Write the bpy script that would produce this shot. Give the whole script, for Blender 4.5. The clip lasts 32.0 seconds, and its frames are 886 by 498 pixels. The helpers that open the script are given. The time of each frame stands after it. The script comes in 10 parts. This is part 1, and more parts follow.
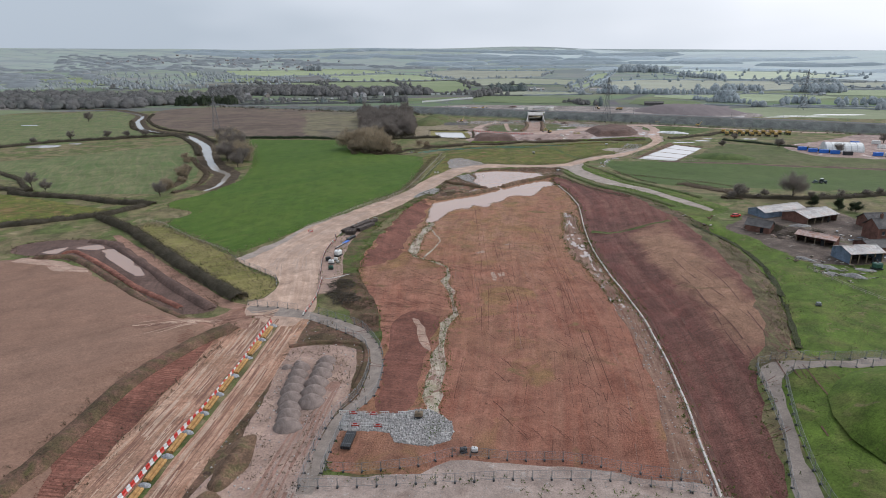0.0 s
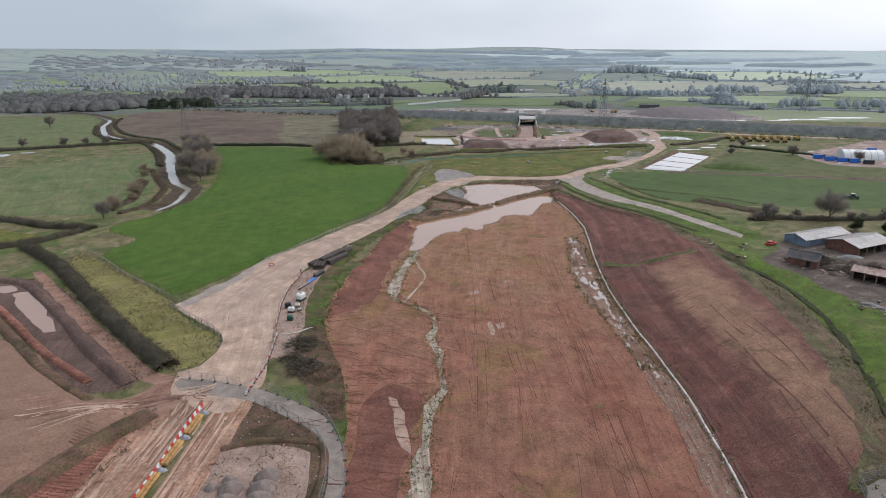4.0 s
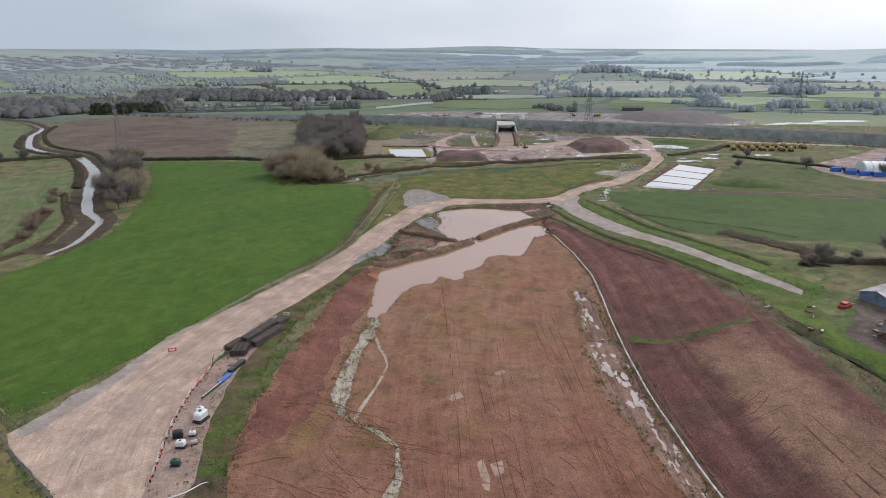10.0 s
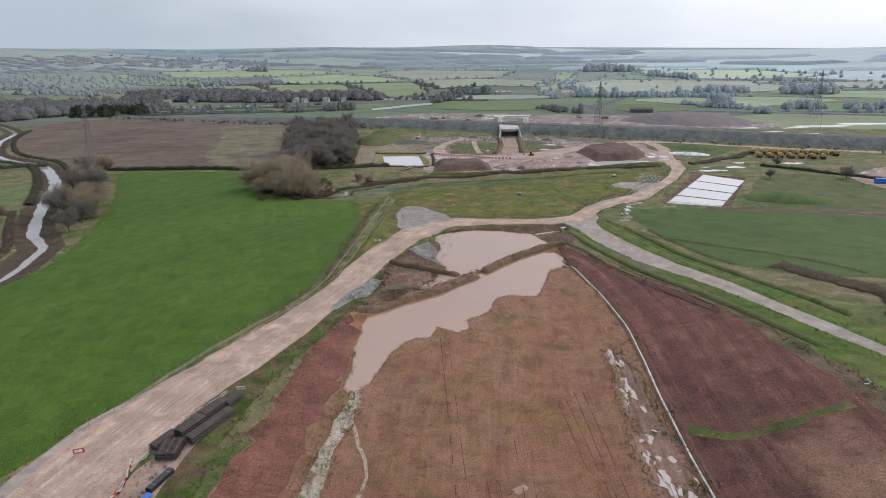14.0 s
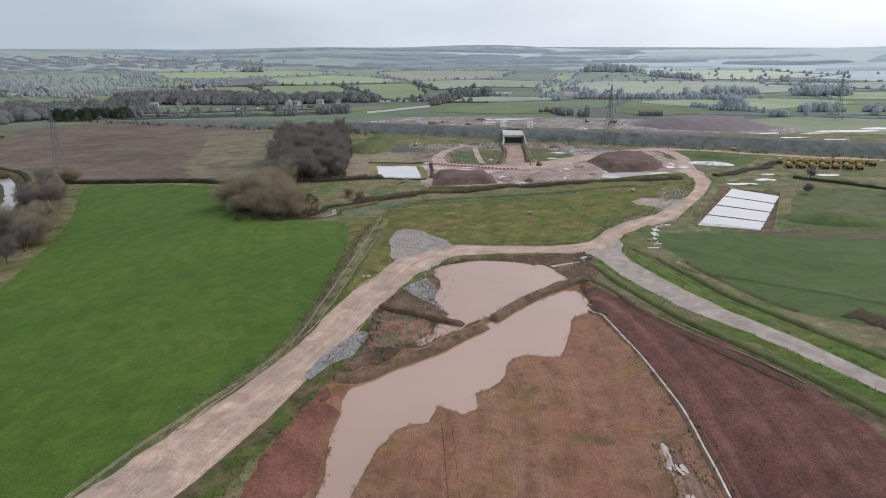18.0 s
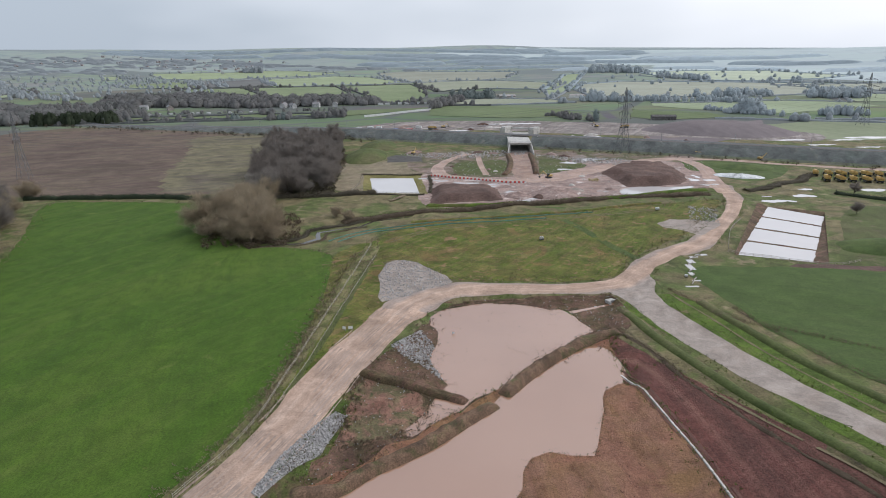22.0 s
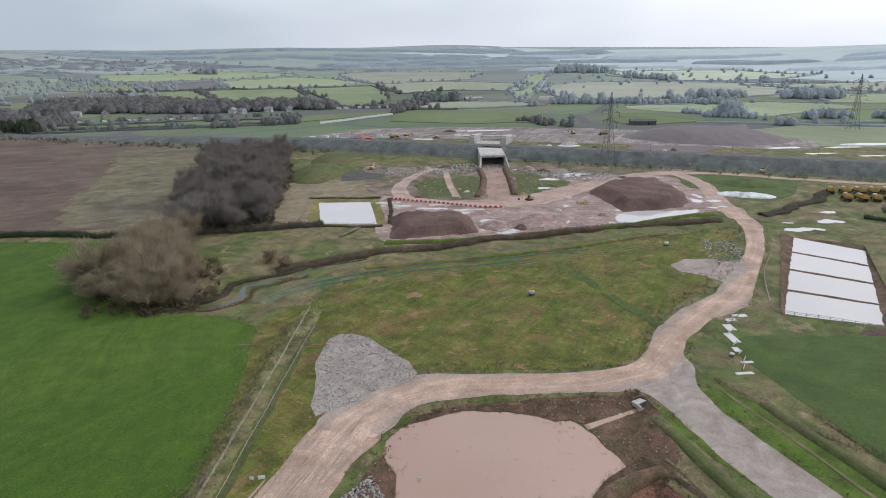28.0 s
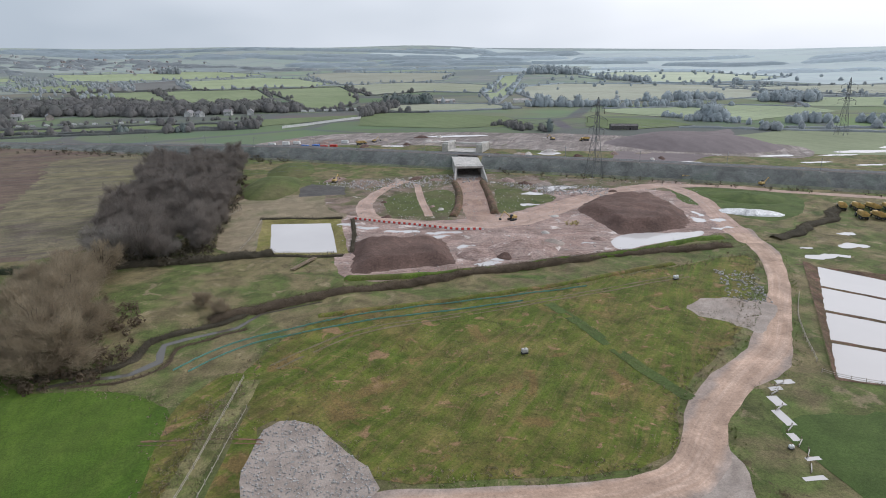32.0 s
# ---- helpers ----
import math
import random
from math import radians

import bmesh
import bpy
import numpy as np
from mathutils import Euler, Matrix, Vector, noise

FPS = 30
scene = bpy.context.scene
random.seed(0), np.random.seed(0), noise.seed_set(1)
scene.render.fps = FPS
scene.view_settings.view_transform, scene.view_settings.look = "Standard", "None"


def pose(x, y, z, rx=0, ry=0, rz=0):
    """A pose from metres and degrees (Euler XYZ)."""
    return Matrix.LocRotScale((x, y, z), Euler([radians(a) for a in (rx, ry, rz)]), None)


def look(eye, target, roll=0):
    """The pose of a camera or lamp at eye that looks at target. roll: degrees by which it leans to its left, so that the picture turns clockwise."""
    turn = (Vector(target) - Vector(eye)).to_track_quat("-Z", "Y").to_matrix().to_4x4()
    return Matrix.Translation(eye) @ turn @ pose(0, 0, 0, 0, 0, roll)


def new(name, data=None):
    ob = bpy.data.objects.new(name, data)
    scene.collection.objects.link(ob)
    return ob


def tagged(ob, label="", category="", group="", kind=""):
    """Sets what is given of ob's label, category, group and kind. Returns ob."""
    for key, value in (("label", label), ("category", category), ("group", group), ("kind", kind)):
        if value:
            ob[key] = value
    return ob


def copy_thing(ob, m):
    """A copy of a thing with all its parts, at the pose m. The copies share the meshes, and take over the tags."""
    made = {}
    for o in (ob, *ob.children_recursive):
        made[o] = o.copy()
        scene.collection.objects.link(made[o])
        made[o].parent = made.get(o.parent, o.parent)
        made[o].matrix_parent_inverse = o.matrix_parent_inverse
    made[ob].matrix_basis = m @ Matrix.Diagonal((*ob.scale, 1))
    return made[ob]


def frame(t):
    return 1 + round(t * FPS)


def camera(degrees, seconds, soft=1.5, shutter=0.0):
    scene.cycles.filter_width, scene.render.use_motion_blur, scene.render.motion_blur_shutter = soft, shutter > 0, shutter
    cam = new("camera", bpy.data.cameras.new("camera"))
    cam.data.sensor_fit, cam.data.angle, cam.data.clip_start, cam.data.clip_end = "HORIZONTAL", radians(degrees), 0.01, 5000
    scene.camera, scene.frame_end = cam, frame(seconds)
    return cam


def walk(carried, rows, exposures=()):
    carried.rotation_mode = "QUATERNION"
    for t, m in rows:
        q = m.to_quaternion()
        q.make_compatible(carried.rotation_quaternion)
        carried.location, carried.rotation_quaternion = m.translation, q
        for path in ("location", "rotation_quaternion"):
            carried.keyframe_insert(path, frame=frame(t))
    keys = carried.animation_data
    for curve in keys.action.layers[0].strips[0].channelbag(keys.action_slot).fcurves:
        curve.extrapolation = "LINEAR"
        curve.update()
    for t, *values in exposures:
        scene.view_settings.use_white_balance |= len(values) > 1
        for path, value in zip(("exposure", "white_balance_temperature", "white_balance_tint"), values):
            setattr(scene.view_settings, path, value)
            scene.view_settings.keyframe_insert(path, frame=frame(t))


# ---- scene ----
cam = camera(72.4, 32.0, soft=0.95)
PATH = [
    (0, (3.378, -1.978, 73.283), (3.226, -0.08, 72.672), -0.6),
    (1, (2.685, 8.566, 73.202), (2.532, 10.464, 72.592), -0.5),
    (2, (1.757, 19.188, 73.247), (1.61, 21.087, 72.637), -0.6),
    (3, (1.53, 29.827, 73.446), (1.393, 31.726, 72.835), -0.6),
    (6, (-0.339, 61.922, 73.043), (-0.391, 63.827, 72.434), -0.6),
    (8, (-0.765, 82.424, 73.502), (-0.791, 84.328, 72.892), -0.5),
    (9, (-0.516, 93.0, 73.669), (-0.546, 94.904, 73.057), -0.7),
    (10, (-0.566, 103.466, 73.952), (-0.595, 105.37, 73.339), -0.7),
    (11, (-0.696, 114.255, 73.983), (-0.724, 116.159, 73.369), -0.7),
    (12, (-0.854, 124.874, 73.962), (-0.881, 126.777, 73.347), -0.8),
    (13, (-0.868, 135.42, 73.822), (-0.893, 137.323, 73.207), -0.7),
    (14, (-1.062, 146.033, 73.878), (-1.088, 147.936, 73.262), -0.8),
    (17, (-2.591, 176.553, 73.951), (-2.607, 178.456, 73.336), -0.8),
    (19, (-1.689, 196.339, 74.722), (-1.715, 198.241, 74.105), -0.9),
    (20, (-1.785, 206.36, 74.631), (-1.809, 208.264, 74.016), -0.9),
    (22, (-1.324, 226.57, 74.902), (-1.351, 228.473, 74.287), -0.9),
    (23, (-1.37, 236.577, 75.075), (-1.399, 238.479, 74.46), -0.9),
    (24, (-1.282, 246.665, 75.456), (-1.308, 248.566, 74.837), -0.9),
    (25, (-0.965, 256.628, 75.622), (-0.97, 258.53, 75.004), -0.9),
    (28, (0.173, 287.76, 75.525), (0.254, 289.66, 74.908), -1.0),
    (29, (0.529, 298.866, 75.486), (0.64, 300.765, 74.869), -0.9),
    (30, (1.478, 309.068, 75.342), (1.612, 310.966, 74.724), -1.0),
    (31, (2.407, 319.233, 75.269), (2.566, 321.129, 74.653), -0.8),
    (32, (2.757, 329.088, 75.274), (2.928, 330.983, 74.657), -0.7),
]
walk(cam, [(t, look(eye, target, roll)) for t, eye, target, roll in PATH], [(0, 0.03, 6000, 14), (32, 0.03, 6000, 14)])

# ---- world, sun, exposure ----
world = bpy.data.worlds.new("overcast_sky")
scene.world = world
world.use_nodes = True
wn, wl = world.node_tree.nodes, world.node_tree.links
wn.clear()
w_out = wn.new("ShaderNodeOutputWorld")
w_mix = wn.new("ShaderNodeMixShader")
w_sky = wn.new("ShaderNodeTexSky")
w_sky.sky_type, w_sky.sun_disc = "NISHITA", False
w_sky.sun_elevation, w_sky.sun_rotation = radians(38), radians(55)
w_sky.dust_density, w_sky.air_density = 5.0, 1.0
w_bg = wn.new("ShaderNodeBackground")
w_bg.inputs["Strength"].default_value = 0.10
w_cloud = wn.new("ShaderNodeBackground")
w_cloud.inputs["Strength"].default_value = 1.17
w_co = wn.new("ShaderNodeTexCoord")
w_map = wn.new("ShaderNodeMapping")
w_map.inputs["Scale"].default_value = (1.6, 1.6, 5.0)
w_noise = wn.new("ShaderNodeTexNoise")
w_noise.inputs["Scale"].default_value, w_noise.inputs["Detail"].default_value = 1.2, 3
w_sep = wn.new("ShaderNodeSeparateXYZ")
w_add = wn.new("ShaderNodeMath")
w_add.operation = "MULTIPLY_ADD"
w_add.inputs[1].default_value = 0.7
w_ramp = wn.new("ShaderNodeValToRGB")
w_ramp.color_ramp.elements[0].position, w_ramp.color_ramp.elements[0].color = 0.12, (0.475, 0.53, 0.56, 1)
w_ramp.color_ramp.elements[1].position, w_ramp.color_ramp.elements[1].color = 0.86, (0.915, 0.935, 0.925, 1)
wl.new(w_co.outputs["Generated"], w_map.inputs["Vector"])
wl.new(w_map.outputs["Vector"], w_noise.inputs["Vector"])
wl.new(w_co.outputs["Generated"], w_sep.inputs["Vector"])
wl.new(w_sep.outputs["X"], w_add.inputs[0])
wl.new(w_noise.outputs["Fac"], w_add.inputs[2])
wl.new(w_add.outputs["Value"], w_ramp.inputs["Fac"])
w_rise, w_dim = wn.new("ShaderNodeMapRange"), wn.new("ShaderNodeMix")
w_rise.inputs[1].default_value, w_rise.inputs[2].default_value = 0.0, 0.5
w_rise.inputs[3].default_value, w_rise.inputs[4].default_value = 0.96, 1.0
w_dim.data_type, w_dim.blend_type, w_dim.inputs[0].default_value = "RGBA", "MULTIPLY", 1.0
wl.new(w_sep.outputs["Z"], w_rise.inputs[0])
wl.new(w_ramp.outputs["Color"], w_dim.inputs[6])
wl.new(w_rise.outputs[0], w_dim.inputs[7])
wl.new(w_dim.outputs[2], w_cloud.inputs["Color"])
wl.new(w_sky.outputs["Color"], w_bg.inputs["Color"])
w_mix.inputs[0].default_value = 0.88
wl.new(w_bg.outputs["Background"], w_mix.inputs[1])
wl.new(w_cloud.outputs["Background"], w_mix.inputs[2])
wl.new(w_mix.outputs["Shader"], w_out.inputs["Surface"])

sun = new("sun", bpy.data.lights.new("sun", "SUN"))
sun.data.energy, sun.data.angle, sun.data.color = 1.35, radians(18), (1.0, 0.96, 0.9)
sun.matrix_world = look((60, 45, 62), (0, 0, 0))


# ---- materials ----
def surf(name, cols, big=0.04, fine=1.5, rough=0.92, streak=None, bump=0.4, spots=None, relief=0.3, metal=0.0, fine_amt=0.35, mottle=0.22, uv=False, zone=None, leafy=False, edge=None, band=None):
    """A weathered surface: slow colour patches, fine grain, optional streaks (angle, spacing, colour, amount) and spots (scale, threshold, colour)."""
    m = bpy.data.materials.new(name)
    m.use_nodes = True
    n, l = m.node_tree.nodes, m.node_tree.links
    b = n["Principled BSDF"]
    b.inputs["Roughness"].default_value, b.inputs["Metallic"].default_value = rough, metal
    b.inputs["Specular IOR Level"].default_value = 0.25 if rough > 0.6 else 0.5
    co = n.new("ShaderNodeTexCoord")

    def tex(scale, detail=6, dist=0.0, vec=None, r=0.6):
        t = n.new("ShaderNodeTexNoise")
        t.inputs["Scale"].default_value, t.inputs["Detail"].default_value = scale, detail
        t.inputs["Distortion"].default_value, t.inputs["Roughness"].default_value = dist, r
        l.new(vec or co.outputs["Object"], t.inputs["Vector"])
        return t.outputs["Fac"]

    def ramp(fac, stops):
        r = n.new("ShaderNodeValToRGB")
        e = r.color_ramp.elements
        while len(e) < len(stops):
            e.new(0.5)
        for el, (p, c) in zip(e, stops):
            el.position, el.color = p, c if len(c) == 4 else (*c, 1)
        l.new(fac, r.inputs["Fac"])
        return r.outputs["Color"]

    def mix(a, c, fac, kind="MIX"):
        x = n.new("ShaderNodeMix")
        x.data_type, x.blend_type = "RGBA", kind
        for socket, v in ((x.inputs[0], fac), (x.inputs[6], a), (x.inputs[7], c)):
            if isinstance(v, (int, float, tuple)):
                socket.default_value = v
            else:
                l.new(v, socket)
        return x.outputs[2]

    k = len(cols)
    warp = None
    if streak:
        wz, wm = n.new("ShaderNodeTexNoise"), n.new("ShaderNodeVectorMath")
        wz.inputs["Scale"].default_value, wz.inputs["Detail"].default_value = 0.022, 2
        wm.operation, wm.inputs[1].default_value = "MULTIPLY_ADD", (14, 14, 0)
        l.new(co.outputs["Object"], wz.inputs["Vector"])
        l.new(wz.outputs["Color"], wm.inputs[0])
        l.new(co.outputs["Object"], wm.inputs[2])
        warp = wm.outputs["Vector"]
    col = ramp(tex(big, 8, 0.4), [(0.32 + 0.36 * i / max(1, k - 1), c) for i, c in enumerate(cols)])
    if zone:
        y0, y1, cols2 = zone
        sp, mr, ad = n.new("ShaderNodeSeparateXYZ"), n.new("ShaderNodeMapRange"), n.new("ShaderNodeMath")
        l.new(co.outputs["Object"], sp.inputs[0])
        ad.operation = "MULTIPLY_ADD"
        ad.inputs[1].default_value = 90.0
        l.new(tex(0.03, 6, 0.6), ad.inputs[0])
        l.new(sp.outputs["Y"], ad.inputs[2])
        mr.inputs[1].default_value, mr.inputs[2].default_value = y0 + 45, y1 + 45
        l.new(ad.outputs[0], mr.inputs[0])
        col = mix(col, ramp(tex(big * 2.5, 8, 0.5), [(0.34 + 0.34 * i / (len(cols2) - 1), c) for i, c in enumerate(cols2)]), mr.outputs[0])
    for angle, spacing, c, amt in streak or ():
        mp = n.new("ShaderNodeMapping")
        mp.vector_type = "TEXTURE"
        mp.inputs["Rotation"].default_value = (0, 0, radians(angle))
        mp.inputs["Scale"].default_value = (spacing, spacing * 26, spacing)
        l.new(co.outputs["UV"] if uv else warp, mp.inputs["Vector"])
        f = ramp(tex(1.0, 5, 0.5, mp.outputs["Vector"], 0.65), [(0.45, (0, 0, 0)), (0.68, (amt, amt, amt))])
        col = mix(col, c, f)
    if band:
        u0, u1, y0, y1, c = band
        sp, sy = n.new("ShaderNodeSeparateXYZ"), n.new("ShaderNodeSeparateXYZ")
        l.new(co.outputs["UV"], sp.inputs[0])
        l.new(co.outputs["Object"], sy.inputs[0])

        def calc(op, a, k):
            q = n.new("ShaderNodeMath")
            q.operation = op
            for s_, v in ((q.inputs[0], a), (q.inputs[1], k)):
                if isinstance(v, (int, float)):
                    s_.default_value = v
                else:
                    l.new(v, s_)
            return q.outputs[0]

        wob = calc("MULTIPLY_ADD", tex(0.07, 6, 0.5), 14.0)
        across = calc("SUBTRACT", (u1 - u0) / 2, calc("ABSOLUTE", calc("SUBTRACT", calc("ABSOLUTE", sp.outputs["X"], 0), (u0 + u1) / 2), 0))
        down = calc("SUBTRACT", (y1 - y0) / 2, calc("ABSOLUTE", calc("SUBTRACT", sy.outputs["Y"], (y0 + y1) / 2), 0))
        depth = calc("ADD", calc("MINIMUM", across, calc("MULTIPLY", down, 0.3)), calc("SUBTRACT", wob, 7.0))
        fr = n.new("ShaderNodeMapRange")
        fr.inputs[1].default_value, fr.inputs[2].default_value = -1.5, 4.5
        l.new(depth, fr.inputs[0])
        col = mix(col, c, calc("MULTIPLY", fr.outputs[0], 0.85))
    if edge:
        us, ua, um, ur = n.new("ShaderNodeSeparateXYZ"), n.new("ShaderNodeMath"), n.new("ShaderNodeMath"), n.new("ShaderNodeMapRange")
        l.new(co.outputs["UV"], us.inputs[0])
        ua.operation, um.operation = "ABSOLUTE", "MULTIPLY_ADD"
        l.new(us.outputs["X"], ua.inputs[0])
        um.inputs[1].default_value = 5.0
        l.new(tex(0.12, 5, 0.6), um.inputs[0])
        l.new(ua.outputs[0], um.inputs[2])
        ur.inputs[1].default_value, ur.inputs[2].default_value = edge[0] + 2.0, edge[0] + 3.6
        l.new(um.outputs[0], ur.inputs[0])
        col = mix(col, edge[1], ur.outputs[0])
    for scale, thr, c in spots or ():
        f = ramp(tex(scale, 5, 0.8), [(thr, (0, 0, 0)), (thr + 0.07, (1, 1, 1))])
        col = mix(col, c, f)
    g = tex(fine * 1.8, 10, 0, None, 0.82)
    lo, hi = 1 - fine_amt, 1 + fine_amt
    if mottle:
        col = mix(col, ramp(tex(fine * 0.13, 7, 0.6, None, 0.65), [(0.34, (1 - mottle,) * 3), (0.66, (1 + mottle,) * 3)]), 1.0, "MULTIPLY")
    col = mix(col, ramp(g, [(0.35, (lo, lo, lo)), (0.65, (hi, hi, hi))]), 1.0, "MULTIPLY")
    l.new(col, b.inputs["Base Color"])
    if leafy:
        tr, mx_ = n.new("ShaderNodeBsdfTranslucent"), n.new("ShaderNodeMixShader")
        l.new(col, tr.inputs["Color"])
        mx_.inputs[0].default_value = 0.45
        l.new(b.outputs[0], mx_.inputs[1])
        l.new(tr.outputs[0], mx_.inputs[2])
        l.new(mx_.outputs[0], n["Material Output"].inputs["Surface"])
    if bump:
        bp = n.new("ShaderNodeBump")
        bp.inputs["Strength"].default_value, bp.inputs["Distance"].default_value = bump, relief
        l.new(g, bp.inputs["Height"])
        l.new(bp.outputs["Normal"], b.inputs["Normal"])
    return m


def plain(name, col, rough=0.6, metal=0.0):
    """Paint or plastic with a slight weathering."""
    c = tuple(col)[:3]
    d = tuple(v * 0.72 for v in c)
    return surf(name, [(*d, 1), (*c, 1)], big=0.7, fine=9, rough=rough, bump=0.05, relief=0.02, metal=metal, fine_amt=0.12, mottle=0)


def water_mat(name, col, rough=0.06, gloss=0.5, ior=1.5):
    m = bpy.data.materials.new(name)
    m.use_nodes = True
    n, l = m.node_tree.nodes, m.node_tree.links
    b = n["Principled BSDF"]
    b.inputs["Roughness"].default_value, b.inputs["IOR"].default_value = rough, ior
    b.inputs["Specular IOR Level"].default_value = gloss
    co = n.new("ShaderNodeTexCoord")
    t = n.new("ShaderNodeTexNoise")
    t.inputs["Scale"].default_value, t.inputs["Detail"].default_value = 0.03, 4
    r = n.new("ShaderNodeValToRGB")
    r.color_ramp.elements[0].color = tuple(c * 0.86 for c in col[:3]) + (1,)
    r.color_ramp.elements[1].color = tuple(c * 1.1 for c in col[:3]) + (1,)
    l.new(co.outputs["Object"], t.inputs["Vector"])
    l.new(t.outputs["Fac"], r.inputs["Fac"])
    l.new(r.outputs["Color"], b.inputs["Base Color"])
    w = n.new("ShaderNodeTexNoise")
    w.inputs["Scale"].default_value = 1.2
    bp = n.new("ShaderNodeBump")
    bp.inputs["Strength"].default_value, bp.inputs["Distance"].default_value = 0.04, 0.05
    l.new(co.outputs["Object"], w.inputs["Vector"])
    l.new(w.outputs["Fac"], bp.inputs["Height"])
    l.new(bp.outputs["Normal"], b.inputs["Normal"])
    return m


M = {}
M["rough"] = surf("rough_grass", [(0.105, 0.108, 0.04, 1), (0.085, 0.108, 0.03, 1), (0.16, 0.13, 0.068, 1), (0.125, 0.115, 0.048, 1)], big=0.045, fine=1.1, spots=[(0.12, 0.58, (0.2, 0.165, 0.095, 1)), (0.05, 0.62, (0.07, 0.10, 0.025, 1)), (0.3, 0.64, (0.085, 0.068, 0.035, 1))], mottle=0.36, fine_amt=0.45)
M["green"] = surf("crop_green", [(0.043, 0.088, 0.007, 1), (0.056, 0.106, 0.009, 1), (0.082, 0.125, 0.015, 1)], big=0.009, fine=1.3, streak=[(12, 1.3, (0.044, 0.082, 0.009, 1), 0.5), (-30, 4.0, (0.085, 0.122, 0.02, 1), 0.55), (12, 9.0, (0.042, 0.086, 0.009, 1), 0.4)], fine_amt=0.42, mottle=0.16, spots=[(0.055, 0.66, (0.10, 0.128, 0.026, 1)), (0.2, 0.7, (0.095, 0.122, 0.025, 1))])
M["meadow"] = surf("meadow_grass", [(0.067, 0.097, 0.010, 1), (0.093, 0.112, 0.015, 1), (0.143, 0.114, 0.034, 1)], big=0.05, fine=1.0, streak=[(-35, 1.6, (0.198, 0.131, 0.062, 1), 0.65), (50, 2.5, (0.060, 0.089, 0.011, 1), 0.6)], spots=[(0.07, 0.575, (0.156, 0.109, 0.038, 1)), (0.16, 0.6, (0.221, 0.141, 0.072, 1)), (0.4, 0.63, (0.240, 0.145, 0.088, 1))], mottle=0.34, fine_amt=0.45)
M["verge"] = surf("verge_grass", [(0.062, 0.098, 0.013, 1), (0.078, 0.12, 0.016, 1), (0.112, 0.115, 0.034, 1)], big=0.08, fine=1.3, spots=[(0.2, 0.61, (0.15, 0.128, 0.06, 1)), (0.5, 0.67, (0.12, 0.085, 0.045, 1))], fine_amt=0.5, mottle=0.35)
M["earth"] = surf("red_earth", [(0.215, 0.085, 0.055, 1), (0.305, 0.122, 0.078, 1), (0.357, 0.161, 0.106, 1), (0.293, 0.148, 0.089, 1), (0.255, 0.101, 0.068, 1)], big=0.02, fine=1.5, uv=True, streak=[(0, 0.6, (0.189, 0.077, 0.055, 1), 0.4), (0, 1.4, (0.385, 0.197, 0.138, 1), 0.4), (3, 5.0, (0.189, 0.079, 0.055, 1), 0.4), (-2, 8.0, (0.379, 0.204, 0.141, 1), 0.45)], zone=(185, 250, [(0.273, 0.122, 0.070, 1), (0.338, 0.167, 0.099, 1), (0.273, 0.159, 0.075, 1), (0.357, 0.197, 0.128, 1), (0.207, 0.148, 0.055, 1)]), spots=[(0.045, 0.56, (0.284, 0.162, 0.077, 1)), (0.8, 0.64, (0.142, 0.071, 0.046, 1)), (0.16, 0.64, (0.365, 0.197, 0.112, 1)), (0.09, 0.62, (0.221, 0.145, 0.068, 1)), (0.3, 0.69, (0.404, 0.239, 0.181, 1)), (0.5, 0.71, (0.163, 0.076, 0.052, 1))], bump=0.9, relief=0.8, mottle=0.24, fine_amt=0.42)
M["margin"] = surf("pale_trampled_earth", [(0.184, 0.098, 0.069, 1), (0.244, 0.149, 0.107, 1), (0.143, 0.073, 0.051, 1)], big=0.08, fine=0.9, uv=True, streak=[(0, 0.5, (0.313, 0.214, 0.159, 1), 0.7), (0, 1.5, (0.120, 0.060, 0.044, 1), 0.7)], spots=[(0.4, 0.66, (0.368, 0.288, 0.221, 1))], bump=0.6)
M["grit"] = surf("dark_path_grit", [(0.224, 0.185, 0.158, 1), (0.291, 0.244, 0.209, 1)], big=0.15, fine=1.8, bump=0.4, fine_amt=0.25)
M["pink_grit"] = surf("pinkish_path_grit", [(0.27, 0.205, 0.175, 1), (0.35, 0.275, 0.235, 1), (0.24, 0.175, 0.145, 1)], big=0.12, fine=1.6, bump=0.5, fine_amt=0.3, spots=[(0.3, 0.62, (0.42, 0.36, 0.32, 1))])
M["slope"] = surf("dark_earth", [(0.131, 0.062, 0.051, 1), (0.176, 0.069, 0.055, 1), (0.228, 0.100, 0.074, 1)], big=0.03, fine=1.4, uv=True, streak=[(0, 0.5, (0.108, 0.051, 0.043, 1), 0.5), (62, 0.5, (0.139, 0.058, 0.048, 1), 0.4), (0, 4.0, (0.271, 0.144, 0.106, 1), 0.7), (3, 7.0, (0.102, 0.053, 0.043, 1), 0.65)], spots=[(0.06, 0.66, (0.153, 0.117, 0.051, 1)), (0.25, 0.7, (0.240, 0.133, 0.100, 1))], bump=0.9, relief=0.8, fine_amt=0.55, mottle=0.26, band=(17, 33, 132, 246, (0.355, 0.208, 0.135, 1)))
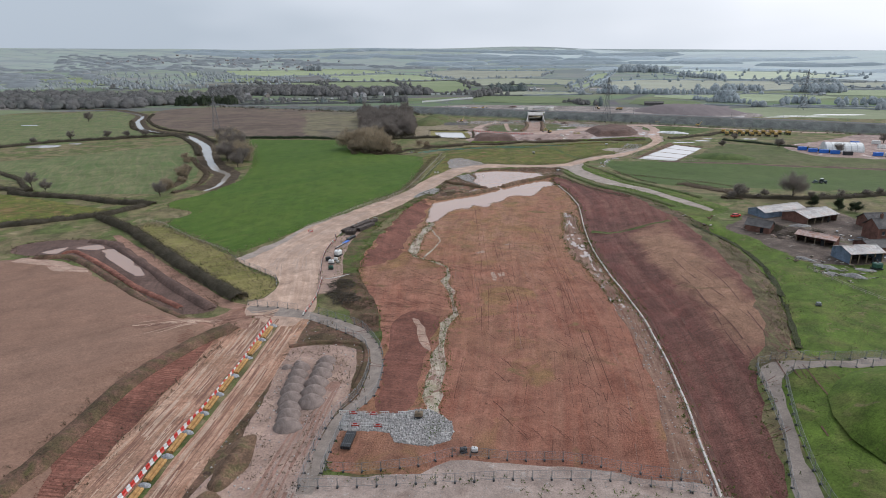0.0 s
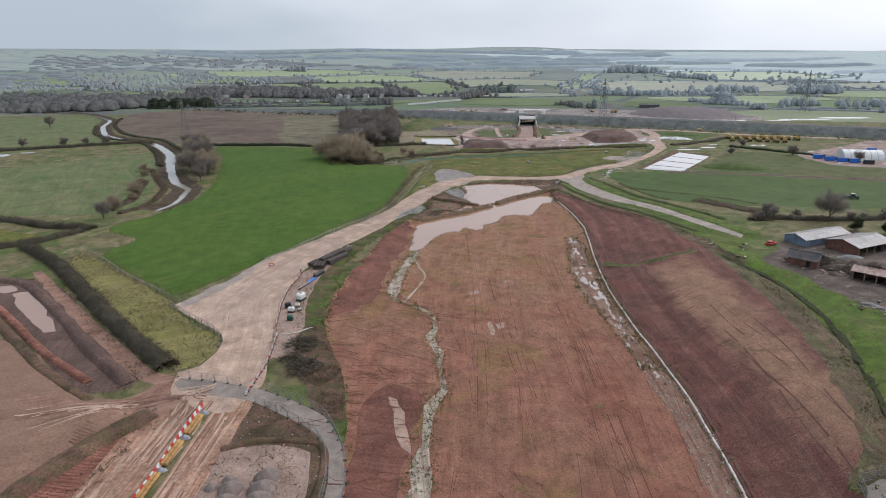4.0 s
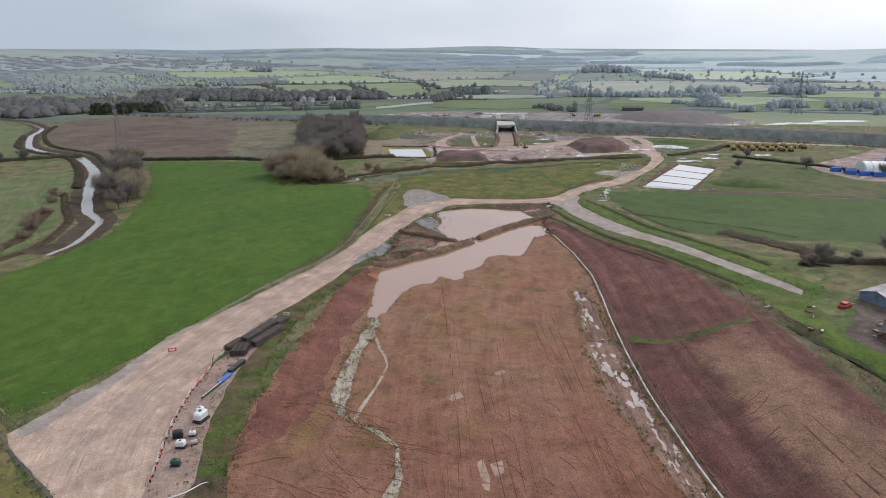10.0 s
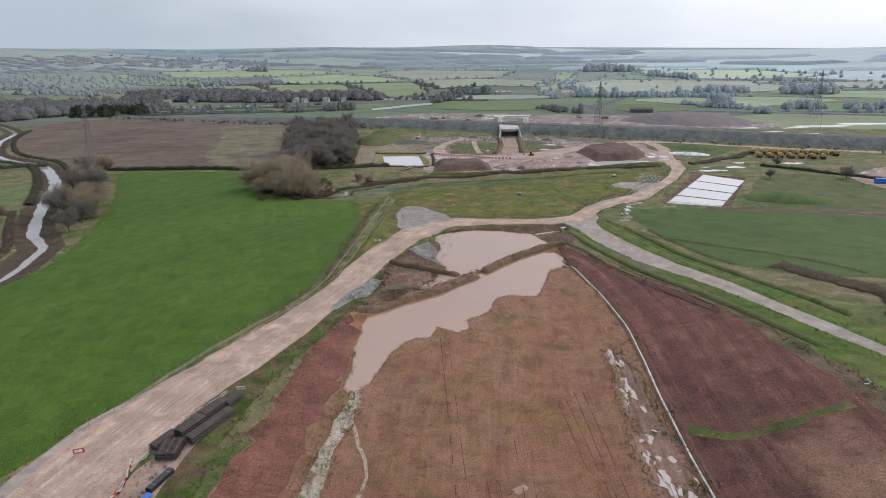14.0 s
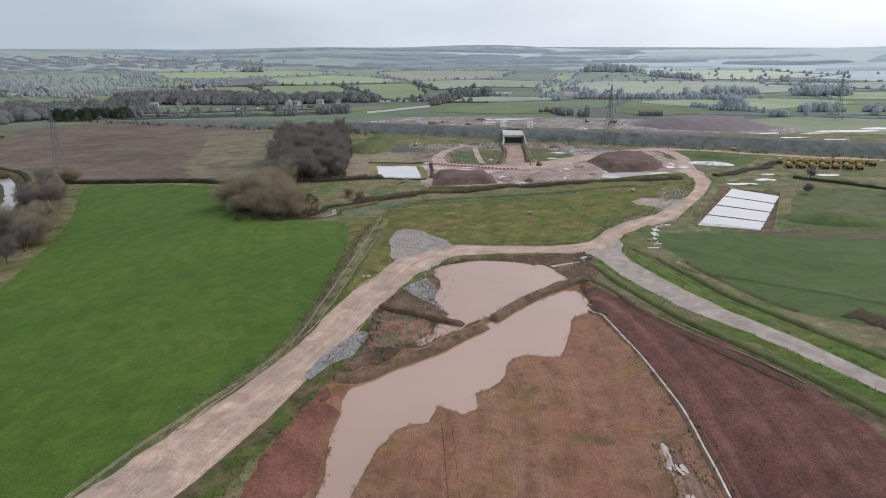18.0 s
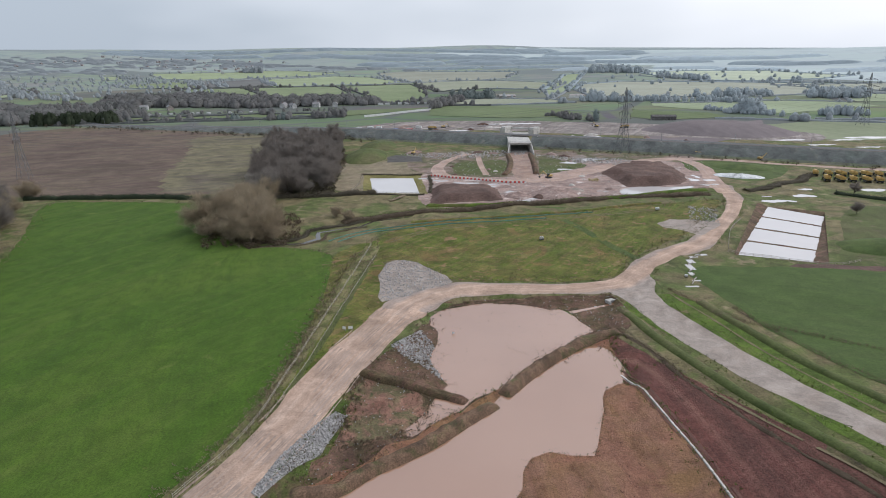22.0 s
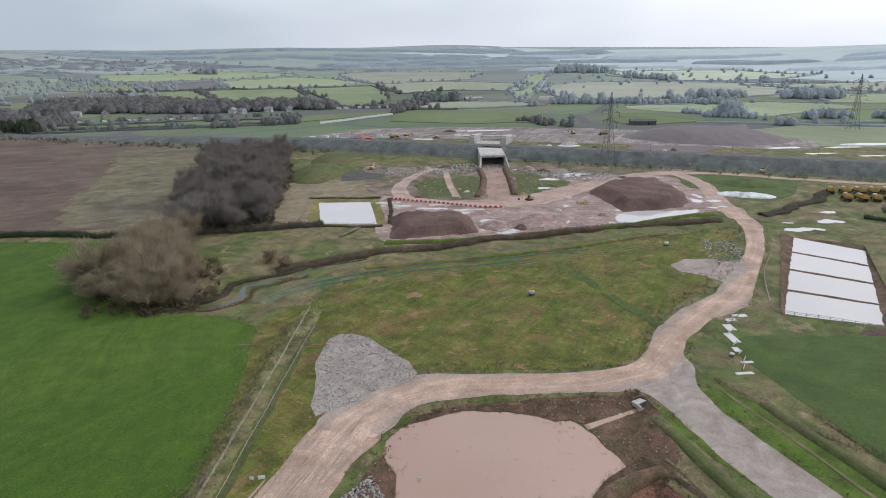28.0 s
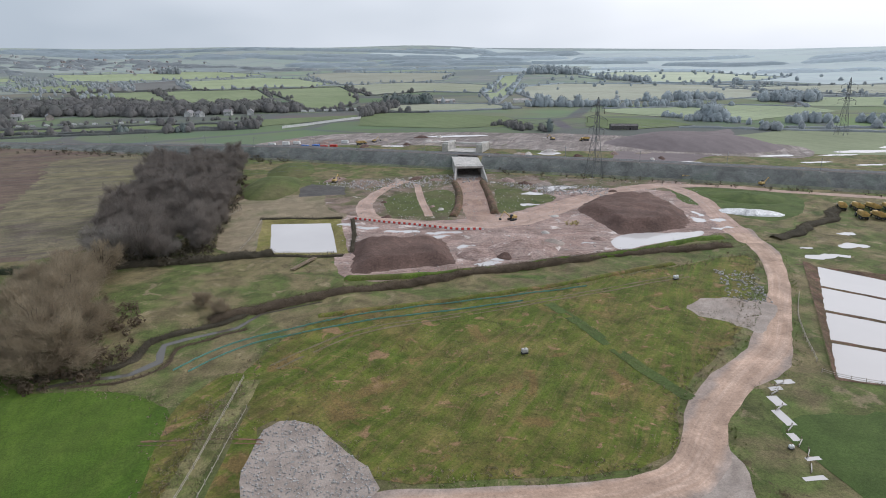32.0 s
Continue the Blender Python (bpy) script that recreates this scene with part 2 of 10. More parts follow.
M["left"] = surf("stripped_earth", [(0.201, 0.116, 0.080, 1), (0.227, 0.136, 0.096, 1), (0.252, 0.160, 0.117, 1)], big=0.015, fine=1.0, streak=[(-48, 1.6, (0.268, 0.173, 0.125, 1), 0.35), (-60, 0.8, (0.180, 0.102, 0.072, 1), 0.3), (-52, 8.0, (0.180, 0.109, 0.078, 1), 0.6)], bump=0.15, fine_amt=0.34, mottle=0.12, spots=[(0.03, 0.66, (0.288, 0.199, 0.150, 1))])
M["bank"] = surf("cut_bank", [(0.183, 0.075, 0.053, 1), (0.250, 0.105, 0.074, 1)], big=0.1, fine=0.9, streak=[(85, 0.5, (0.104, 0.045, 0.034, 1), 0.9), (85, 1.4, (0.293, 0.140, 0.100, 1), 0.6)], fine_amt=0.55, mottle=0.35)
M["bank_plain"] = surf("scraped_red_earth", [(0.134, 0.056, 0.039, 1), (0.187, 0.079, 0.056, 1)], big=0.05, fine=0.9, streak=[(6, 1.2, (0.112, 0.046, 0.034, 1), 0.6), (80, 0.6, (0.208, 0.100, 0.077, 1), 0.5)], mottle=0.3, fine_amt=0.42)
M["road"] = surf("haul_road", [(0.355, 0.248, 0.183, 1), (0.435, 0.308, 0.234, 1), (0.398, 0.294, 0.229, 1)], big=0.03, fine=1.3, uv=True, streak=[(0, 0.5, (0.350, 0.239, 0.177, 1), 0.55), (0, 1.3, (0.551, 0.417, 0.339, 1), 0.55), (1, 2.6, (0.329, 0.218, 0.158, 1), 0.5)], bump=0.25, fine_amt=0.34, mottle=0.26)
M["road_bend"] = surf("haul_road_margin", [(0.355, 0.248, 0.183, 1), (0.435, 0.308, 0.234, 1), (0.398, 0.294, 0.229, 1)], big=0.03, fine=0.9, uv=True, streak=[(0, 0.5, (0.350, 0.239, 0.177, 1), 0.55), (0, 1.3, (0.551, 0.417, 0.339, 1), 0.55), (1, 2.6, (0.329, 0.218, 0.158, 1), 0.5)], bump=0.25, fine_amt=0.26, mottle=0.26, edge=(3.9, (0.318, 0.253, 0.215, 1)))
M["road_far"] = surf("site_road_stone", [(0.353, 0.245, 0.194, 1), (0.419, 0.300, 0.243, 1), (0.391, 0.285, 0.238, 1)], big=0.05, fine=0.9, uv=True, streak=[(0, 0.7, (0.307, 0.195, 0.151, 1), 0.6), (0, 1.8, (0.474, 0.375, 0.329, 1), 0.5)], bump=0.25, fine_amt=0.2)
M["track"] = surf("rutted_track", [(0.290, 0.160, 0.107, 1), (0.360, 0.218, 0.149, 1), (0.340, 0.184, 0.107, 1)], big=0.04, fine=0.8, uv=True, streak=[(0, 0.4, (0.210, 0.095, 0.061, 1), 0.75), (0, 1.0, (0.500, 0.359, 0.265, 1), 0.8), (0, 2.4, (0.245, 0.116, 0.076, 1), 0.75)], bump=0.5, fine_amt=0.5, mottle=0.3)
M["churn"] = surf("churned_orange_earth", [(0.220, 0.124, 0.088, 1), (0.285, 0.170, 0.123, 1), (0.200, 0.102, 0.071, 1)], big=0.08, fine=1.4, streak=[(-62, 0.6, (0.340, 0.218, 0.163, 1), 0.6), (-70, 1.2, (0.170, 0.087, 0.061, 1), 0.7)], bump=0.5)
M["olive"] = surf("rough_olive_grass", [(0.168, 0.149, 0.049, 1), (0.202, 0.173, 0.067, 1), (0.148, 0.145, 0.037, 1), (0.175, 0.132, 0.063, 1)], big=0.06, fine=0.6, streak=[(-62, 2.0, (0.256, 0.228, 0.085, 1), 0.6), (-60, 4.0, (0.148, 0.118, 0.049, 1), 0.6)])
M["gravel"] = surf("grey_gravel", [(0.270, 0.223, 0.191, 1), (0.335, 0.283, 0.246, 1), (0.290, 0.235, 0.198, 1)], big=0.08, fine=1.6, bump=0.4, fine_amt=0.24, spots=[(0.12, 0.62, (0.360, 0.307, 0.270, 1))])
M["pit"] = surf("pit_floor", [(0.270, 0.189, 0.158, 1), (0.330, 0.233, 0.191, 1), (0.250, 0.160, 0.126, 1)], big=0.05, fine=1.0, streak=[(-10, 1.1, (0.360, 0.252, 0.186, 1), 0.6)])
M["dry"] = surf("dry_grass", [(0.19, 0.155, 0.10, 1), (0.24, 0.195, 0.13, 1), (0.13, 0.125, 0.065, 1)], big=0.05, fine=1.0, spots=[(0.1, 0.62, (0.11, 0.12, 0.05, 1))])
M["dry_mix"] = surf("patchy_dry_grass", [(0.158, 0.138, 0.061, 1), (0.194, 0.173, 0.081, 1), (0.108, 0.120, 0.038, 1), (0.135, 0.107, 0.053, 1)], big=0.15, fine=1.4, spots=[(0.3, 0.6, (0.081, 0.107, 0.026, 1)), (0.5, 0.64, (0.225, 0.214, 0.109, 1))], fine_amt=0.5, mottle=0.35)
M["plough"] = surf("ploughed_soil", [(0.088, 0.060, 0.048, 1), (0.114, 0.078, 0.063, 1), (0.141, 0.100, 0.077, 1), (0.132, 0.109, 0.065, 1)], big=0.014, fine=0.5, streak=[(-75, 2.5, (0.077, 0.051, 0.043, 1), 0.7), (-72, 6.0, (0.158, 0.132, 0.082, 1), 0.6)], spots=[(0.03, 0.66, (0.150, 0.128, 0.069, 1))])
M["plough_rough"] = surf("weedy_ploughed_soil", [(0.155, 0.138, 0.072, 1), (0.185, 0.165, 0.09, 1), (0.13, 0.115, 0.07, 1), (0.105, 0.085, 0.068, 1)], big=0.022, fine=0.6, streak=[(-75, 3.0, (0.098, 0.078, 0.066, 1), 0.8), (-70, 8.0, (0.105, 0.082, 0.068, 1), 0.8), (-72, 5.0, (0.20, 0.18, 0.095, 1), 0.6)], spots=[(0.05, 0.62, (0.10, 0.08, 0.065, 1))], mottle=0.3, fine_amt=0.4)
M["stubble"] = surf("stubble_field", [(0.085, 0.13, 0.04, 1), (0.13, 0.14, 0.06, 1), (0.075, 0.12, 0.035, 1)], big=0.03, fine=0.6, streak=[(30, 2.5, (0.19, 0.165, 0.09, 1), 0.7), (18, 1.4, (0.07, 0.115, 0.03, 1), 0.5)])
M["site"] = surf("site_earth", [(0.220, 0.149, 0.123, 1), (0.297, 0.209, 0.179, 1), (0.275, 0.215, 0.190, 1)], big=0.05, fine=0.6, streak=[(60, 2.0, (0.176, 0.110, 0.092, 1), 0.7), (85, 1.0, (0.440, 0.352, 0.314, 1), 0.6)], spots=[(0.11, 0.60, (0.550, 0.484, 0.448, 1)), (0.09, 0.62, (0.154, 0.105, 0.087, 1))], mottle=0.3, fine_amt=0.45)
M["sitemix"] = surf("weedy_site_ground", [(0.12, 0.09, 0.065, 1), (0.10, 0.10, 0.045, 1), (0.19, 0.14, 0.11, 1), (0.24, 0.185, 0.155, 1)], big=0.05, fine=0.8, spots=[(0.09, 0.6, (0.24, 0.17, 0.135, 1)), (0.16, 0.63, (0.46, 0.41, 0.37, 1)), (0.07, 0.64, (0.08, 0.095, 0.03, 1))], mottle=0.3, fine_amt=0.45)
M["site_n"] = surf("rutted_works_ground", [(0.155, 0.129, 0.118, 1), (0.230, 0.193, 0.177, 1), (0.190, 0.161, 0.144, 1), (0.276, 0.236, 0.218, 1)], big=0.035, fine=0.4, streak=[(-22, 3.0, (0.121, 0.101, 0.092, 1), 0.8), (-25, 5.0, (0.345, 0.305, 0.283, 1), 0.6)], spots=[(0.05, 0.6, (0.138, 0.138, 0.088, 1)), (0.09, 0.63, (0.437, 0.402, 0.389, 1))], mottle=0.35, fine_amt=0.4)
M["fringe_mix"] = surf("weedy_slope_earth", [(0.115, 0.078, 0.055, 1), (0.095, 0.088, 0.04, 1), (0.14, 0.09, 0.062, 1), (0.075, 0.088, 0.026, 1)], big=0.07, fine=1.4, uv=True, streak=[(0, 1.5, (0.08, 0.095, 0.028, 1), 0.7), (0, 0.7, (0.085, 0.055, 0.042, 1), 0.6)], spots=[(0.2, 0.62, (0.16, 0.13, 0.07, 1))], bump=0.7, fine_amt=0.6, mottle=0.4)
M["green_low"] = surf("crop_green_lower_field", [(0.053, 0.086, 0.018, 1), (0.064, 0.098, 0.024, 1), (0.079, 0.109, 0.031, 1)], big=0.012, fine=0.9, streak=[(75, 2.2, (0.050, 0.079, 0.018, 1), 0.5), (75, 7.0, (0.074, 0.101, 0.029, 1), 0.5)], fine_amt=0.3, mottle=0.16)
M["dark_pad"] = surf("dark_stone_pad", [(0.075, 0.07, 0.066, 1), (0.10, 0.093, 0.087, 1)], big=0.15, fine=1.5)
M["spoil"] = surf("brown_spoil", [(0.095, 0.06, 0.049, 1), (0.125, 0.078, 0.063, 1), (0.15, 0.095, 0.077, 1)], big=0.08, fine=0.8, streak=[(20, 1.5, (0.08, 0.052, 0.043, 1), 0.6)], bump=0.6, fine_amt=0.45)
M["sheeting"] = surf("weathered_white_sheeting", [(0.16, 0.165, 0.16, 1), (0.55, 0.55, 0.55, 1), (0.34, 0.35, 0.34, 1)], big=0.35, fine=1.5, rough=0.5, bump=0.6, streak=[(20, 0.5, (0.72, 0.72, 0.72, 1), 0.8)])
M["mud"] = surf("wet_mud", [(0.165, 0.078, 0.052, 1), (0.225, 0.12, 0.085, 1), (0.10, 0.09, 0.042, 1), (0.155, 0.09, 0.06, 1)], big=0.12, fine=1.3, rough=0.8, spots=[(0.25, 0.58, (0.075, 0.075, 0.03, 1)), (0.5, 0.63, (0.27, 0.17, 0.13, 1))], fine_amt=0.5, mottle=0.35)
M["yard"] = surf("farm_yard_mud", [(0.075, 0.056, 0.046, 1), (0.115, 0.088, 0.072, 1), (0.15, 0.115, 0.092, 1)], big=0.1, fine=1.2, spots=[(0.2, 0.6, (0.22, 0.19, 0.165, 1)), (0.1, 0.6, (0.085, 0.085, 0.035, 1)), (0.5, 0.66, (0.05, 0.042, 0.036, 1))], mottle=0.4, fine_amt=0.5)
M["dike"] = surf("dike_earth", [(0.115, 0.075, 0.05, 1), (0.16, 0.10, 0.065, 1), (0.085, 0.085, 0.035, 1)], big=0.25, fine=1.5, bump=0.7, fine_amt=0.55, mottle=0.4)
M["pond"] = water_mat("muddy_water", (0.345, 0.185, 0.114), 0.03, 1.0, 1.8)
M["milky"] = water_mat("milky_puddle_water", (0.46, 0.37, 0.325), 0.05, 0.9)
# base colour paled for reflected sky as well as silt
M["lagoon"] = water_mat("silty_sky_pale_water", (0.55, 0.52, 0.505))
# river base lightened towards the sky it reflects
M["river"] = water_mat("sky_grey_river_water", (0.33, 0.30, 0.26), 0.03)
M["brook"] = water_mat("dark_brook_water", (0.09, 0.08, 0.065), 0.04)
M["sand"] = surf("dried_pale_silt", [(0.31, 0.205, 0.155, 1), (0.385, 0.275, 0.215, 1)], big=0.3, fine=2.0, bump=0.2, spots=[(0.4, 0.56, (0.24, 0.13, 0.092, 1))])
M["dark_grass"] = surf("dark_track_grass", [(0.058, 0.090, 0.023, 1), (0.084, 0.109, 0.030, 1)], big=0.1, fine=1.2)
M["wet_weed"] = surf("drowned_weed", [(0.07, 0.085, 0.038, 1), (0.12, 0.12, 0.065, 1)], big=0.2, fine=1.6)
# ditch weeds: near-black green includes the shade among the plants
M["ditch"] = surf("shade_dark_ditch_weed", [(0.028, 0.032, 0.014, 1), (0.05, 0.055, 0.02, 1)], big=0.2, fine=1.5, bump=0)
M["gorse"] = surf("yellow_straw", [(0.42, 0.34, 0.12, 1), (0.50, 0.42, 0.18, 1)], big=0.4, fine=2, bump=0)
M["silt"] = surf("pale_silt", [(0.426, 0.362, 0.300, 1), (0.381, 0.333, 0.256, 1), (0.280, 0.247, 0.163, 1)], big=0.25, fine=1.8, rough=0.75, bump=0.3, streak=[(10, 0.6, (0.224, 0.127, 0.100, 1), 0.9)], spots=[(0.3, 0.56, (0.213, 0.121, 0.094, 1)), (0.45, 0.60, (0.095, 0.132, 0.044, 1))])
M["pipe_white"] = surf("pale_channel", [(0.46, 0.42, 0.385, 1), (0.56, 0.52, 0.48, 1)], big=0.4, fine=3, bump=0.1, fine_amt=0.2, spots=[(0.5, 0.6, (0.30, 0.2, 0.16, 1))])
M["rubble"] = surf("grey_rubble", [(0.25, 0.235, 0.225, 1), (0.38, 0.365, 0.35, 1)], big=0.6, fine=2.6, bump=1.0, fine_amt=0.5)
M["bark"] = surf("bare_bark", [(0.075, 0.062, 0.05, 1), (0.11, 0.095, 0.075, 1)], big=0.6, fine=4)
M["twig"] = surf("bare_twigs", [(0.190, 0.167, 0.147, 1), (0.270, 0.236, 0.207, 1)], big=0.1, fine=2, bump=0, leafy=True)
M["grey_twig"] = surf("grey_bare_twigs", [(0.26, 0.235, 0.21, 1), (0.34, 0.31, 0.275, 1)], big=0.1, fine=2, bump=0, leafy=True)
M["hedge"] = surf("hedge_twigs", [(0.082, 0.073, 0.05, 1), (0.13, 0.11, 0.08, 1)], big=0.12, fine=1.5, bump=0, leafy=True)
M["ever"] = surf("evergreen", [(0.04, 0.055, 0.032, 1), (0.06, 0.075, 0.042, 1)], big=0.2, fine=1.2, bump=0, leafy=True)
M["bramble"] = surf("brown_scrub", [(0.115, 0.088, 0.06, 1), (0.16, 0.122, 0.085, 1)], big=0.2, fine=1.4, bump=0, leafy=True)
M["willow"] = surf("willow_twigs", [(0.29, 0.235, 0.165, 1), (0.38, 0.315, 0.22, 1)], big=0.1, fine=2, bump=0, leafy=True)
# skyline woods: haze is mixed into the base colours
M["hill_tree"] = surf("hazed_skyline_wood", [(0.407, 0.471, 0.510, 1), (0.454, 0.518, 0.555, 1)], big=0.03, fine=0.3, bump=0, leafy=True, mottle=0.06, fine_amt=0.06)
M["pale_haze_tree"] = surf("pale_hazed_skyline_wood", [(0.577, 0.652, 0.694, 1), (0.617, 0.688, 0.728, 1)], big=0.03, fine=0.3, bump=0, leafy=True, mottle=0.05, fine_amt=0.05)
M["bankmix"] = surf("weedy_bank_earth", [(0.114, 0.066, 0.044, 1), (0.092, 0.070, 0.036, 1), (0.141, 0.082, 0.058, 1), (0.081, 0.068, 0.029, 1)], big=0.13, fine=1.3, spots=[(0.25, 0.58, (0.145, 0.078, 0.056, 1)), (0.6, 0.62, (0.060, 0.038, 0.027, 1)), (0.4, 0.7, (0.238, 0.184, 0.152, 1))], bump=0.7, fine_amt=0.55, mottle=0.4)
# outer hedges and woods, also greyed and lightened in colour for haze
M["hedge_far"] = surf("hazed_hedge", [(0.146, 0.154, 0.150, 1), (0.187, 0.196, 0.186, 1)], big=0.03, fine=0.3, bump=0, leafy=True)
M["mid_wood"] = surf("hazed_canopy", [(0.317, 0.345, 0.365, 1), (0.383, 0.411, 0.426, 1)], big=0.03, fine=0.3, bump=0, leafy=True, mottle=0.14, fine_amt=0.12)
M["mid_tree"] = surf("hazed_outer_wood", [(0.377, 0.408, 0.423, 1), (0.434, 0.468, 0.477, 1)], big=0.03, fine=0.3, bump=0, leafy=True, mottle=0.1, fine_amt=0.1)
M["right_tree"] = surf("hazed_outlying_wood", [(0.406, 0.457, 0.480, 1), (0.467, 0.516, 0.535, 1)], big=0.03, fine=0.3, bump=0, leafy=True, mottle=0.1, fine_amt=0.1)
M["concrete"] = surf("concrete", [(0.42, 0.40, 0.37, 1), (0.52, 0.50, 0.47, 1)], big=0.2, fine=2.5, bump=0.1, fine_amt=0.15)
M["steel"] = plain("galvanised_steel", (0.30, 0.31, 0.32), 0.5, 0.4)
M["white"] = plain("white_plastic", (0.78, 0.78, 0.76), 0.5)
M["red"] = plain("red_plastic", (0.60, 0.045, 0.03), 0.45)
M["black"] = plain("black_plastic", (0.025, 0.027, 0.03), 0.5)
M["blue"] = plain("blue_sheet", (0.03, 0.16, 0.62), 0.45)
M["ballast"] = surf("track_ballast", [(0.13, 0.115, 0.105, 1), (0.18, 0.16, 0.145, 1)], big=0.2, fine=2.0)
M["wood"] = surf("weathered_wood", [(0.17, 0.13, 0.09, 1), (0.26, 0.20, 0.14, 1)], big=1.0, fine=5)
# open country beyond: winter fields, base colours greyed and lightened for haze
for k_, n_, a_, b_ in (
    ("far_green", "hazed_pasture", (0.203, 0.244, 0.136), (0.241, 0.273, 0.167)),
    ("near_green", "hazed_railway_pasture", (0.137, 0.174, 0.088), (0.175, 0.205, 0.113)),
    ("far_bright", "hazed_winter_wheat", (0.289, 0.332, 0.201), (0.322, 0.363, 0.231)),
    ("far_tan", "hazed_stubble", (0.285, 0.29, 0.235), (0.325, 0.325, 0.265)),
    ("far_olive", "hazed_rough_pasture", (0.271, 0.294, 0.208), (0.327, 0.330, 0.258)),
    ("far_brown", "hazed_plough", (0.162, 0.163, 0.156), (0.194, 0.192, 0.182)),
    ("far_spoil", "hazed_stripped_soil", (0.183, 0.154, 0.155), (0.238, 0.205, 0.203)),
    # right-hand fields hold a stronger haze tone, towards the sun
    ("right_near", "hazed_outlying_grass", (0.215, 0.245, 0.15), (0.255, 0.275, 0.185)),
    ("right_green", "hazed_outlying_pasture", (0.275, 0.32, 0.2), (0.315, 0.355, 0.235)),
    ("right_tan", "hazed_outlying_stubble", (0.335, 0.345, 0.275), (0.375, 0.38, 0.31)),
    ("right_bright", "hazed_outlying_wheat", (0.43, 0.47, 0.35), (0.47, 0.505, 0.385)),
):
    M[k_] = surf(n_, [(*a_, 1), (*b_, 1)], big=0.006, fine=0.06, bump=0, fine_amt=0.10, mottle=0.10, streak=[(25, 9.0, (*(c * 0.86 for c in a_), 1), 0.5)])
    M[k_].node_tree.nodes["Principled BSDF"].inputs["Specular IOR Level"].default_value = 0.05
# far tree belts and evergreens, base colours lifted for haze
M["far_tree"] = surf("hazed_far_wood", [(0.165, 0.166, 0.165, 1), (0.222, 0.215, 0.206, 1), (0.178, 0.189, 0.173, 1)], big=0.03, fine=0.3, bump=0, leafy=True, mottle=0.2, fine_amt=0.2)
M["far_pine"] = surf("hazed_far_evergreen", [(0.100, 0.125, 0.120, 1), (0.130, 0.150, 0.140, 1)], big=0.03, fine=0.3, bump=0, mottle=0.2)


def patchwork(name, grey):
    """Open farmland: fields of differing crops with dark hedge lines between them; grey is the share of haze tone in
    the colours.
    """
    m = bpy.data.materials.new(name)
    m.use_nodes = True
    n, l = m.node_tree.nodes, m.node_tree.links
    b = n["Principled BSDF"]
    b.inputs["Roughness"].default_value, b.inputs["Specular IOR Level"].default_value = 0.95, 0.05
    co = n.new("ShaderNodeTexCoord")
    mp = n.new("ShaderNodeMapping")
    mp.inputs["Scale"].default_value, mp.inputs["Rotation"].default_value = (0.0042, 0.0055, 0), (0, 0, 0.35)
    l.new(co.outputs["Object"], mp.inputs["Vector"])
    cells, edge = n.new("ShaderNodeTexVoronoi"), n.new("ShaderNodeTexVoronoi")
    cells.distance = "MANHATTAN"
    edge.feature = "DISTANCE_TO_EDGE"
    r, r2, nz, mx, mx2 = n.new("ShaderNodeValToRGB"), n.new("ShaderNodeValToRGB"), n.new("ShaderNodeTexNoise"), n.new("ShaderNodeMix"), n.new("ShaderNodeMix")
    for v in (cells, edge):
        v.inputs["Scale"].default_value = 1.0
        v.inputs["Randomness"].default_value = 0.75
        l.new(mp.outputs["Vector"], v.inputs["Vector"])
    r.color_ramp.interpolation = "CONSTANT"
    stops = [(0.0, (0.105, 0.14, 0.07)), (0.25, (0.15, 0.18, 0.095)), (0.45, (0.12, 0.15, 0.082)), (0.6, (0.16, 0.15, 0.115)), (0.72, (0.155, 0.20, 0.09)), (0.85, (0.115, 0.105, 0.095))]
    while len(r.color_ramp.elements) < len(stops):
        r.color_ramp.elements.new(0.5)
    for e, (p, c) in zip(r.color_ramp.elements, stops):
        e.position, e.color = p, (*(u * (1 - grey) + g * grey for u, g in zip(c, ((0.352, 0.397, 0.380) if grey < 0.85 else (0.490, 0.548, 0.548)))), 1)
    l.new(cells.outputs["Color"], r.inputs["Fac"])
    r2.color_ramp.elements[0].position, r2.color_ramp.elements[0].color = 0.02, (1, 1, 1, 1)
    r2.color_ramp.elements[1].position, r2.color_ramp.elements[1].color = 0.035, (0, 0, 0, 1)
    l.new(edge.outputs["Distance"], r2.inputs["Fac"])
    mx.data_type = mx2.data_type = "RGBA"
    l.new(r2.outputs["Color"], mx.inputs[0])
    l.new(r.outputs["Color"], mx.inputs[6])
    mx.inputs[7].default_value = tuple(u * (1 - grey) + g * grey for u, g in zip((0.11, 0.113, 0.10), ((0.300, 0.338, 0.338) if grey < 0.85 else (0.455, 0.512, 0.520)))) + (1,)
    nz.inputs["Scale"].default_value, nz.inputs["Detail"].default_value = 0.012, 8
    l.new(co.outputs["Object"], nz.inputs["Vector"])
    mx2.blend_type, mx2.inputs[0].default_value = "OVERLAY", 0.3 * (1 - grey)
    l.new(mx.outputs[2], mx2.inputs[6])
    l.new(nz.outputs["Color"], mx2.inputs[7])
    wmap, wood, wr, mx3 = n.new("ShaderNodeMapping"), n.new("ShaderNodeTexNoise"), n.new("ShaderNodeValToRGB"), n.new("ShaderNodeMix")
    wmap.inputs["Scale"].default_value = (0.0011, 0.0032, 0)
    l.new(co.outputs["Object"], wmap.inputs["Vector"])
    l.new(wmap.outputs["Vector"], wood.inputs["Vector"])
    wood.inputs["Scale"].default_value, wood.inputs["Detail"].default_value, wood.inputs["Roughness"].default_value = 1.0, 7, 0.65
    wr.color_ramp.elements[0].position, wr.color_ramp.elements[1].position = 0.53, 0.57
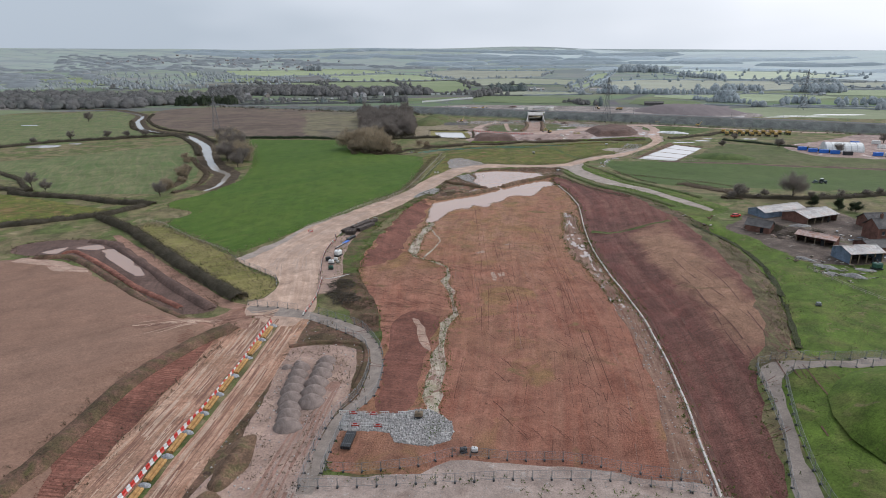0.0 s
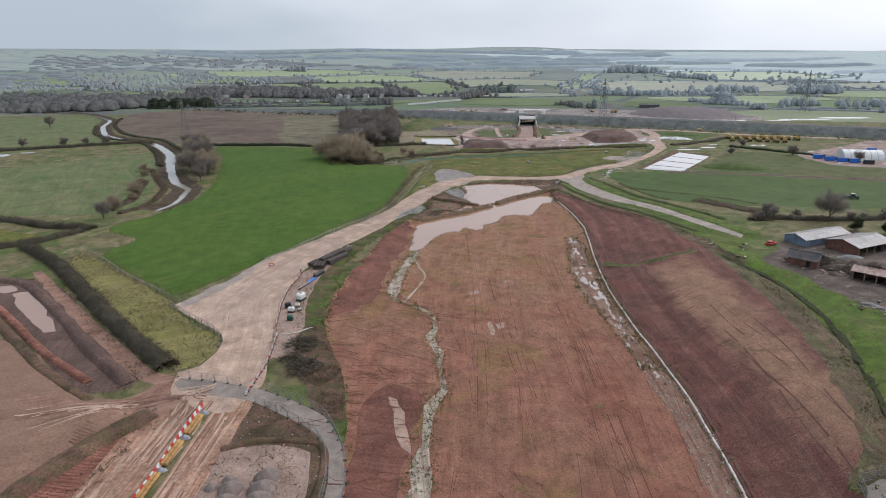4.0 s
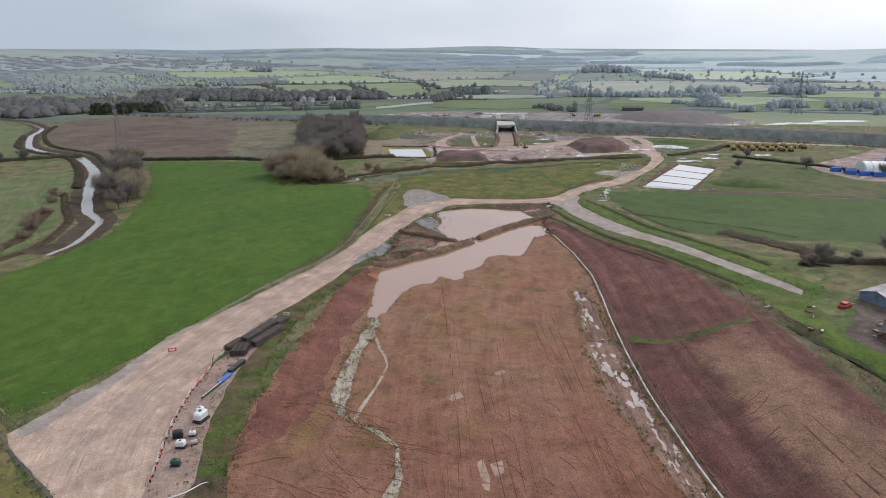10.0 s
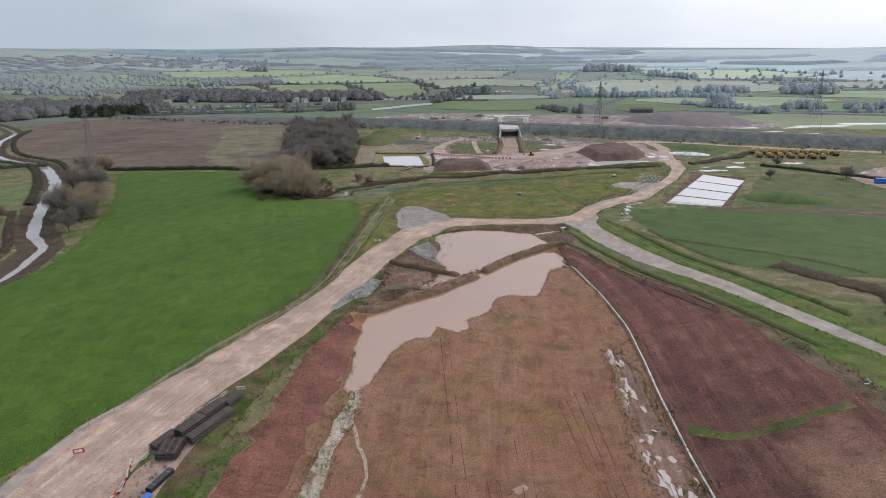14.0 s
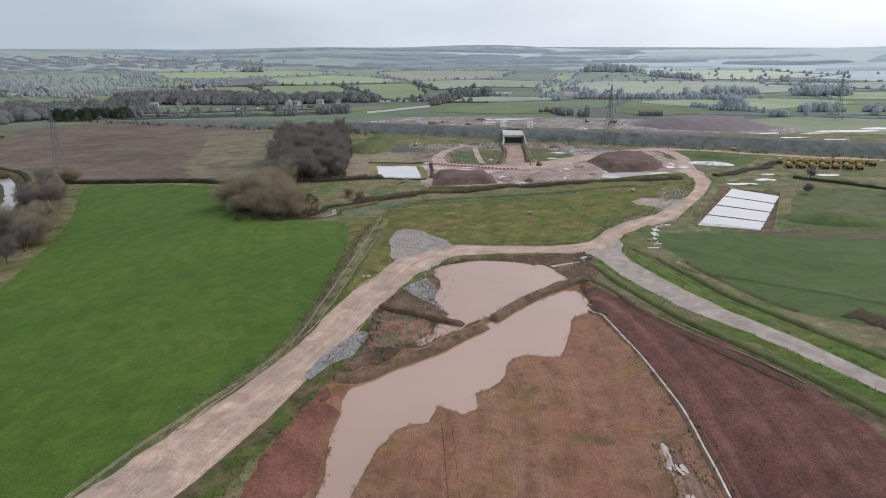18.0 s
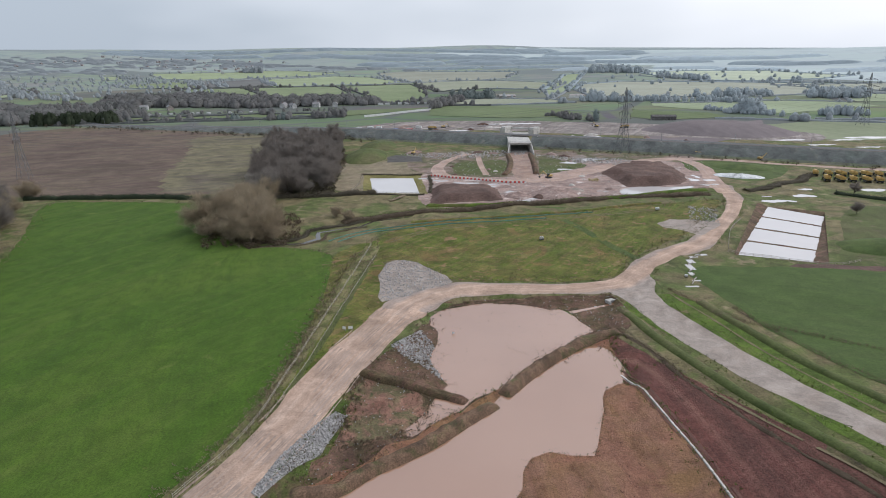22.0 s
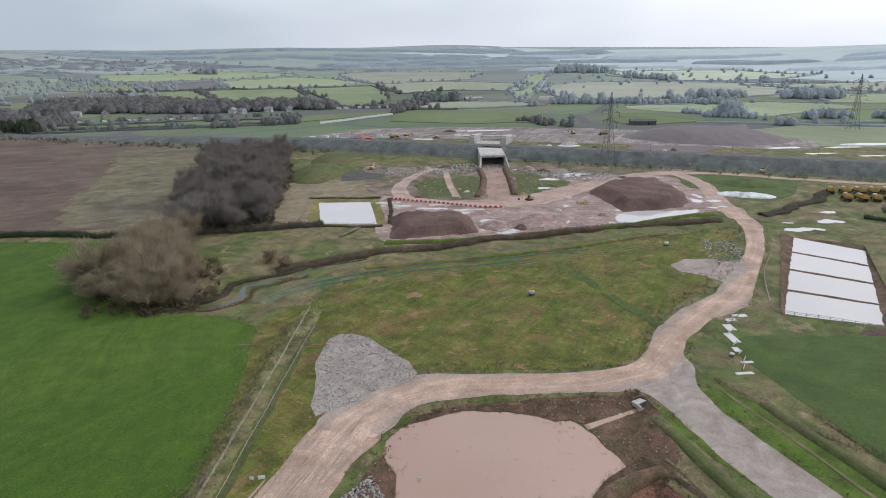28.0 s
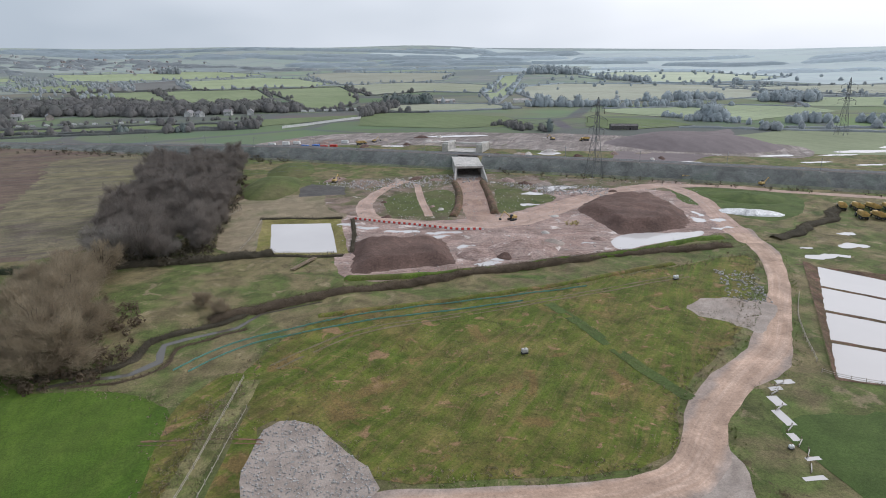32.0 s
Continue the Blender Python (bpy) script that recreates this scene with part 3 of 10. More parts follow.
    l.new(wood.outputs["Fac"], wr.inputs["Fac"])
    mx3.data_type = "RGBA"
    l.new(wr.outputs["Color"], mx3.inputs[0])
    l.new(mx2.outputs[2], mx3.inputs[6])
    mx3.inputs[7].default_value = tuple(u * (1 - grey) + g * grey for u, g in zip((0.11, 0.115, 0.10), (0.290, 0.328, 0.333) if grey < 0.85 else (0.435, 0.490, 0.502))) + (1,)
    l.new(mx3.outputs[2], b.inputs["Base Color"])
    return m


# haze share painted into the colours grows from farmland to skyline
M["farm"] = patchwork("hazed_open_farmland", 0.12)
M["farm_mid"] = patchwork("hazed_outer_farmland", 0.45)
M["skyline"] = patchwork("hazed_skyline_hills", 0.76)
M["skyline_r"] = patchwork("pale_hazed_skyline_hills", 0.9)
M["mud_track"] = surf("grass_track", [(0.13, 0.11, 0.06, 1), (0.17, 0.14, 0.08, 1)], big=0.2, fine=1.5)
M["pale_wall"] = surf("pale_plaster", [(0.42, 0.42, 0.41, 1), (0.48, 0.48, 0.47, 1)], big=0.2, fine=1, bump=0)
# far house brick and roof: colours greyed and lightened for haze
M["far_brick"] = surf("hazed_brick", [(0.34, 0.29, 0.27, 1), (0.38, 0.33, 0.30, 1)], big=0.2, fine=1, bump=0)
M["far_roof"] = surf("hazed_roof", [(0.27, 0.26, 0.26, 1), (0.31, 0.30, 0.30, 1)], big=0.2, fine=1, bump=0)

M["hum"] = surf("dark_rough_grass", [(0.062, 0.085, 0.022, 1), (0.085, 0.098, 0.032, 1), (0.115, 0.105, 0.05, 1)], big=0.03, fine=0.9, spots=[(0.08, 0.6, (0.12, 0.105, 0.055, 1)), (0.05, 0.62, (0.045, 0.07, 0.015, 1))])
M["pale_wood"] = surf("bleached_fence_wood", [(0.33, 0.29, 0.235, 1), (0.43, 0.385, 0.32, 1)], big=1.0, fine=5)
M["bankgreen"] = surf("weedy_green_bank", [(0.048, 0.075, 0.012, 1), (0.07, 0.088, 0.02, 1), (0.115, 0.082, 0.045, 1), (0.06, 0.082, 0.015, 1)], big=0.12, fine=1.3, spots=[(0.2, 0.6, (0.15, 0.085, 0.055, 1)), (0.5, 0.64, (0.04, 0.055, 0.012, 1))], mottle=0.35, fine_amt=0.5)


# ---- mesh helpers ----
def obj(name, bm_or_mesh, material, parent=None, label=""):
    if isinstance(bm_or_mesh, bmesh.types.BMesh):
        me = bpy.data.meshes.new(name)
        bm_or_mesh.to_mesh(me)
        bm_or_mesh.free()
    else:
        me = bm_or_mesh
    if material and not me.materials:
        me.materials.append(M[material] if isinstance(material, str) else material)
    ob = new(name, me)
    if parent:
        ob.parent = parent
    if label:
        ob["label"] = label
    return ob


def part(name, bm, material, parent, label=""):
    return obj(name, bm, material, parent, label)


def thing(name, x, y, z=0.0, turn=0.0, label="", category="", group="", kind=""):
    e = new(name)
    e.empty_display_size = 0.5
    e.matrix_basis = pose(x, y, z, 0, 0, turn)
    return tagged(e, label, category, group, kind)


def mesh_np(name, verts, faces, smooth=False):
    me = bpy.data.meshes.new(name)
    v, f = np.asarray(verts, np.float32), np.asarray(faces, np.int32)
    me.vertices.add(len(v))
    me.vertices.foreach_set("co", v.ravel())
    k = f.shape[1]
    me.loops.add(f.size)
    me.loops.foreach_set("vertex_index", f.ravel())
    me.polygons.add(len(f))
    me.polygons.foreach_set("loop_start", np.arange(0, f.size, k, dtype=np.int32))
    me.update(calc_edges=True)
    if smooth:
        me.shade_smooth()
    return me


def add_box(bm, cx, cy, cz, sx, sy, sz, turn=0.0, bevel=0.0):
    r = bmesh.ops.create_cube(bm, size=1, matrix=Matrix.Translation((cx, cy, cz)) @ Matrix.Rotation(radians(turn), 4, "Z") @ Matrix.Diagonal((sx, sy, sz, 1)))
    if bevel:
        es = list({e for v in r["verts"] for e in v.link_edges})
        bmesh.ops.bevel(bm, geom=es, offset=bevel, segments=1, affect="EDGES")


def add_bar(bm, a, b, r=0.05, n=6, r2=None):
    a, b = Vector(a), Vector(b)
    d = b - a
    m = Matrix.Translation((a + b) / 2) @ d.to_track_quat("Z", "Y").to_matrix().to_4x4()
    bmesh.ops.create_cone(bm, cap_ends=True, segments=n, radius1=r, radius2=r if r2 is None else r2, depth=d.length, matrix=m)


def box(*a, **k):
    bm = bmesh.new()
    add_box(bm, *a, **k)
    return bm


def bar(*a, **k):
    bm = bmesh.new()
    add_bar(bm, *a, **k)
    return bm


def prism(profile, length, axis_x=True):
    """A solid from a profile of (across, up) points, drawn out along x."""
    bm = bmesh.new()
    ends = []
    for s in (-length / 2, length / 2):
        ends.append([bm.verts.new((s, p[0], p[1])) for p in profile])
    bm.faces.new(ends[0])
    bm.faces.new(ends[1][::-1])
    k = len(profile)
    for i in range(k):
        bm.faces.new((ends[0][i], ends[1][i], ends[1][(i + 1) % k], ends[0][(i + 1) % k]))
    bmesh.ops.recalc_face_normals(bm, faces=bm.faces)
    return bm


# ---- the plan: terrain ----
def ss(a, b, x):
    t = np.clip((x - a) / (b - a), 0, 1)
    return t * t * (3 - 2 * t)


def curve(pts, closed=False, step=3.0):
    """A smooth line through the points, sampled about every step metres."""
    p = np.asarray(pts, float)
    n = len(p)
    out = []
    for i in range(n if closed else n - 1):
        if closed:
            a, b, c, d = p[(i - 1) % n], p[i], p[(i + 1) % n], p[(i + 2) % n]
        else:
            a, b, c, d = p[max(i - 1, 0)], p[i], p[i + 1], p[min(i + 2, n - 1)]
        m = max(1, int(np.linalg.norm(c - b) / step))
        for j in range(m):
            t = j / m
            s1, s2 = (c - a) * 0.4, (d - b) * 0.4
            h = (2 * t**3 - 3 * t**2 + 1) * b + (t**3 - 2 * t**2 + t) * s1 + (-2 * t**3 + 3 * t**2) * c + (t**3 - t**2) * s2
            out.append(h)
    if not closed:
        out.append(p[-1])
    return np.array(out)


def ragged(poly, amp=0.8, size=6.0):
    """The outline with a natural unevenness."""
    out = []
    for x, y in poly:
        v, w = Vector((x / size, y / size, 3.1)), Vector((x / size * 3.3, y / size * 3.3, 8.7))
        out.append((x + amp * (noise.noise(v) + 0.45 * noise.noise(w)), y + 1.6 * amp * (noise.noise(v + Vector((7, 3, 1))) + 0.45 * noise.noise(w + Vector((2, 9, 4))))))
    return np.array(out)


def ribbon(line, width, step=4.0):
    c = curve(line, False, step)
    d = np.gradient(c, axis=0)
    d /= np.linalg.norm(d, axis=1)[:, None] + 1e-9
    nrm = np.stack([-d[:, 1], d[:, 0]], 1)
    w = np.asarray(width, float)
    if w.ndim:
        w = np.interp(np.linspace(0, 1, len(c)), np.linspace(0, 1, len(w)), w)[:, None]
    return np.concatenate([c + nrm * w / 2, (c - nrm * w / 2)[::-1]])


def inside(poly, x, y):
    r = np.zeros(x.shape, bool)
    box_ = (x >= poly[:, 0].min()) & (x <= poly[:, 0].max()) & (y >= poly[:, 1].min()) & (y <= poly[:, 1].max())
    idx = np.nonzero(box_)[0]
    if not len(idx):
        return r
    px, py = x[idx], y[idx]
    s = np.zeros(px.shape, bool)
    q = np.roll(poly, -1, 0)
    for (x1, y1), (x2, y2) in zip(poly, q):
        if y1 != y2:
            s ^= ((y1 > py) != (y2 > py)) & (px < (x2 - x1) * (py - y1) / (y2 - y1) + x1)
    r[idx] = s
    return r


def far_from(line, x, y, closed=False, reach=40.0):
    """Distance to a line, up to reach."""
    d = np.full(x.shape, reach)
    box_ = (x > line[:, 0].min() - reach) & (x < line[:, 0].max() + reach) & (y > line[:, 1].min() - reach) & (y < line[:, 1].max() + reach)
    idx = np.nonzero(box_)[0]
    if not len(idx):
        return d
    px, py = x[idx], y[idx]
    best = np.full(px.shape, reach)
    nxt = np.roll(line, -1, 0) if closed else line[1:]
    for (x1, y1), (x2, y2) in zip(line, nxt):
        dx, dy = x2 - x1, y2 - y1
        t = np.clip(((px - x1) * dx + (py - y1) * dy) / (dx * dx + dy * dy + 1e-9), 0, 1)
        best = np.minimum(best, np.hypot(px - x1 - t * dx, py - y1 - t * dy))
    d[idx] = best
    return d


EDGE_R = [(45, 88), (45, 109), (47, 119), (48, 138), (48, 167), (45, 203), (44, 230), (45, 258), (48, 299), (47, 318), (44, 345)]
P = {
    "green_field": [(-97, 218), (-88, 232), (-79, 252), (-71, 276), (-58, 306), (-45, 336), (-43, 362), (-43, 387), (-43.5, 415), (-47, 450), (-62, 461), (-80, 463), (-96, 472), (-118, 515), (-130, 540), (-150, 545), (-219, 546), (-187, 472), (-166, 415), (-153, 365), (-154, 342), (-157, 322), (-166, 300), (-160, 289), (-144, 279), (-145, 257), (-119, 234)],
    "left_strip": [(-151, 243), (-153, 257), (-132, 243), (-106, 221), (-92, 209), (-82, 197), (-70, 188), (-67, 184), (-69, 172), (-73, 170), (-100, 195), (-130, 225)],
    "main_earth": [(-36, 300), (-40, 272), (-43, 245), (-45, 225), (-44, 204), (-42, 187), (-36, 175), (-31, 167), (-27, 156), (-25, 138), (-23, 119), (-26, 107), (-27, 92), (0, 89), (44, 88)] + EDGE_R[1:] + [(41, 362), (42, 380), (20, 364), (0, 345), (-20, 325), (-30, 316)],
    "slope": [(42, 379), (52, 361), (61, 345), (68, 331), (76, 316), (80, 300), (82, 285), (88, 262), (90, 240), (91, 215), (90, 195), (88, 178), (82, 150), (75, 134), (66, 128), (60, 110), (55, 88)] + EDGE_R,
    "grass_r": [(52, 401), (56, 385), (67, 360), (77, 318), (84, 283), (90, 255), (92, 221), (92, 197), (89, 179), (78, 134), (85, 134), (118, 140), (150, 150), (150, 195), (112, 200), (106, 221), (101, 241), (100, 262), (112, 275), (108, 290), (100, 315), (90, 350), (82, 385), (70, 408)],
    "left_earth": [(-260, 175), (-220, 195), (-183, 203), (-173, 208), (-156, 201), (-133, 188), (-111, 174), (-91, 160), (-72, 156), (-60, 160), (-60, 152), (-70, 151), (-76, 141), (-81, 127), (-83, 113), (-83, 98), (-84, 60), (-260, 50)],
    "bank": [(-70, 151), (-76, 141), (-81, 127), (-83, 113), (-83, 98), (-84, 60), (-70, 60), (-70, 80), (-70, 105), (-70, 124), (-68, 148)],
    "pit": [(-48.5, 138), (-42, 140), (-31, 139), (-28, 118), (-29, 109), (-30, 98), (-27, 70), (-48, 70), (-46, 95), (-47, 115)],
    "haul": [(-72, 169), (-68, 172), (-67, 182), (-70, 190), (-85, 202), (-93, 210), (-89, 218), (-84, 232), (-80, 252), (-75, 263), (-69, 275), (-61, 291), (-53, 308), (-47, 323), (-42, 338), (-39, 354), (-34, 371), (-27, 388), (-23, 400), (-9, 399), (-14, 387), (-20, 370), (-25, 357), (-29, 342), (-35, 322), (-41, 301), (-49, 280), (-56, 265), (-61, 247), (-61, 226), (-57, 198), (-54, 184), (-51, 173), (-49, 163), (-52, 152), (-58, 152), (-68, 158)],
    "haul_bend": [(-23, 399), (-20, 407), (-11, 416), (-2, 420), (15, 419.5), (35, 419), (47, 419.5), (55, 423), (61, 431), (67, 441), (79, 453), (94, 464), (109, 482), (128, 507), (141, 533), (147, 553), (148, 572), (160, 572), (156, 556), (153, 540), (135, 506), (116, 477), (100, 454), (86, 446), (72, 433), (66, 421), (58, 414), (48, 409.5), (32, 409.5), (19, 410), (3, 409), (-4, 405), (-9, 398)],
    "apron": [(-23, 404), (-26, 419), (-27, 431), (-25, 441), (-19, 444), (-9, 435), (-1, 422), (-3, 417), (-12, 413)],
    "lane": [(48.5, 412), (56, 419.5), (66, 427.5), (68, 420), (65, 411), (65.5, 399), (70, 383), (74.5, 366), (78.5, 352), (82.5, 340), (90.5, 314), (100.5, 287), (105, 274), (103, 271), (96, 284), (86, 306), (76, 334), (69, 349), (63, 367), (58, 383), (54.5, 400), (52, 407)],
    "track_one": [(-70, 150), (-60, 155), (-59, 140), (-59, 122), (-59.5, 103), (-59.5, 60), (-70, 60), (-70, 105), (-70, 124)],
    "track_two": [(-56.5, 160), (-49, 160), (-48, 131), (-48, 113), (-49, 96), (-50, 60), (-56, 60), (-56, 96), (-55.5, 120)],
    "pond_upper": [(-8, 396), (-5, 400), (3, 405), (12, 406), (22, 405), (29, 401), (35, 399), (37, 391), (39, 385), (35, 382), (26, 373), (16, 363), (10, 354), (4, 350), (-2, 343), (-11, 335), (-12, 338), (-8, 344), (-5, 351), (-3, 356), (-7, 370), (-5, 381), (-7, 389)],
    "pond_lower": [(-26, 315), (-18, 324), (-7, 331), (4, 343), (10, 351), (20, 362), (34, 375), (40, 376), (42, 365), (41, 357), (35, 353), (32, 345), (26, 328), (18, 330), (12, 324), (10, 316), (4, 311), (4, 305), (0, 302), (-5, 305), (-8, 300), (-14, 296), (-18, 287), (-21, 275), (-24, 270), (-26, 271), (-27, 290)],
    "basin": [(-30, 318), (-33, 335), (-24, 361), (-14, 378), (-6, 396), (3, 407), (40, 408), (50, 408), (52, 395), (45, 378), (20, 364), (0, 345), (-20, 325)],
    "pool_mud": [(-24, 354), (-22, 358), (-16, 357), (-7, 350), (-8, 340), (-13, 335), (-20, 330), (-25, 336)],
    "right_field": [(82, 430), (90, 434), (120, 432), (165, 424), (240, 405), (340, 380), (345, 318), (240, 318), (187, 323), (158, 327), (135, 330), (112, 335), (97, 350), (92, 364), (87, 383), (84, 410)],
    "meadow": [(-35, 464), (-28, 485), (-14, 499), (21, 505), (61, 515), (107, 530), (138, 537), (128, 515), (112, 492), (99, 474), (69, 447), (58, 427), (48, 422), (33, 421), (12, 422), (2, 422), (-3, 424), (-8, 435), (-14, 439), (-24, 445), (-32, 440)],
    "farm_yard": [(101, 246), (110, 256), (116, 266), (130, 278), (152, 280), (160, 250), (158, 215), (146, 204), (128, 200), (112, 201), (108, 212), (104, 228), (100, 240)],
    "gate_path": [(-70, 166), (-48, 161), (-32, 152), (-25, 140), (-22.5, 130), (-22, 117), (-26, 107), (-27, 98), (-27, 84), (-30, 84), (-30, 98), (-29, 107), (-25.5, 117), (-25.5, 130), (-29, 142), (-35, 148), (-49, 156), (-67, 160)],
    "fence_road": [(-30, 89), (-19, 89), (-9, 91), (-3, 95), (8, 94), (18, 95), (28, 93), (41, 91), (47, 87), (47, 70), (-30, 70)],
    "stone_pad": [(-27, 108.5), (-16, 110), (-9, 112), (-4, 107), (-4, 101), (-8, 99), (-15, 100), (-16, 103), (-27, 103)],
    "path_right": [(67, 130), (73, 131), (82, 130), (120, 132), (120, 129), (82, 127), (71, 126), (68, 120), (64, 106), (61, 92), (58, 70), (54, 70), (56, 88), (62, 106), (65, 123)],
    "red_slope": [(-35, 305), (-39, 280), (-43, 245), (-44, 225), (-43, 205), (-36, 210), (-32, 230), (-30, 255), (-28, 275), (-29, 310)],
    "red_patch": [(-24, 158), (-18, 166), (-11, 160), (-12.5, 140), (-13, 112), (-20, 111), (-22, 130)],
    "tank_yard": [(238, 505), (290, 545), (363, 600), (390, 560), (330, 470), (300, 445), (245, 458)],
    "plough": [(-424, 729), (-473, 870), (-403, 930), (-287, 900), (-160, 840), (-142, 686), (-125, 575), (-239, 562), (-299, 595), (-345, 640)],
    "lf_one": [(-400, 400), (-357, 430), (-318, 460), (-261, 510), (-220, 444), (-196, 397), (-177, 341), (-182, 320), (-225, 318), (-251, 318), (-293, 351)],
    "lf_two": [(-330, 330), (-274, 315), (-247, 306), (-194, 285), (-176, 281), (-198, 264), (-240, 245), (-330, 260)],
    "lf_three": [(-900, 700), (-665, 792), (-538, 848), (-469, 787), (-411, 671), (-322, 582), (-353, 556), (-416, 500), (-700, 480)],
    "sqpond": [(-53, 611), (-25, 609), (-19, 564), (-46, 567)],
    "sq_bank": [(-58, 617), (-21, 615), (-14, 559), (-51, 561)],
    "spoil_a": [(-15, 576), (5, 576), (26, 576), (27, 561), (28, 541), (4, 537), (-13, 533)],
    "yard": [(-14, 531), (-21, 603), (-12, 640), (-4, 690), (60, 712), (120, 690), (180, 672), (178, 655), (162, 613), (158, 574), (141, 566), (123, 560), (91, 547), (65, 543), (46, 535), (28, 534)],
    "strip_pond": [(94, 562), (105, 572), (127, 571), (139, 571), (129, 562), (111, 557), (94, 551)],
    "ramp": [(45, 716), (63, 716), (60, 690), (57, 648), (54, 608), (41, 600), (39, 620), (42, 650)],
    "isl_a": [(0, 643), (6, 662), (19, 663), (20, 618), (10, 614), (3, 618)],
    "isl_b": [(23, 664), (37, 668), (39, 627), (25, 620)],
    "isl_c": [(65, 668), (85, 658), (92, 640), (72, 621), (57, 612), (60, 640)],
    "isl_d": [(163, 653), (181, 656), (200, 646), (220, 634), (214, 612), (196, 590), (180, 583), (170, 590), (161, 610), (155, 622)],
    "slate_pad": [(-47, 664), (-49, 685), (-44, 698), (-23, 688), (-22, 665)],
    "dry": [(-83, 654), (-69, 666), (-25, 666), (-16, 616), (-21, 603), (-53, 612), (-47, 563), (-68, 573)],
    "road_verge": [(-58, 306), (-45, 336), (-43, 362), (-43, 387), (-43.5, 415), (-47, 450), (-40, 466), (-32, 464), (-28, 447), (-24, 430), (-22, 404), (-26, 388), (-33, 371), (-38, 354), (-41, 338), (-46, 323), (-52, 308)],
    "plough_edge": [(-250, 815), (-165, 838), (-147, 700), (-128, 580), (-165, 572), (-192, 625), (-215, 720)],
    "pit_side": [(-50, 159), (-35, 150), (-29, 143), (-25, 131), (-24.5, 117), (-28.5, 107), (-29.5, 98), (-29.5, 66), (-49.5, 66), (-49, 96), (-48, 120)],
    "churned": [(-100, 151), (-88, 156), (-76, 159), (-69, 167), (-54, 163), (-52, 154), (-60, 149), (-69, 150), (-84, 147)],
    "mound_grass": [(67, 124), (72, 126), (120, 129), (135, 100), (120, 66), (60, 66), (62, 92)],
    "hum_grass": [(141, 437), (150, 433), (200, 425), (340, 395), (345, 425), (300, 445), (240, 500), (205, 520), (180, 500), (161, 468)],
    "field_bar": [(120, 433), (165, 425), (240, 406), (340, 381), (340, 392), (240, 413), (165, 430), (125, 436)],
    "yard_top": [(-30, 640), (-30, 700), (-4, 712), (60, 716), (120, 694), (200, 662), (185, 640), (120, 664), (92, 650), (78, 628), (60, 612), (30, 604), (4, 608), (-12, 616)],
    "lp_a": [(-150, 216), (-141, 218), (-127, 200), (-117, 190), (-120, 188), (-138, 203)],
    "lp_b": [(-163, 219), (-156, 223), (-150, 218), (-157, 216)],
    "lp_c": [(-173, 211), (-167, 219), (-165, 211)],
    "lp_d": [(-174, 198), (-170, 206), (-158, 203), (-143, 195), (-140, 189), (-150, 189), (-158, 194)],
    "puddle_a": [(4, 201), (5.4, 202.5), (6.2, 197), (6, 193.5), (4.8, 194)],
    "puddle_b": [(6.6, 201), (8.8, 202), (9, 199), (7.2, 198.2)],
    "puddle_d": [(-2, 226), (1, 228), (1.6, 226.5), (-1, 225)],
    "puddle_e": [(9, 236), (12, 237.5), (12.2, 236), (10, 235)],
    "puddle_c": [(-19, 161), (-17, 160), (-13, 148), (-12, 140), (-14, 142), (-16, 150)],
    "yard_n": [(-120, 860), (-60, 935), (56, 935), (200, 890), (330, 800), (300, 740), (185, 790), (137, 800), (42, 845), (-28, 860)],
    "lf_bank": [(-190, 225), (-165, 232), (-140, 224), (-110, 195), (-80, 165), (-92, 160), (-120, 182), (-140, 198), (-160, 206), (-185, 212)],
}
LAGOON = [(158.5, 525), (175, 505), (132, 438.5), (110, 450.5)]
SQUARE = ("sqpond", "sq_bank", "spoil_a", "slate_pad")


def outline(k, v):
    if k in SQUARE:
        p = np.asarray(v, float)
        return np.concatenate([np.linspace(p[j], p[(j + 1) % len(p)], 9, endpoint=False) for j in range(len(p))])
    return curve(v, True, 3.0 if k not in ("lf_three", "plough", "yard_n") else 8.0)


OUT = {k: ragged(outline(k, v), {"green_field": 0.7, "farm_yard": 2.0, "haul": 0.4, "haul_bend": 0.35, "apron": 1.6, "plough_edge": 9.0, "churned": 3.0, "left_earth": 1.6, "lane": 0.5, "sqpond": 0.3, "main_earth": 1.5, "red_patch": 1.4, "red_slope": 3.2, "meadow": 1.0, "pond_lower": 1.3, "pond_upper": 0.9, "track_two": 0.4, "gate_path": 0.2, "stone_pad": 0.4}.get(k, 0.9)) for k, v in P.items()}
# straight-sided pools of the settling lagoon, between earth bars
la, lb, lc, ld = (np.array(p, float) for p in LAGOON)
for i, (s, e) in enumerate(((0.0, 0.235), (0.26, 0.49), (0.515, 0.745), (0.77, 1.0))):
    q = [la + (ld - la) * s, lb + (lc - lb) * s, lb + (lc - lb) * e, la + (ld - la) * e]
    OUT[f"lagoon_{i}"] = ragged(np.concatenate([np.linspace(q[j], q[(j + 1) % 4], 12, endpoint=False) for j in range(4)]), 0.35, 4)
OUT["lag_bank"] = np.array([la + (-4, 3), lb + (3, 5), lc + (4, -3), ld + (-3, -3)])
RIVER = [(-700, 900), (-560, 880), (-464, 792), (-427, 719), (-378, 643), (-346, 612), (-296, 579), (-249, 518), (-215, 452), (-190, 407), (-170, 382), (-161, 347), (-164, 330)]
OUT["river"] = ragged(ribbon(RIVER, [4, 4, 4, 4, 4.5, 5.5, 7, 6.5, 7, 4.5, 2.5]), 1.0, 7)
OUT["river_bank"] = ragged(ribbon(RIVER, 17), 1.5, 9)
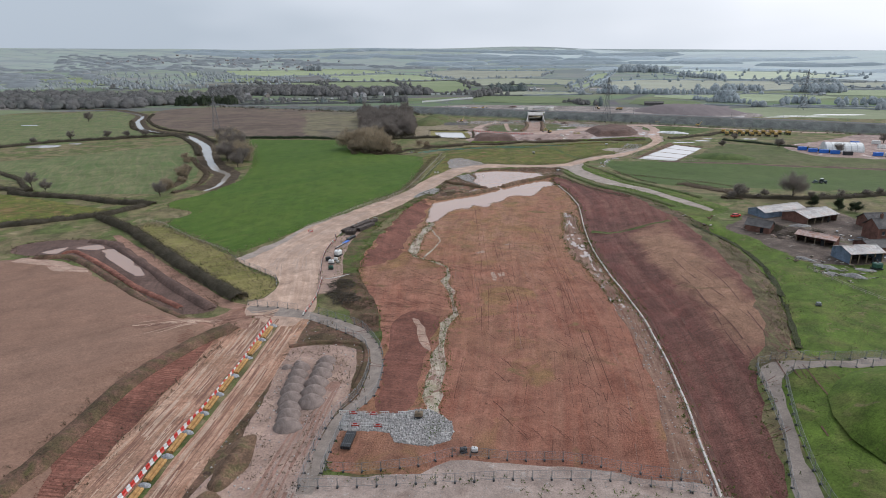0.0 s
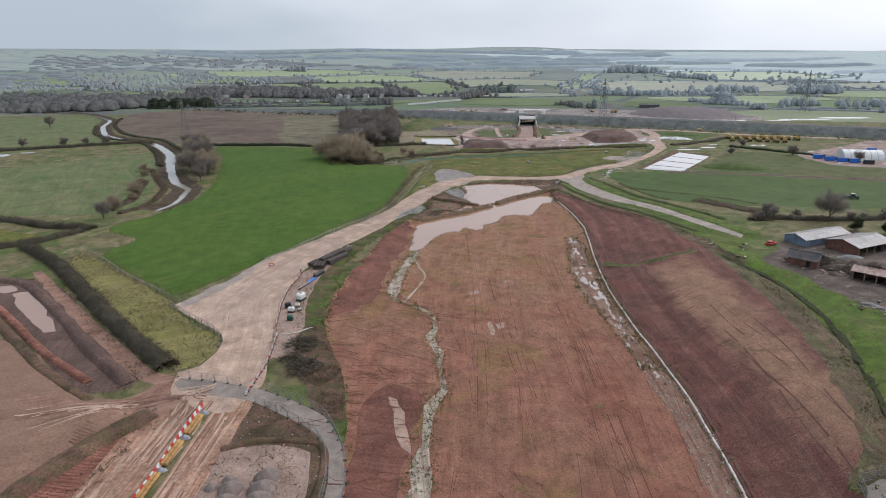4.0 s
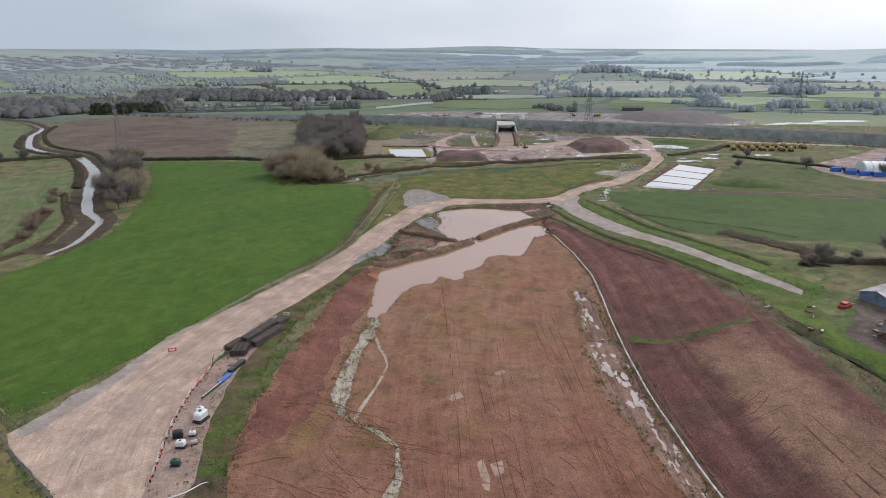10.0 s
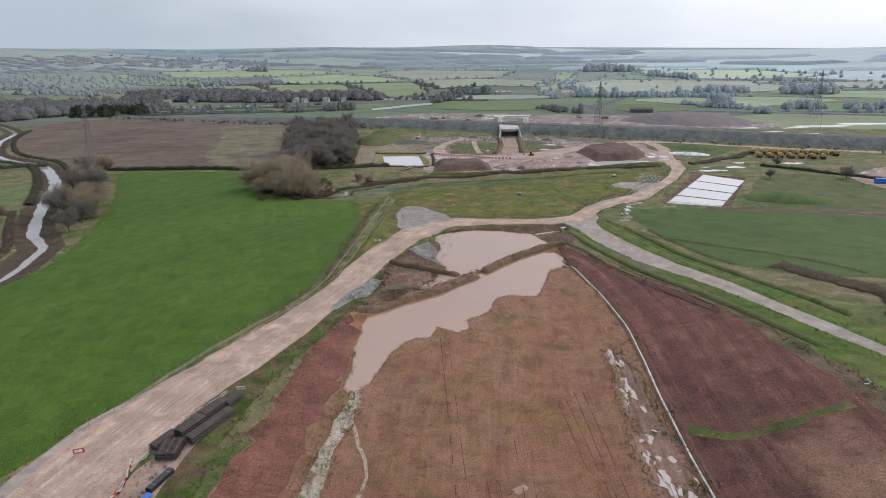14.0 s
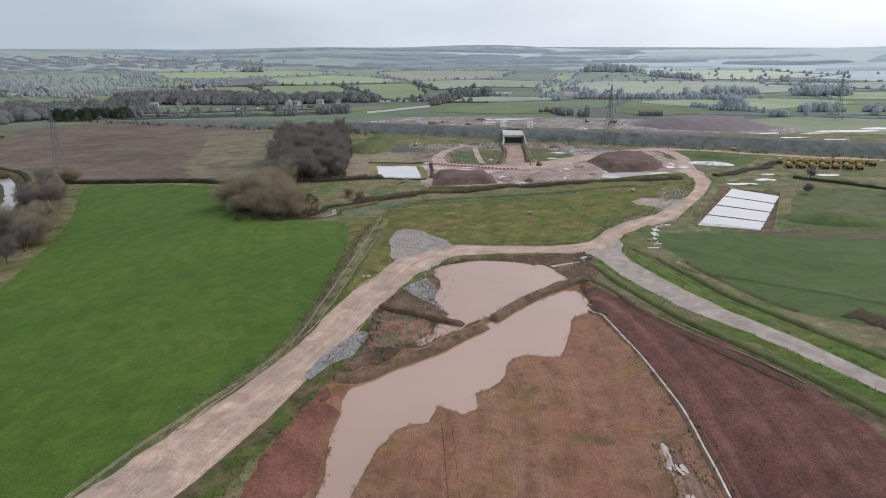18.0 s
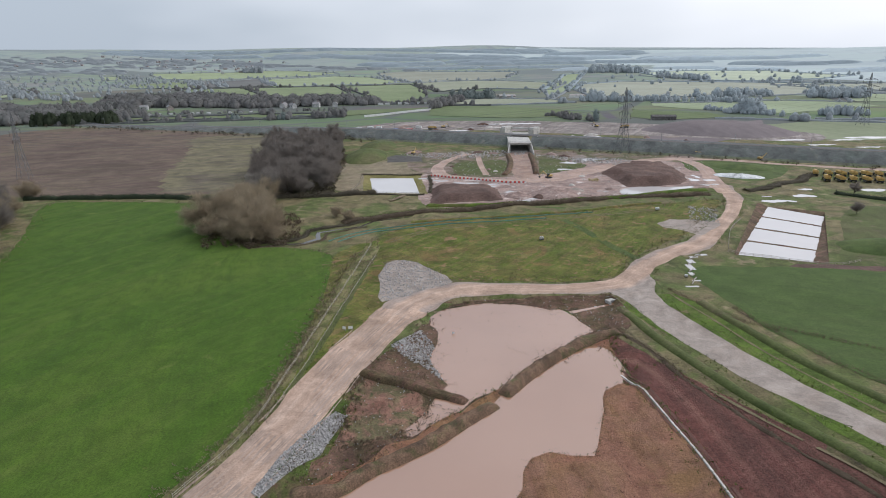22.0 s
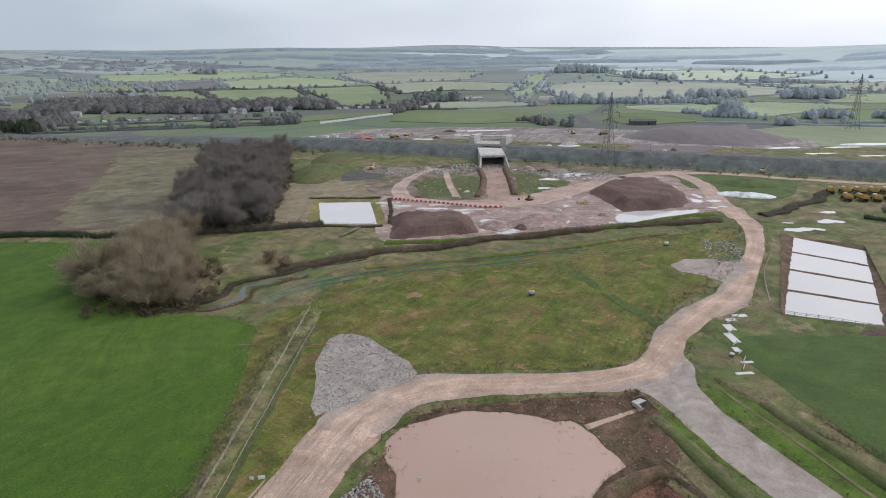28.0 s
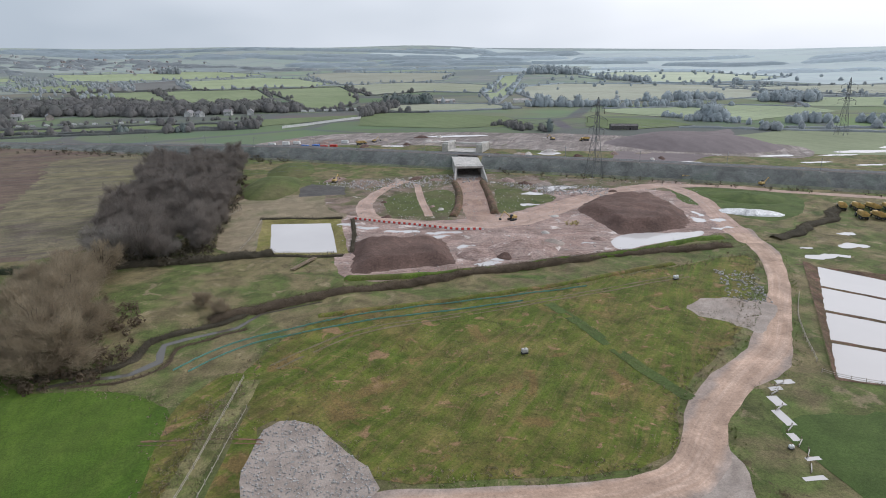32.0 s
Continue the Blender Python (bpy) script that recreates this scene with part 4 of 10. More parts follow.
STREAM = [(-84, 466), (-76, 469), (-64, 471), (-59, 477), (-61, 487), (-56, 490), (-43, 496), (-38, 505), (-20, 513), (0, 519), (23, 525), (58, 534), (89, 541), (124, 545), (150, 560)]
OUT["stream"] = ragged(ribbon(STREAM[:9], [1.4, 1.6, 2.2, 1.8, 1.6, 1.2, 0.8]), 0.5, 4)
CREEK = [(-23.5, 271), (-24, 262), (-26, 248), (-27, 232), (-25, 218), (-17, 213), (-12, 207), (-10, 198), (-12, 192), (-9, 182), (-8, 173), (-6, 164), (-9, 156), (-9, 146), (-9, 134), (-9, 118), (-7, 104)]
OUT["creek"] = ragged(ribbon(CREEK, [2.4, 2.6, 3.0, 4.2, 4.0, 1.0, 0.8, 0.9, 2.6, 1.2, 1.5, 2.8, 1.4, 3.2, 5.0, 3.2, 1.6]), 1.2, 2.4)
OUT["gully"] = ragged(ribbon([(-24, 262), (-20, 250), (-17, 240), (-20, 226), (-22, 216)], 0.7), 0.4, 3)
CHANNEL = [(40, 362), (43, 350), (46.5, 325), (48, 299), (45, 258), (44, 230), (45, 203), (48, 167), (48, 138), (47, 119), (45, 100), (44, 88)]
OUT["wet_strip"] = ragged(ribbon([(41, 290), (40.5, 271), (39, 250), (39, 230), (40, 214), (42, 195), (44, 175)], [4, 6, 8, 9, 6, 5, 3]), 1.6, 3.5)
wr = np.random.default_rng(15)
WET = []
for k in range(64):
    y = wr.uniform(170, 290)
    x = float(np.interp(y, [176, 205, 240, 290], [43.6, 41.4, 38.8, 40.6])) + wr.normal() * (1.6 if 225 < y < 262 else 0.7)
    WET.append((x, y, wr.uniform(0.25, 0.95) if 215 < y < 262 else wr.uniform(0.15, 0.5), wr.uniform(0.4, 2.4)))
for i, (x, y, a, b) in enumerate(WET):
    t = np.linspace(0, 2 * np.pi, 22, endpoint=False)
    OUT[f"wet_{i}"] = ragged(np.stack([x + a * np.cos(t), y + b * np.sin(t)], 1), 0.6, 1.3)
OUT["loop"] = ragged(ribbon([(14, 700), (-2, 672), (-10, 640), (-6, 612), (11, 603), (28, 593), (50, 593)], [6, 6, 7, 9, 9, 8, 10]), 0.6, 8)
OUT["branch"] = ragged(ribbon([(20, 690), (20, 650), (22, 612)], 4), 0.5, 8)
OUT["site_road"] = ragged(ribbon([(40, 596), (64, 601), (92, 625), (134, 655), (164, 662), (166, 625), (156, 585), (152, 566)], [16, 18, 16, 12, 12, 9, 9, 11]), 0.8, 8)
OUT["east_road"] = ragged(ribbon([(160, 668), (199, 653), (224, 636), (262, 618), (330, 590)], 7), 0.6, 8)
OUT["stone_ramp"] = ragged(ribbon([(-37, 316), (-31, 330), (-26, 343)], [2, 6, 3]), 0.7, 4)
OUT["grey_spur"] = ragged(curve([(92, 490), (96, 496), (102, 499), (114, 496), (120, 490), (113, 481), (104, 473), (101, 479)], True, 2), 1.2, 4)
OUT["green_spur"] = ragged(ribbon([(47, 253), (54, 250), (64, 250.5), (80, 254)], [3.5, 2.2, 1.8, 3]), 0.8, 3)
OUT["green_band"] = ragged(ribbon([(-24, 352), (-30, 331), (-36, 312), (-43, 290), (-50, 268), (-52, 245), (-50, 222), (-47, 200), (-43, 186)], [5, 6, 8, 8, 9, 10, 9, 8, 6]), 1.6, 4)
OUT["fence_verge"] = ragged(ribbon([(-33, 463), (-35.5, 440), (-37, 424), (-39.5, 390), (-42, 362), (-45, 335), (-53, 313), (-60, 298)], [6, 6.5, 6, 5, 4, 4, 3, 2]), 1.2, 4)
OUT["fence_ditch"] = ragged(ribbon([(-31, 452), (-33, 428), (-35.5, 395), (-38, 366), (-41, 342)], [2.0, 2.2, 2.0, 1.6, 1.0]), 0.7, 4)
OUT["shoulder"] = ragged(ribbon([(-52, 262), (-57, 240), (-57, 215), (-53, 195), (-48, 178)], [3, 7, 9, 10, 9]), 0.8, 5)
OUT["fringe"] = ragged(ribbon([(70, 326), (77, 306), (82, 283), (87.5, 255), (89.5, 228), (89.5, 203), (86.5, 178), (80.5, 154), (74, 138), (66, 128)], [3, 4, 6, 7, 8, 9, 9, 8, 6, 4]), 1.8, 5)
OUT["margin"] = ragged(ribbon([(41, 195), (43.5, 178), (45, 160), (45, 138), (44, 118), (42, 98), (41, 90)], [2, 5, 6, 6, 6, 7, 8]), 1.6, 5)
OUT["band_low"] = ragged(ribbon([(-45, 196), (-44, 190), (-43, 184), (-38, 172), (-33, 160), (-30, 150)], [5, 10, 11, 10, 8, 5]), 1.2, 5)
OUT["hedge_track"] = ragged(ribbon([(-158, 238), (-129, 211), (-99, 184), (-82, 169), (-70, 163)], [3, 4, 4, 4, 5]), 0.6, 5)
OUT["road_margin"] = ragged(ribbon([(-91, 210), (-87, 219), (-82.5, 234), (-78.5, 251), (-73.5, 264), (-67, 278), (-59, 296), (-52, 310)], [3.5, 4.5, 2.5, 1.5, 1, 0.8, 0.6, 0.5]), 1.2, 5)
OUT["grass_strip"] = ragged(ribbon([(-56.6, 152), (-56.2, 120), (-56.6, 95), (-57, 60)], 1.1), 0.3, 4)

CHAIN = [(95, 448.5, 2.2, 0.9), (91, 446, 1.6, 0.8), (88, 441, 1.3, 2.0), (85.5, 434.5, 1.2, 3.0), (83.2, 428, 0.9, 1.2), (82.5, 421, 1.6, 0.6), (79, 415.5, 2.2, 0.6)]
OUT["inlet"] = ragged(ribbon([(50, 404.5), (43, 401.5), (35, 398)], [1.0, 1.2, 2.0]), 0.3, 3)
for i, (x, y, a, b) in enumerate(CHAIN):
    OUT[f"chain_{i}"] = ragged(np.array([(x - a, y - b), (x, y - b), (x + a, y - b), (x + a, y), (x + a, y + b), (x, y + b), (x - a, y + b), (x - a, y)], float), 0.25, 1.5)
POOLS = [(-390, 505, 15, 9), (-372, 522, 7, 3), (-531, 673, 11, 4), (168, 533, 9, 2.5), (231, 556, 8, 3), (196, 560, 4, 1.6), (82, 655, 6, 4), (100, 668, 12, 4), (60, 540, 8, 1.2), (72, 545, 9, 1.0), (8, 588, 9, 2), (26, 584, 8, 2.5), (43, 545, 4, 2), (210, 735, 12, 4), (290, 752, 14, 4), (370, 760, 30, 6), (420, 775, 30, 8), (150, 575, 5, 1.5), (128, 790, 9, 7), (70, 905, 30, 6), (10, 850, 12, 4), (18, 578, 11, 2.2), (33, 563, 4, 1.5), (39, 541, 6, 1.6), (75, 629, 5, 2), (97, 661, 6, 2), (112, 654, 8, 1.6), (-17, 604, 5, 2), (-8, 596, 5, 1.6), (20, 694, 5, 1.2), (146, 590, 3, 5), (151, 600, 2, 5), (155, 588, 4, 2), (167, 542.5, 2.5, 1), (187, 544, 6, 3), (300, 722, 12, 2.5), (329, 707, 12, 2.5), (335, 748, 16, 3), (272, 783, 8, 3), (160, 757, 8, 5), (84, 561, 4, 1.5), (48, 556, 3, 1.2)]
for i, (x, y, a, b) in enumerate(POOLS):
    t = np.linspace(0, 2 * np.pi, 24, endpoint=False)
    OUT[f"pool_{i}"] = ragged(np.stack([x + a * np.cos(t), y + b * np.sin(t)], 1), 1.8, 5.0)

RAIL = [(-1500, 1400), (-700, 1047), (-325, 890), (-166, 824), (-74, 786), (8, 748), (66, 722), (133, 692), (200, 660), (263, 628), (500, 500), (900, 290)]
WATER = {"pond_upper": -1.75, "pond_lower": -1.75, "sqpond": -0.9, "inlet": -1.6, "strip_pond": -0.3, "river": -1.0, "stream": -0.9, "lp_a": 0.5, "lp_b": 0.6, "lp_c": 0.6, "puddle_a": -0.9, "puddle_b": -0.9, "puddle_d": -1.1, "puddle_e": -1.15, "puddle_c": -0.6} | {f"lagoon_{i}": -1.2 for i in range(4)} | {f"chain_{i}": -0.35 for i in range(len(CHAIN))} | {f"pool_{i}": -0.2 for i in range(len(POOLS))}


def height(x, y):
    x, y = np.atleast_1d(np.asarray(x, float)), np.atleast_1d(np.asarray(y, float))
    z = 5.0 * ss(48, 82, x) * (1 - ss(290, 390, y)) * (1 - 0.4 * ss(180, 400, x))
    z = z + 0.22 * np.sin(x * 0.11 + 1.3) * np.sin(y * 0.093) + 0.12 * np.sin(x * 0.31 + y * 0.27)
    d = far_from(OUT["main_earth"], x, y, True, 8)
    z = z - np.where(inside(OUT["main_earth"], x, y), 1.5 * ss(100, 290, y) * ss(0, 8, d), 0)
    d = far_from(OUT["basin"], x, y, True, 6)
    z = z - np.where(inside(OUT["basin"], x, y), 1.3 * ss(0, 6, d), 0)
    d = far_from(OUT["left_earth"], x, y, True, 6)
    z = z + np.where(inside(OUT["left_earth"], x, y), 1.6 * ss(0, 5, d), 0)
    # ditch below the farm, stream cut
    d = far_from(curve([(88, 250), (94, 232), (96.5, 215), (96, 203), (94, 190), (92, 179), (87, 161), (82, 146), (79.5, 138)]), x, y, False, 4)
    z = z - 1.2 * (1 - ss(0.3, 3, d))
    d = far_from(curve(STREAM), x, y, False, 6)
    z = z - 1.1 * (1 - ss(0.8, 5, d))
    # hills on the skyline
    r, az = np.hypot(x, y), np.arctan2(x, y)
    crest = 128 - 52 * ss(-0.2, 0.4, az) + 9 * np.sin(az * 9 + 1) + 5 * np.sin(az * 23)
    z = z + ss(2300, 4600, r) * crest * (0.95 + 0.05 * np.sin(r * 0.006 + az * 7)) + 9 * ss(1200, 2500, r) * np.sin(x * 0.0031) * np.sin(y * 0.0027 + 1)
    for k, level in WATER.items():
        p = OUT[k]
        wide = 6.0 if k.startswith(("pond", "river")) else 1.2 if k.startswith("wet") else 3.0
        d = far_from(p, x, y, True, wide)
        i = inside(p, x, y)
        z = np.where(i, level - 0.02 - 0.5 * ss(0, 3, d), np.where(d < wide, level + (z - level) * ss(0, wide, d), z))
    return z


for i, (x, y, a, b) in enumerate(WET):
    WATER[f"wet_{i}"] = float(height(x, y)[0]) - 0.15


# ---- ground: one sheet, with the crops, earthworks and roads laid on it ----
REGIONS = [
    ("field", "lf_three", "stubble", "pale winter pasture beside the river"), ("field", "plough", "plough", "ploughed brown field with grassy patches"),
    ("field", "lf_one", "stubble", "green field with tractor lines"), ("field", "lf_two", "meadow", "small green field behind a hedge"),
    ("riverbank", "river_bank", "bramble", "brown scrubby bank of the river"), ("field", "green_field", "green", "bright green crop field"),
    ("grass_strip", "left_strip", "olive", "dry rough grass beside the hedge"), ("field", "right_field", "green_low", "green field below the farm"), ("grass_hummocks", "hum_grass", "hum", "rough dark green grass beside the lagoons"), ("field_bar", "field_bar", "spoil", "brown bare strip along the field edge"),
    ("road_verge", "road_verge", "meadow", "patchy green verge between field fence and road"), ("field_edge", "plough_edge", "plough_rough", "rough olive grass on the edge of the ploughed field"), ("meadow", "meadow", "meadow", "patchy green meadow inside the bend"), ("grass_slope", "grass_r", "verge", "green grass slope above the ditch"),
    ("dry_grass", "fence_verge", "dry_mix", "pale dry grass strip along the field fence"), ("grass_line", "fence_ditch", "hum", "dark green grass in a shallow ditch"), ("dry_grass", "dry", "dry", "pale dry grass beside the square pond"), ("farm_yard", "farm_yard", "yard", "dark muddy farm yard"),
    ("site_ground", "yard", "site", "pinkish rutted site ground"), ("site_ground", "yard_n", "site_n", "pale rutted ground beyond the railway"),
    ("site_ground", "yard_top", "sitemix", "weedy rough ground between the site tracks"), ("lagoon_bank", "lag_bank", "bankmix", "brown earth round the settling lagoons"), ("pond_bank", "sq_bank", "olive", "rough grassy rim of the square pond"),
    ("grass_island", "isl_a", "hum", "grass island between the site tracks"), ("grass_island", "isl_b", "hum", "grass island between the site tracks"),
    ("grass_island", "isl_c", "hum", "grass patch beside the ramp"), ("grass_island", "isl_d", "dark_grass", "dark green grass inside the road fork"),
    ("slate_pad", "slate_pad", "dark_pad", "dark grey stone pad"), ("cut_bank", "bank", "bank", "red-brown cut bank"),
    ("spoil_margin", "lf_bank", "spoil", "dark brown soil bund"), ("stripped_field", "left_earth", "left", "bare smooth pinkish-brown earth"), ("bare_ground", "pit_side", "bankmix", "brown weedy earth beside the stockpile yard"), ("grass_mound_side", "mound_grass", "verge", "green grass beside the fenced path"),
    ("pit_floor", "pit", "pit", "grey-pink floor of the stockpile yard"), ("basin_bank", "basin", "bankmix", "weedy brown earth round the ponds"), ("yard_ground", "tank_yard", "site", "pale bare ground of an industrial yard"),
    ("excavation", "main_earth", "earth", "wide red earth excavation with wheel ruts"), ("red_slope", "red_slope", "bank_plain", "dark red-brown scraped slope"), ("red_patch", "red_patch", "bank_plain", "dark red scraped patch beside the rivulet"), ("dark_slope", "slope", "slope", "dark brown graded earth slope"),
    ("weedy_fringe", "fringe", "fringe_mix", "weedy fringe along the top of the slope"), ("trampled_margin", "margin", "margin", "pale trampled earth beside the channel"), ("wet_strip", "wet_strip", "margin", "wet rutted silt beside the channel"),
    ("grass_band", "green_band", "bankgreen", "green grass bank beside the haul road"), ("road_shoulder", "shoulder", "pit", "bare earth storage strip beside the road"),
    ("grass_line", "green_spur", "bankgreen", "strip of bright grass across the slope"), ("bare_ground", "band_low", "bankmix", "brown weedy earth beside the haul road"), ("mud_bank", "pool_mud", "mud", "wet red mud beside the small pool"),
    ("silt_patch", "lp_d", "sand", "pale dried silt on the stripped field"), ("silt_bed", "creek", "silt", "pale silt bed of the rivulet"), ("silt_bed", "gully", "silt", "pale silt rivulet"),
    ("track", "track_one", "track", "pale rutted site track"), ("track", "track_two", "track", "tan rutted site track"), ("grass_line", "grass_strip", "rough", "thin grass strip between the tracks"),
    ("field_track", "hedge_track", "churn", "pinkish track between hedge and bund"), ("churned_earth", "churned", "churn", "churned orange earth where the tracks meet"), ("lane", "lane", "gravel", "grey gravel lane to the farm"), ("haul_road", "haul", "road", "wide pale stone haul road"), ("haul_road", "haul_bend", "road_bend", "pale stone haul road round the bend"),
    ("gravel_margin", "road_margin", "gravel", "grey gravel edge of the haul road"), ("gravel_apron", "apron", "gravel", "grey gravel lay-by beside the haul road"), ("gravel_patch", "stone_ramp", "rubble", "grey broken stone beside the road"), ("gravel_patch", "grey_spur", "gravel", "grey gravel spur off the road"),
    ("site_track", "loop", "road_far", "orange-pink curved site track"), ("site_track", "branch", "road_far", "narrow site track"), ("site_track", "site_road", "road_far", "pale pink site road"), ("site_track", "east_road", "road_far", "pale track beside the railway"),
    ("ramp", "ramp", "pit", "stone ramp to the railway bridge"), ("fence_road", "fence_road", "pink_grit", "grey stone track inside the fences"), ("gate_path", "gate_path", "grit", "grey fenced stone path"),
    ("path", "path_right", "grit", "grey fenced stone path"), ("stone_pad", "stone_pad", "rubble", "pad of broken grey stone"),
]
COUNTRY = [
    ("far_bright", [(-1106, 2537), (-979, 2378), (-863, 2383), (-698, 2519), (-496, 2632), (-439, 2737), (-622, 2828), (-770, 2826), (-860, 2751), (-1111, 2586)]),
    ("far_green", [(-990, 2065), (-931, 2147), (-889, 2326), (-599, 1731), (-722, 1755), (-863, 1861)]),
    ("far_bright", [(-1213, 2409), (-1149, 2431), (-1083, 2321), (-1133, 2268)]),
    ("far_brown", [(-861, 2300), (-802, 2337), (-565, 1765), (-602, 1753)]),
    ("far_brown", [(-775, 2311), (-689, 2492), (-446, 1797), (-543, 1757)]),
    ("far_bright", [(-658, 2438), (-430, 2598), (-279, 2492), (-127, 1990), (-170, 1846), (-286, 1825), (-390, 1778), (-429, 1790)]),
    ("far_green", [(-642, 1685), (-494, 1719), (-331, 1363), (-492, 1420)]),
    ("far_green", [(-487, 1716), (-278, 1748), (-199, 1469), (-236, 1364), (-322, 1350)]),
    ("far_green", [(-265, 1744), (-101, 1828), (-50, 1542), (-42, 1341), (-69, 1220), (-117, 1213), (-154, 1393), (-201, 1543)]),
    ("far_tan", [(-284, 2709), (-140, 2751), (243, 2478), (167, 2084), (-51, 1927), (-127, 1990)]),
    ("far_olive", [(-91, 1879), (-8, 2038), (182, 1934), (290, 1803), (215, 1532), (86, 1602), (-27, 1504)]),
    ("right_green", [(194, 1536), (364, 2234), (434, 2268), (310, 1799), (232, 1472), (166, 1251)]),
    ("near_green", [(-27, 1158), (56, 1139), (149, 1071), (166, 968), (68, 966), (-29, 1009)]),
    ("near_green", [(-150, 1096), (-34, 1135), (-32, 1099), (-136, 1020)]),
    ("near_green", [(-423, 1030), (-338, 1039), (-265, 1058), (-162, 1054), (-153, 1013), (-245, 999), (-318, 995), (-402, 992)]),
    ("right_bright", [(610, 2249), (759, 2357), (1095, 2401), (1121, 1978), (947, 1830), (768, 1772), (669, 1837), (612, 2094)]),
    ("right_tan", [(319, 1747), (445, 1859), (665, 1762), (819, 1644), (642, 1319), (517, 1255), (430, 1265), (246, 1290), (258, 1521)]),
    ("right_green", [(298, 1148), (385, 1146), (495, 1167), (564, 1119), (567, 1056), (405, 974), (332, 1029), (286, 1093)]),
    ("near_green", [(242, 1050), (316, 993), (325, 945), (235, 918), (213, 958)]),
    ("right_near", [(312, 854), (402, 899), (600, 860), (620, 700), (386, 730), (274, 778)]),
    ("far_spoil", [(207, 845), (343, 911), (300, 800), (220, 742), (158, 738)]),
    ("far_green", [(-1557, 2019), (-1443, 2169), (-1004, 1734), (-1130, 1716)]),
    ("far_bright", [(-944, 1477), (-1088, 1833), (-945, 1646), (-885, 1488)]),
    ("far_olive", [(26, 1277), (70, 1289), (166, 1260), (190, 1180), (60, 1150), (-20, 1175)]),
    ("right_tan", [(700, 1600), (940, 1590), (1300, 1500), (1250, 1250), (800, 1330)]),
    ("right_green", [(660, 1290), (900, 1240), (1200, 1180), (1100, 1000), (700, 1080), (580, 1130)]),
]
FIELD_LABEL = {"bright": "bright green wheat field in open country, haze-paled in colour", "brown": "bare brown field in open country", "green": "green pasture in open country", "tan": "buff stubble field in open country", "spoil": "stripped dark brown soil beyond the railway", "olive": "rough olive pasture in open country", "near": "rough grass field beside the railway"}
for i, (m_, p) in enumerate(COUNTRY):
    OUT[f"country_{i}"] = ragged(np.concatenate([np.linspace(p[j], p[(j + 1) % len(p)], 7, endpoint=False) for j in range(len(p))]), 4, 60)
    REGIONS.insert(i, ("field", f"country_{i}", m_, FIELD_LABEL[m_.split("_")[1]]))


ROAD_LINE = [(-56, 140), (-60, 165), (-66, 190), (-73, 215), (-68, 245), (-62, 268), (-52, 298), (-44, 316), (-36, 338), (-32, 355), (-27, 371), (-20, 388), (-15, 401), (-5, 411.5), (10, 414.5), (25, 414.5), (40, 414.5), (56, 419), (68, 433), (84, 449), (104, 466), (122, 491), (138, 516), (149, 545), (153, 575)]
ALONG = {
    "haul": ROAD_LINE, "haul_bend": ROAD_LINE, "track_one": [(-65, 50), (-64, 165)], "track_two": [(-53, 50), (-52, 170)],
    "loop": [(14, 700), (-2, 672), (-10, 640), (-6, 612), (11, 603), (28, 593), (50, 593)], "branch": [(20, 690), (20, 650), (22, 612)],
    "site_road": [(40, 596), (64, 601), (92, 625), (134, 655), (164, 662), (166, 625), (156, 585), (152, 566)], "east_road": [(160, 668), (199, 653), (224, 636), (262, 618), (330, 590)],
}


def line_uv(line, x, y):
    """Metres across and along a line, for wheel wear that follows it."""
    c = curve(line, False, 4)
    s = np.concatenate([[0], np.cumsum(np.linalg.norm(np.diff(c, axis=0), axis=1))])
    best, out = np.full(len(x), 1e9), np.zeros((len(x), 2))
    for i, ((x1, y1), (x2, y2)) in enumerate(zip(c, c[1:])):
        dx, dy = x2 - x1, y2 - y1
        ln = math.hypot(dx, dy) + 1e-9
        t = np.clip(((x - x1) * dx + (y - y1) * dy) / ln**2, 0, 1)
        d = np.hypot(x - x1 - t * dx, y - y1 - t * dy)
        k = d < best
        side = np.sign(dx * (y - y1) - dy * (x - x1))
        best[k] = d[k]
        out[k] = np.stack([d * side, s[i] + t * ln], 1)[k]
    return out


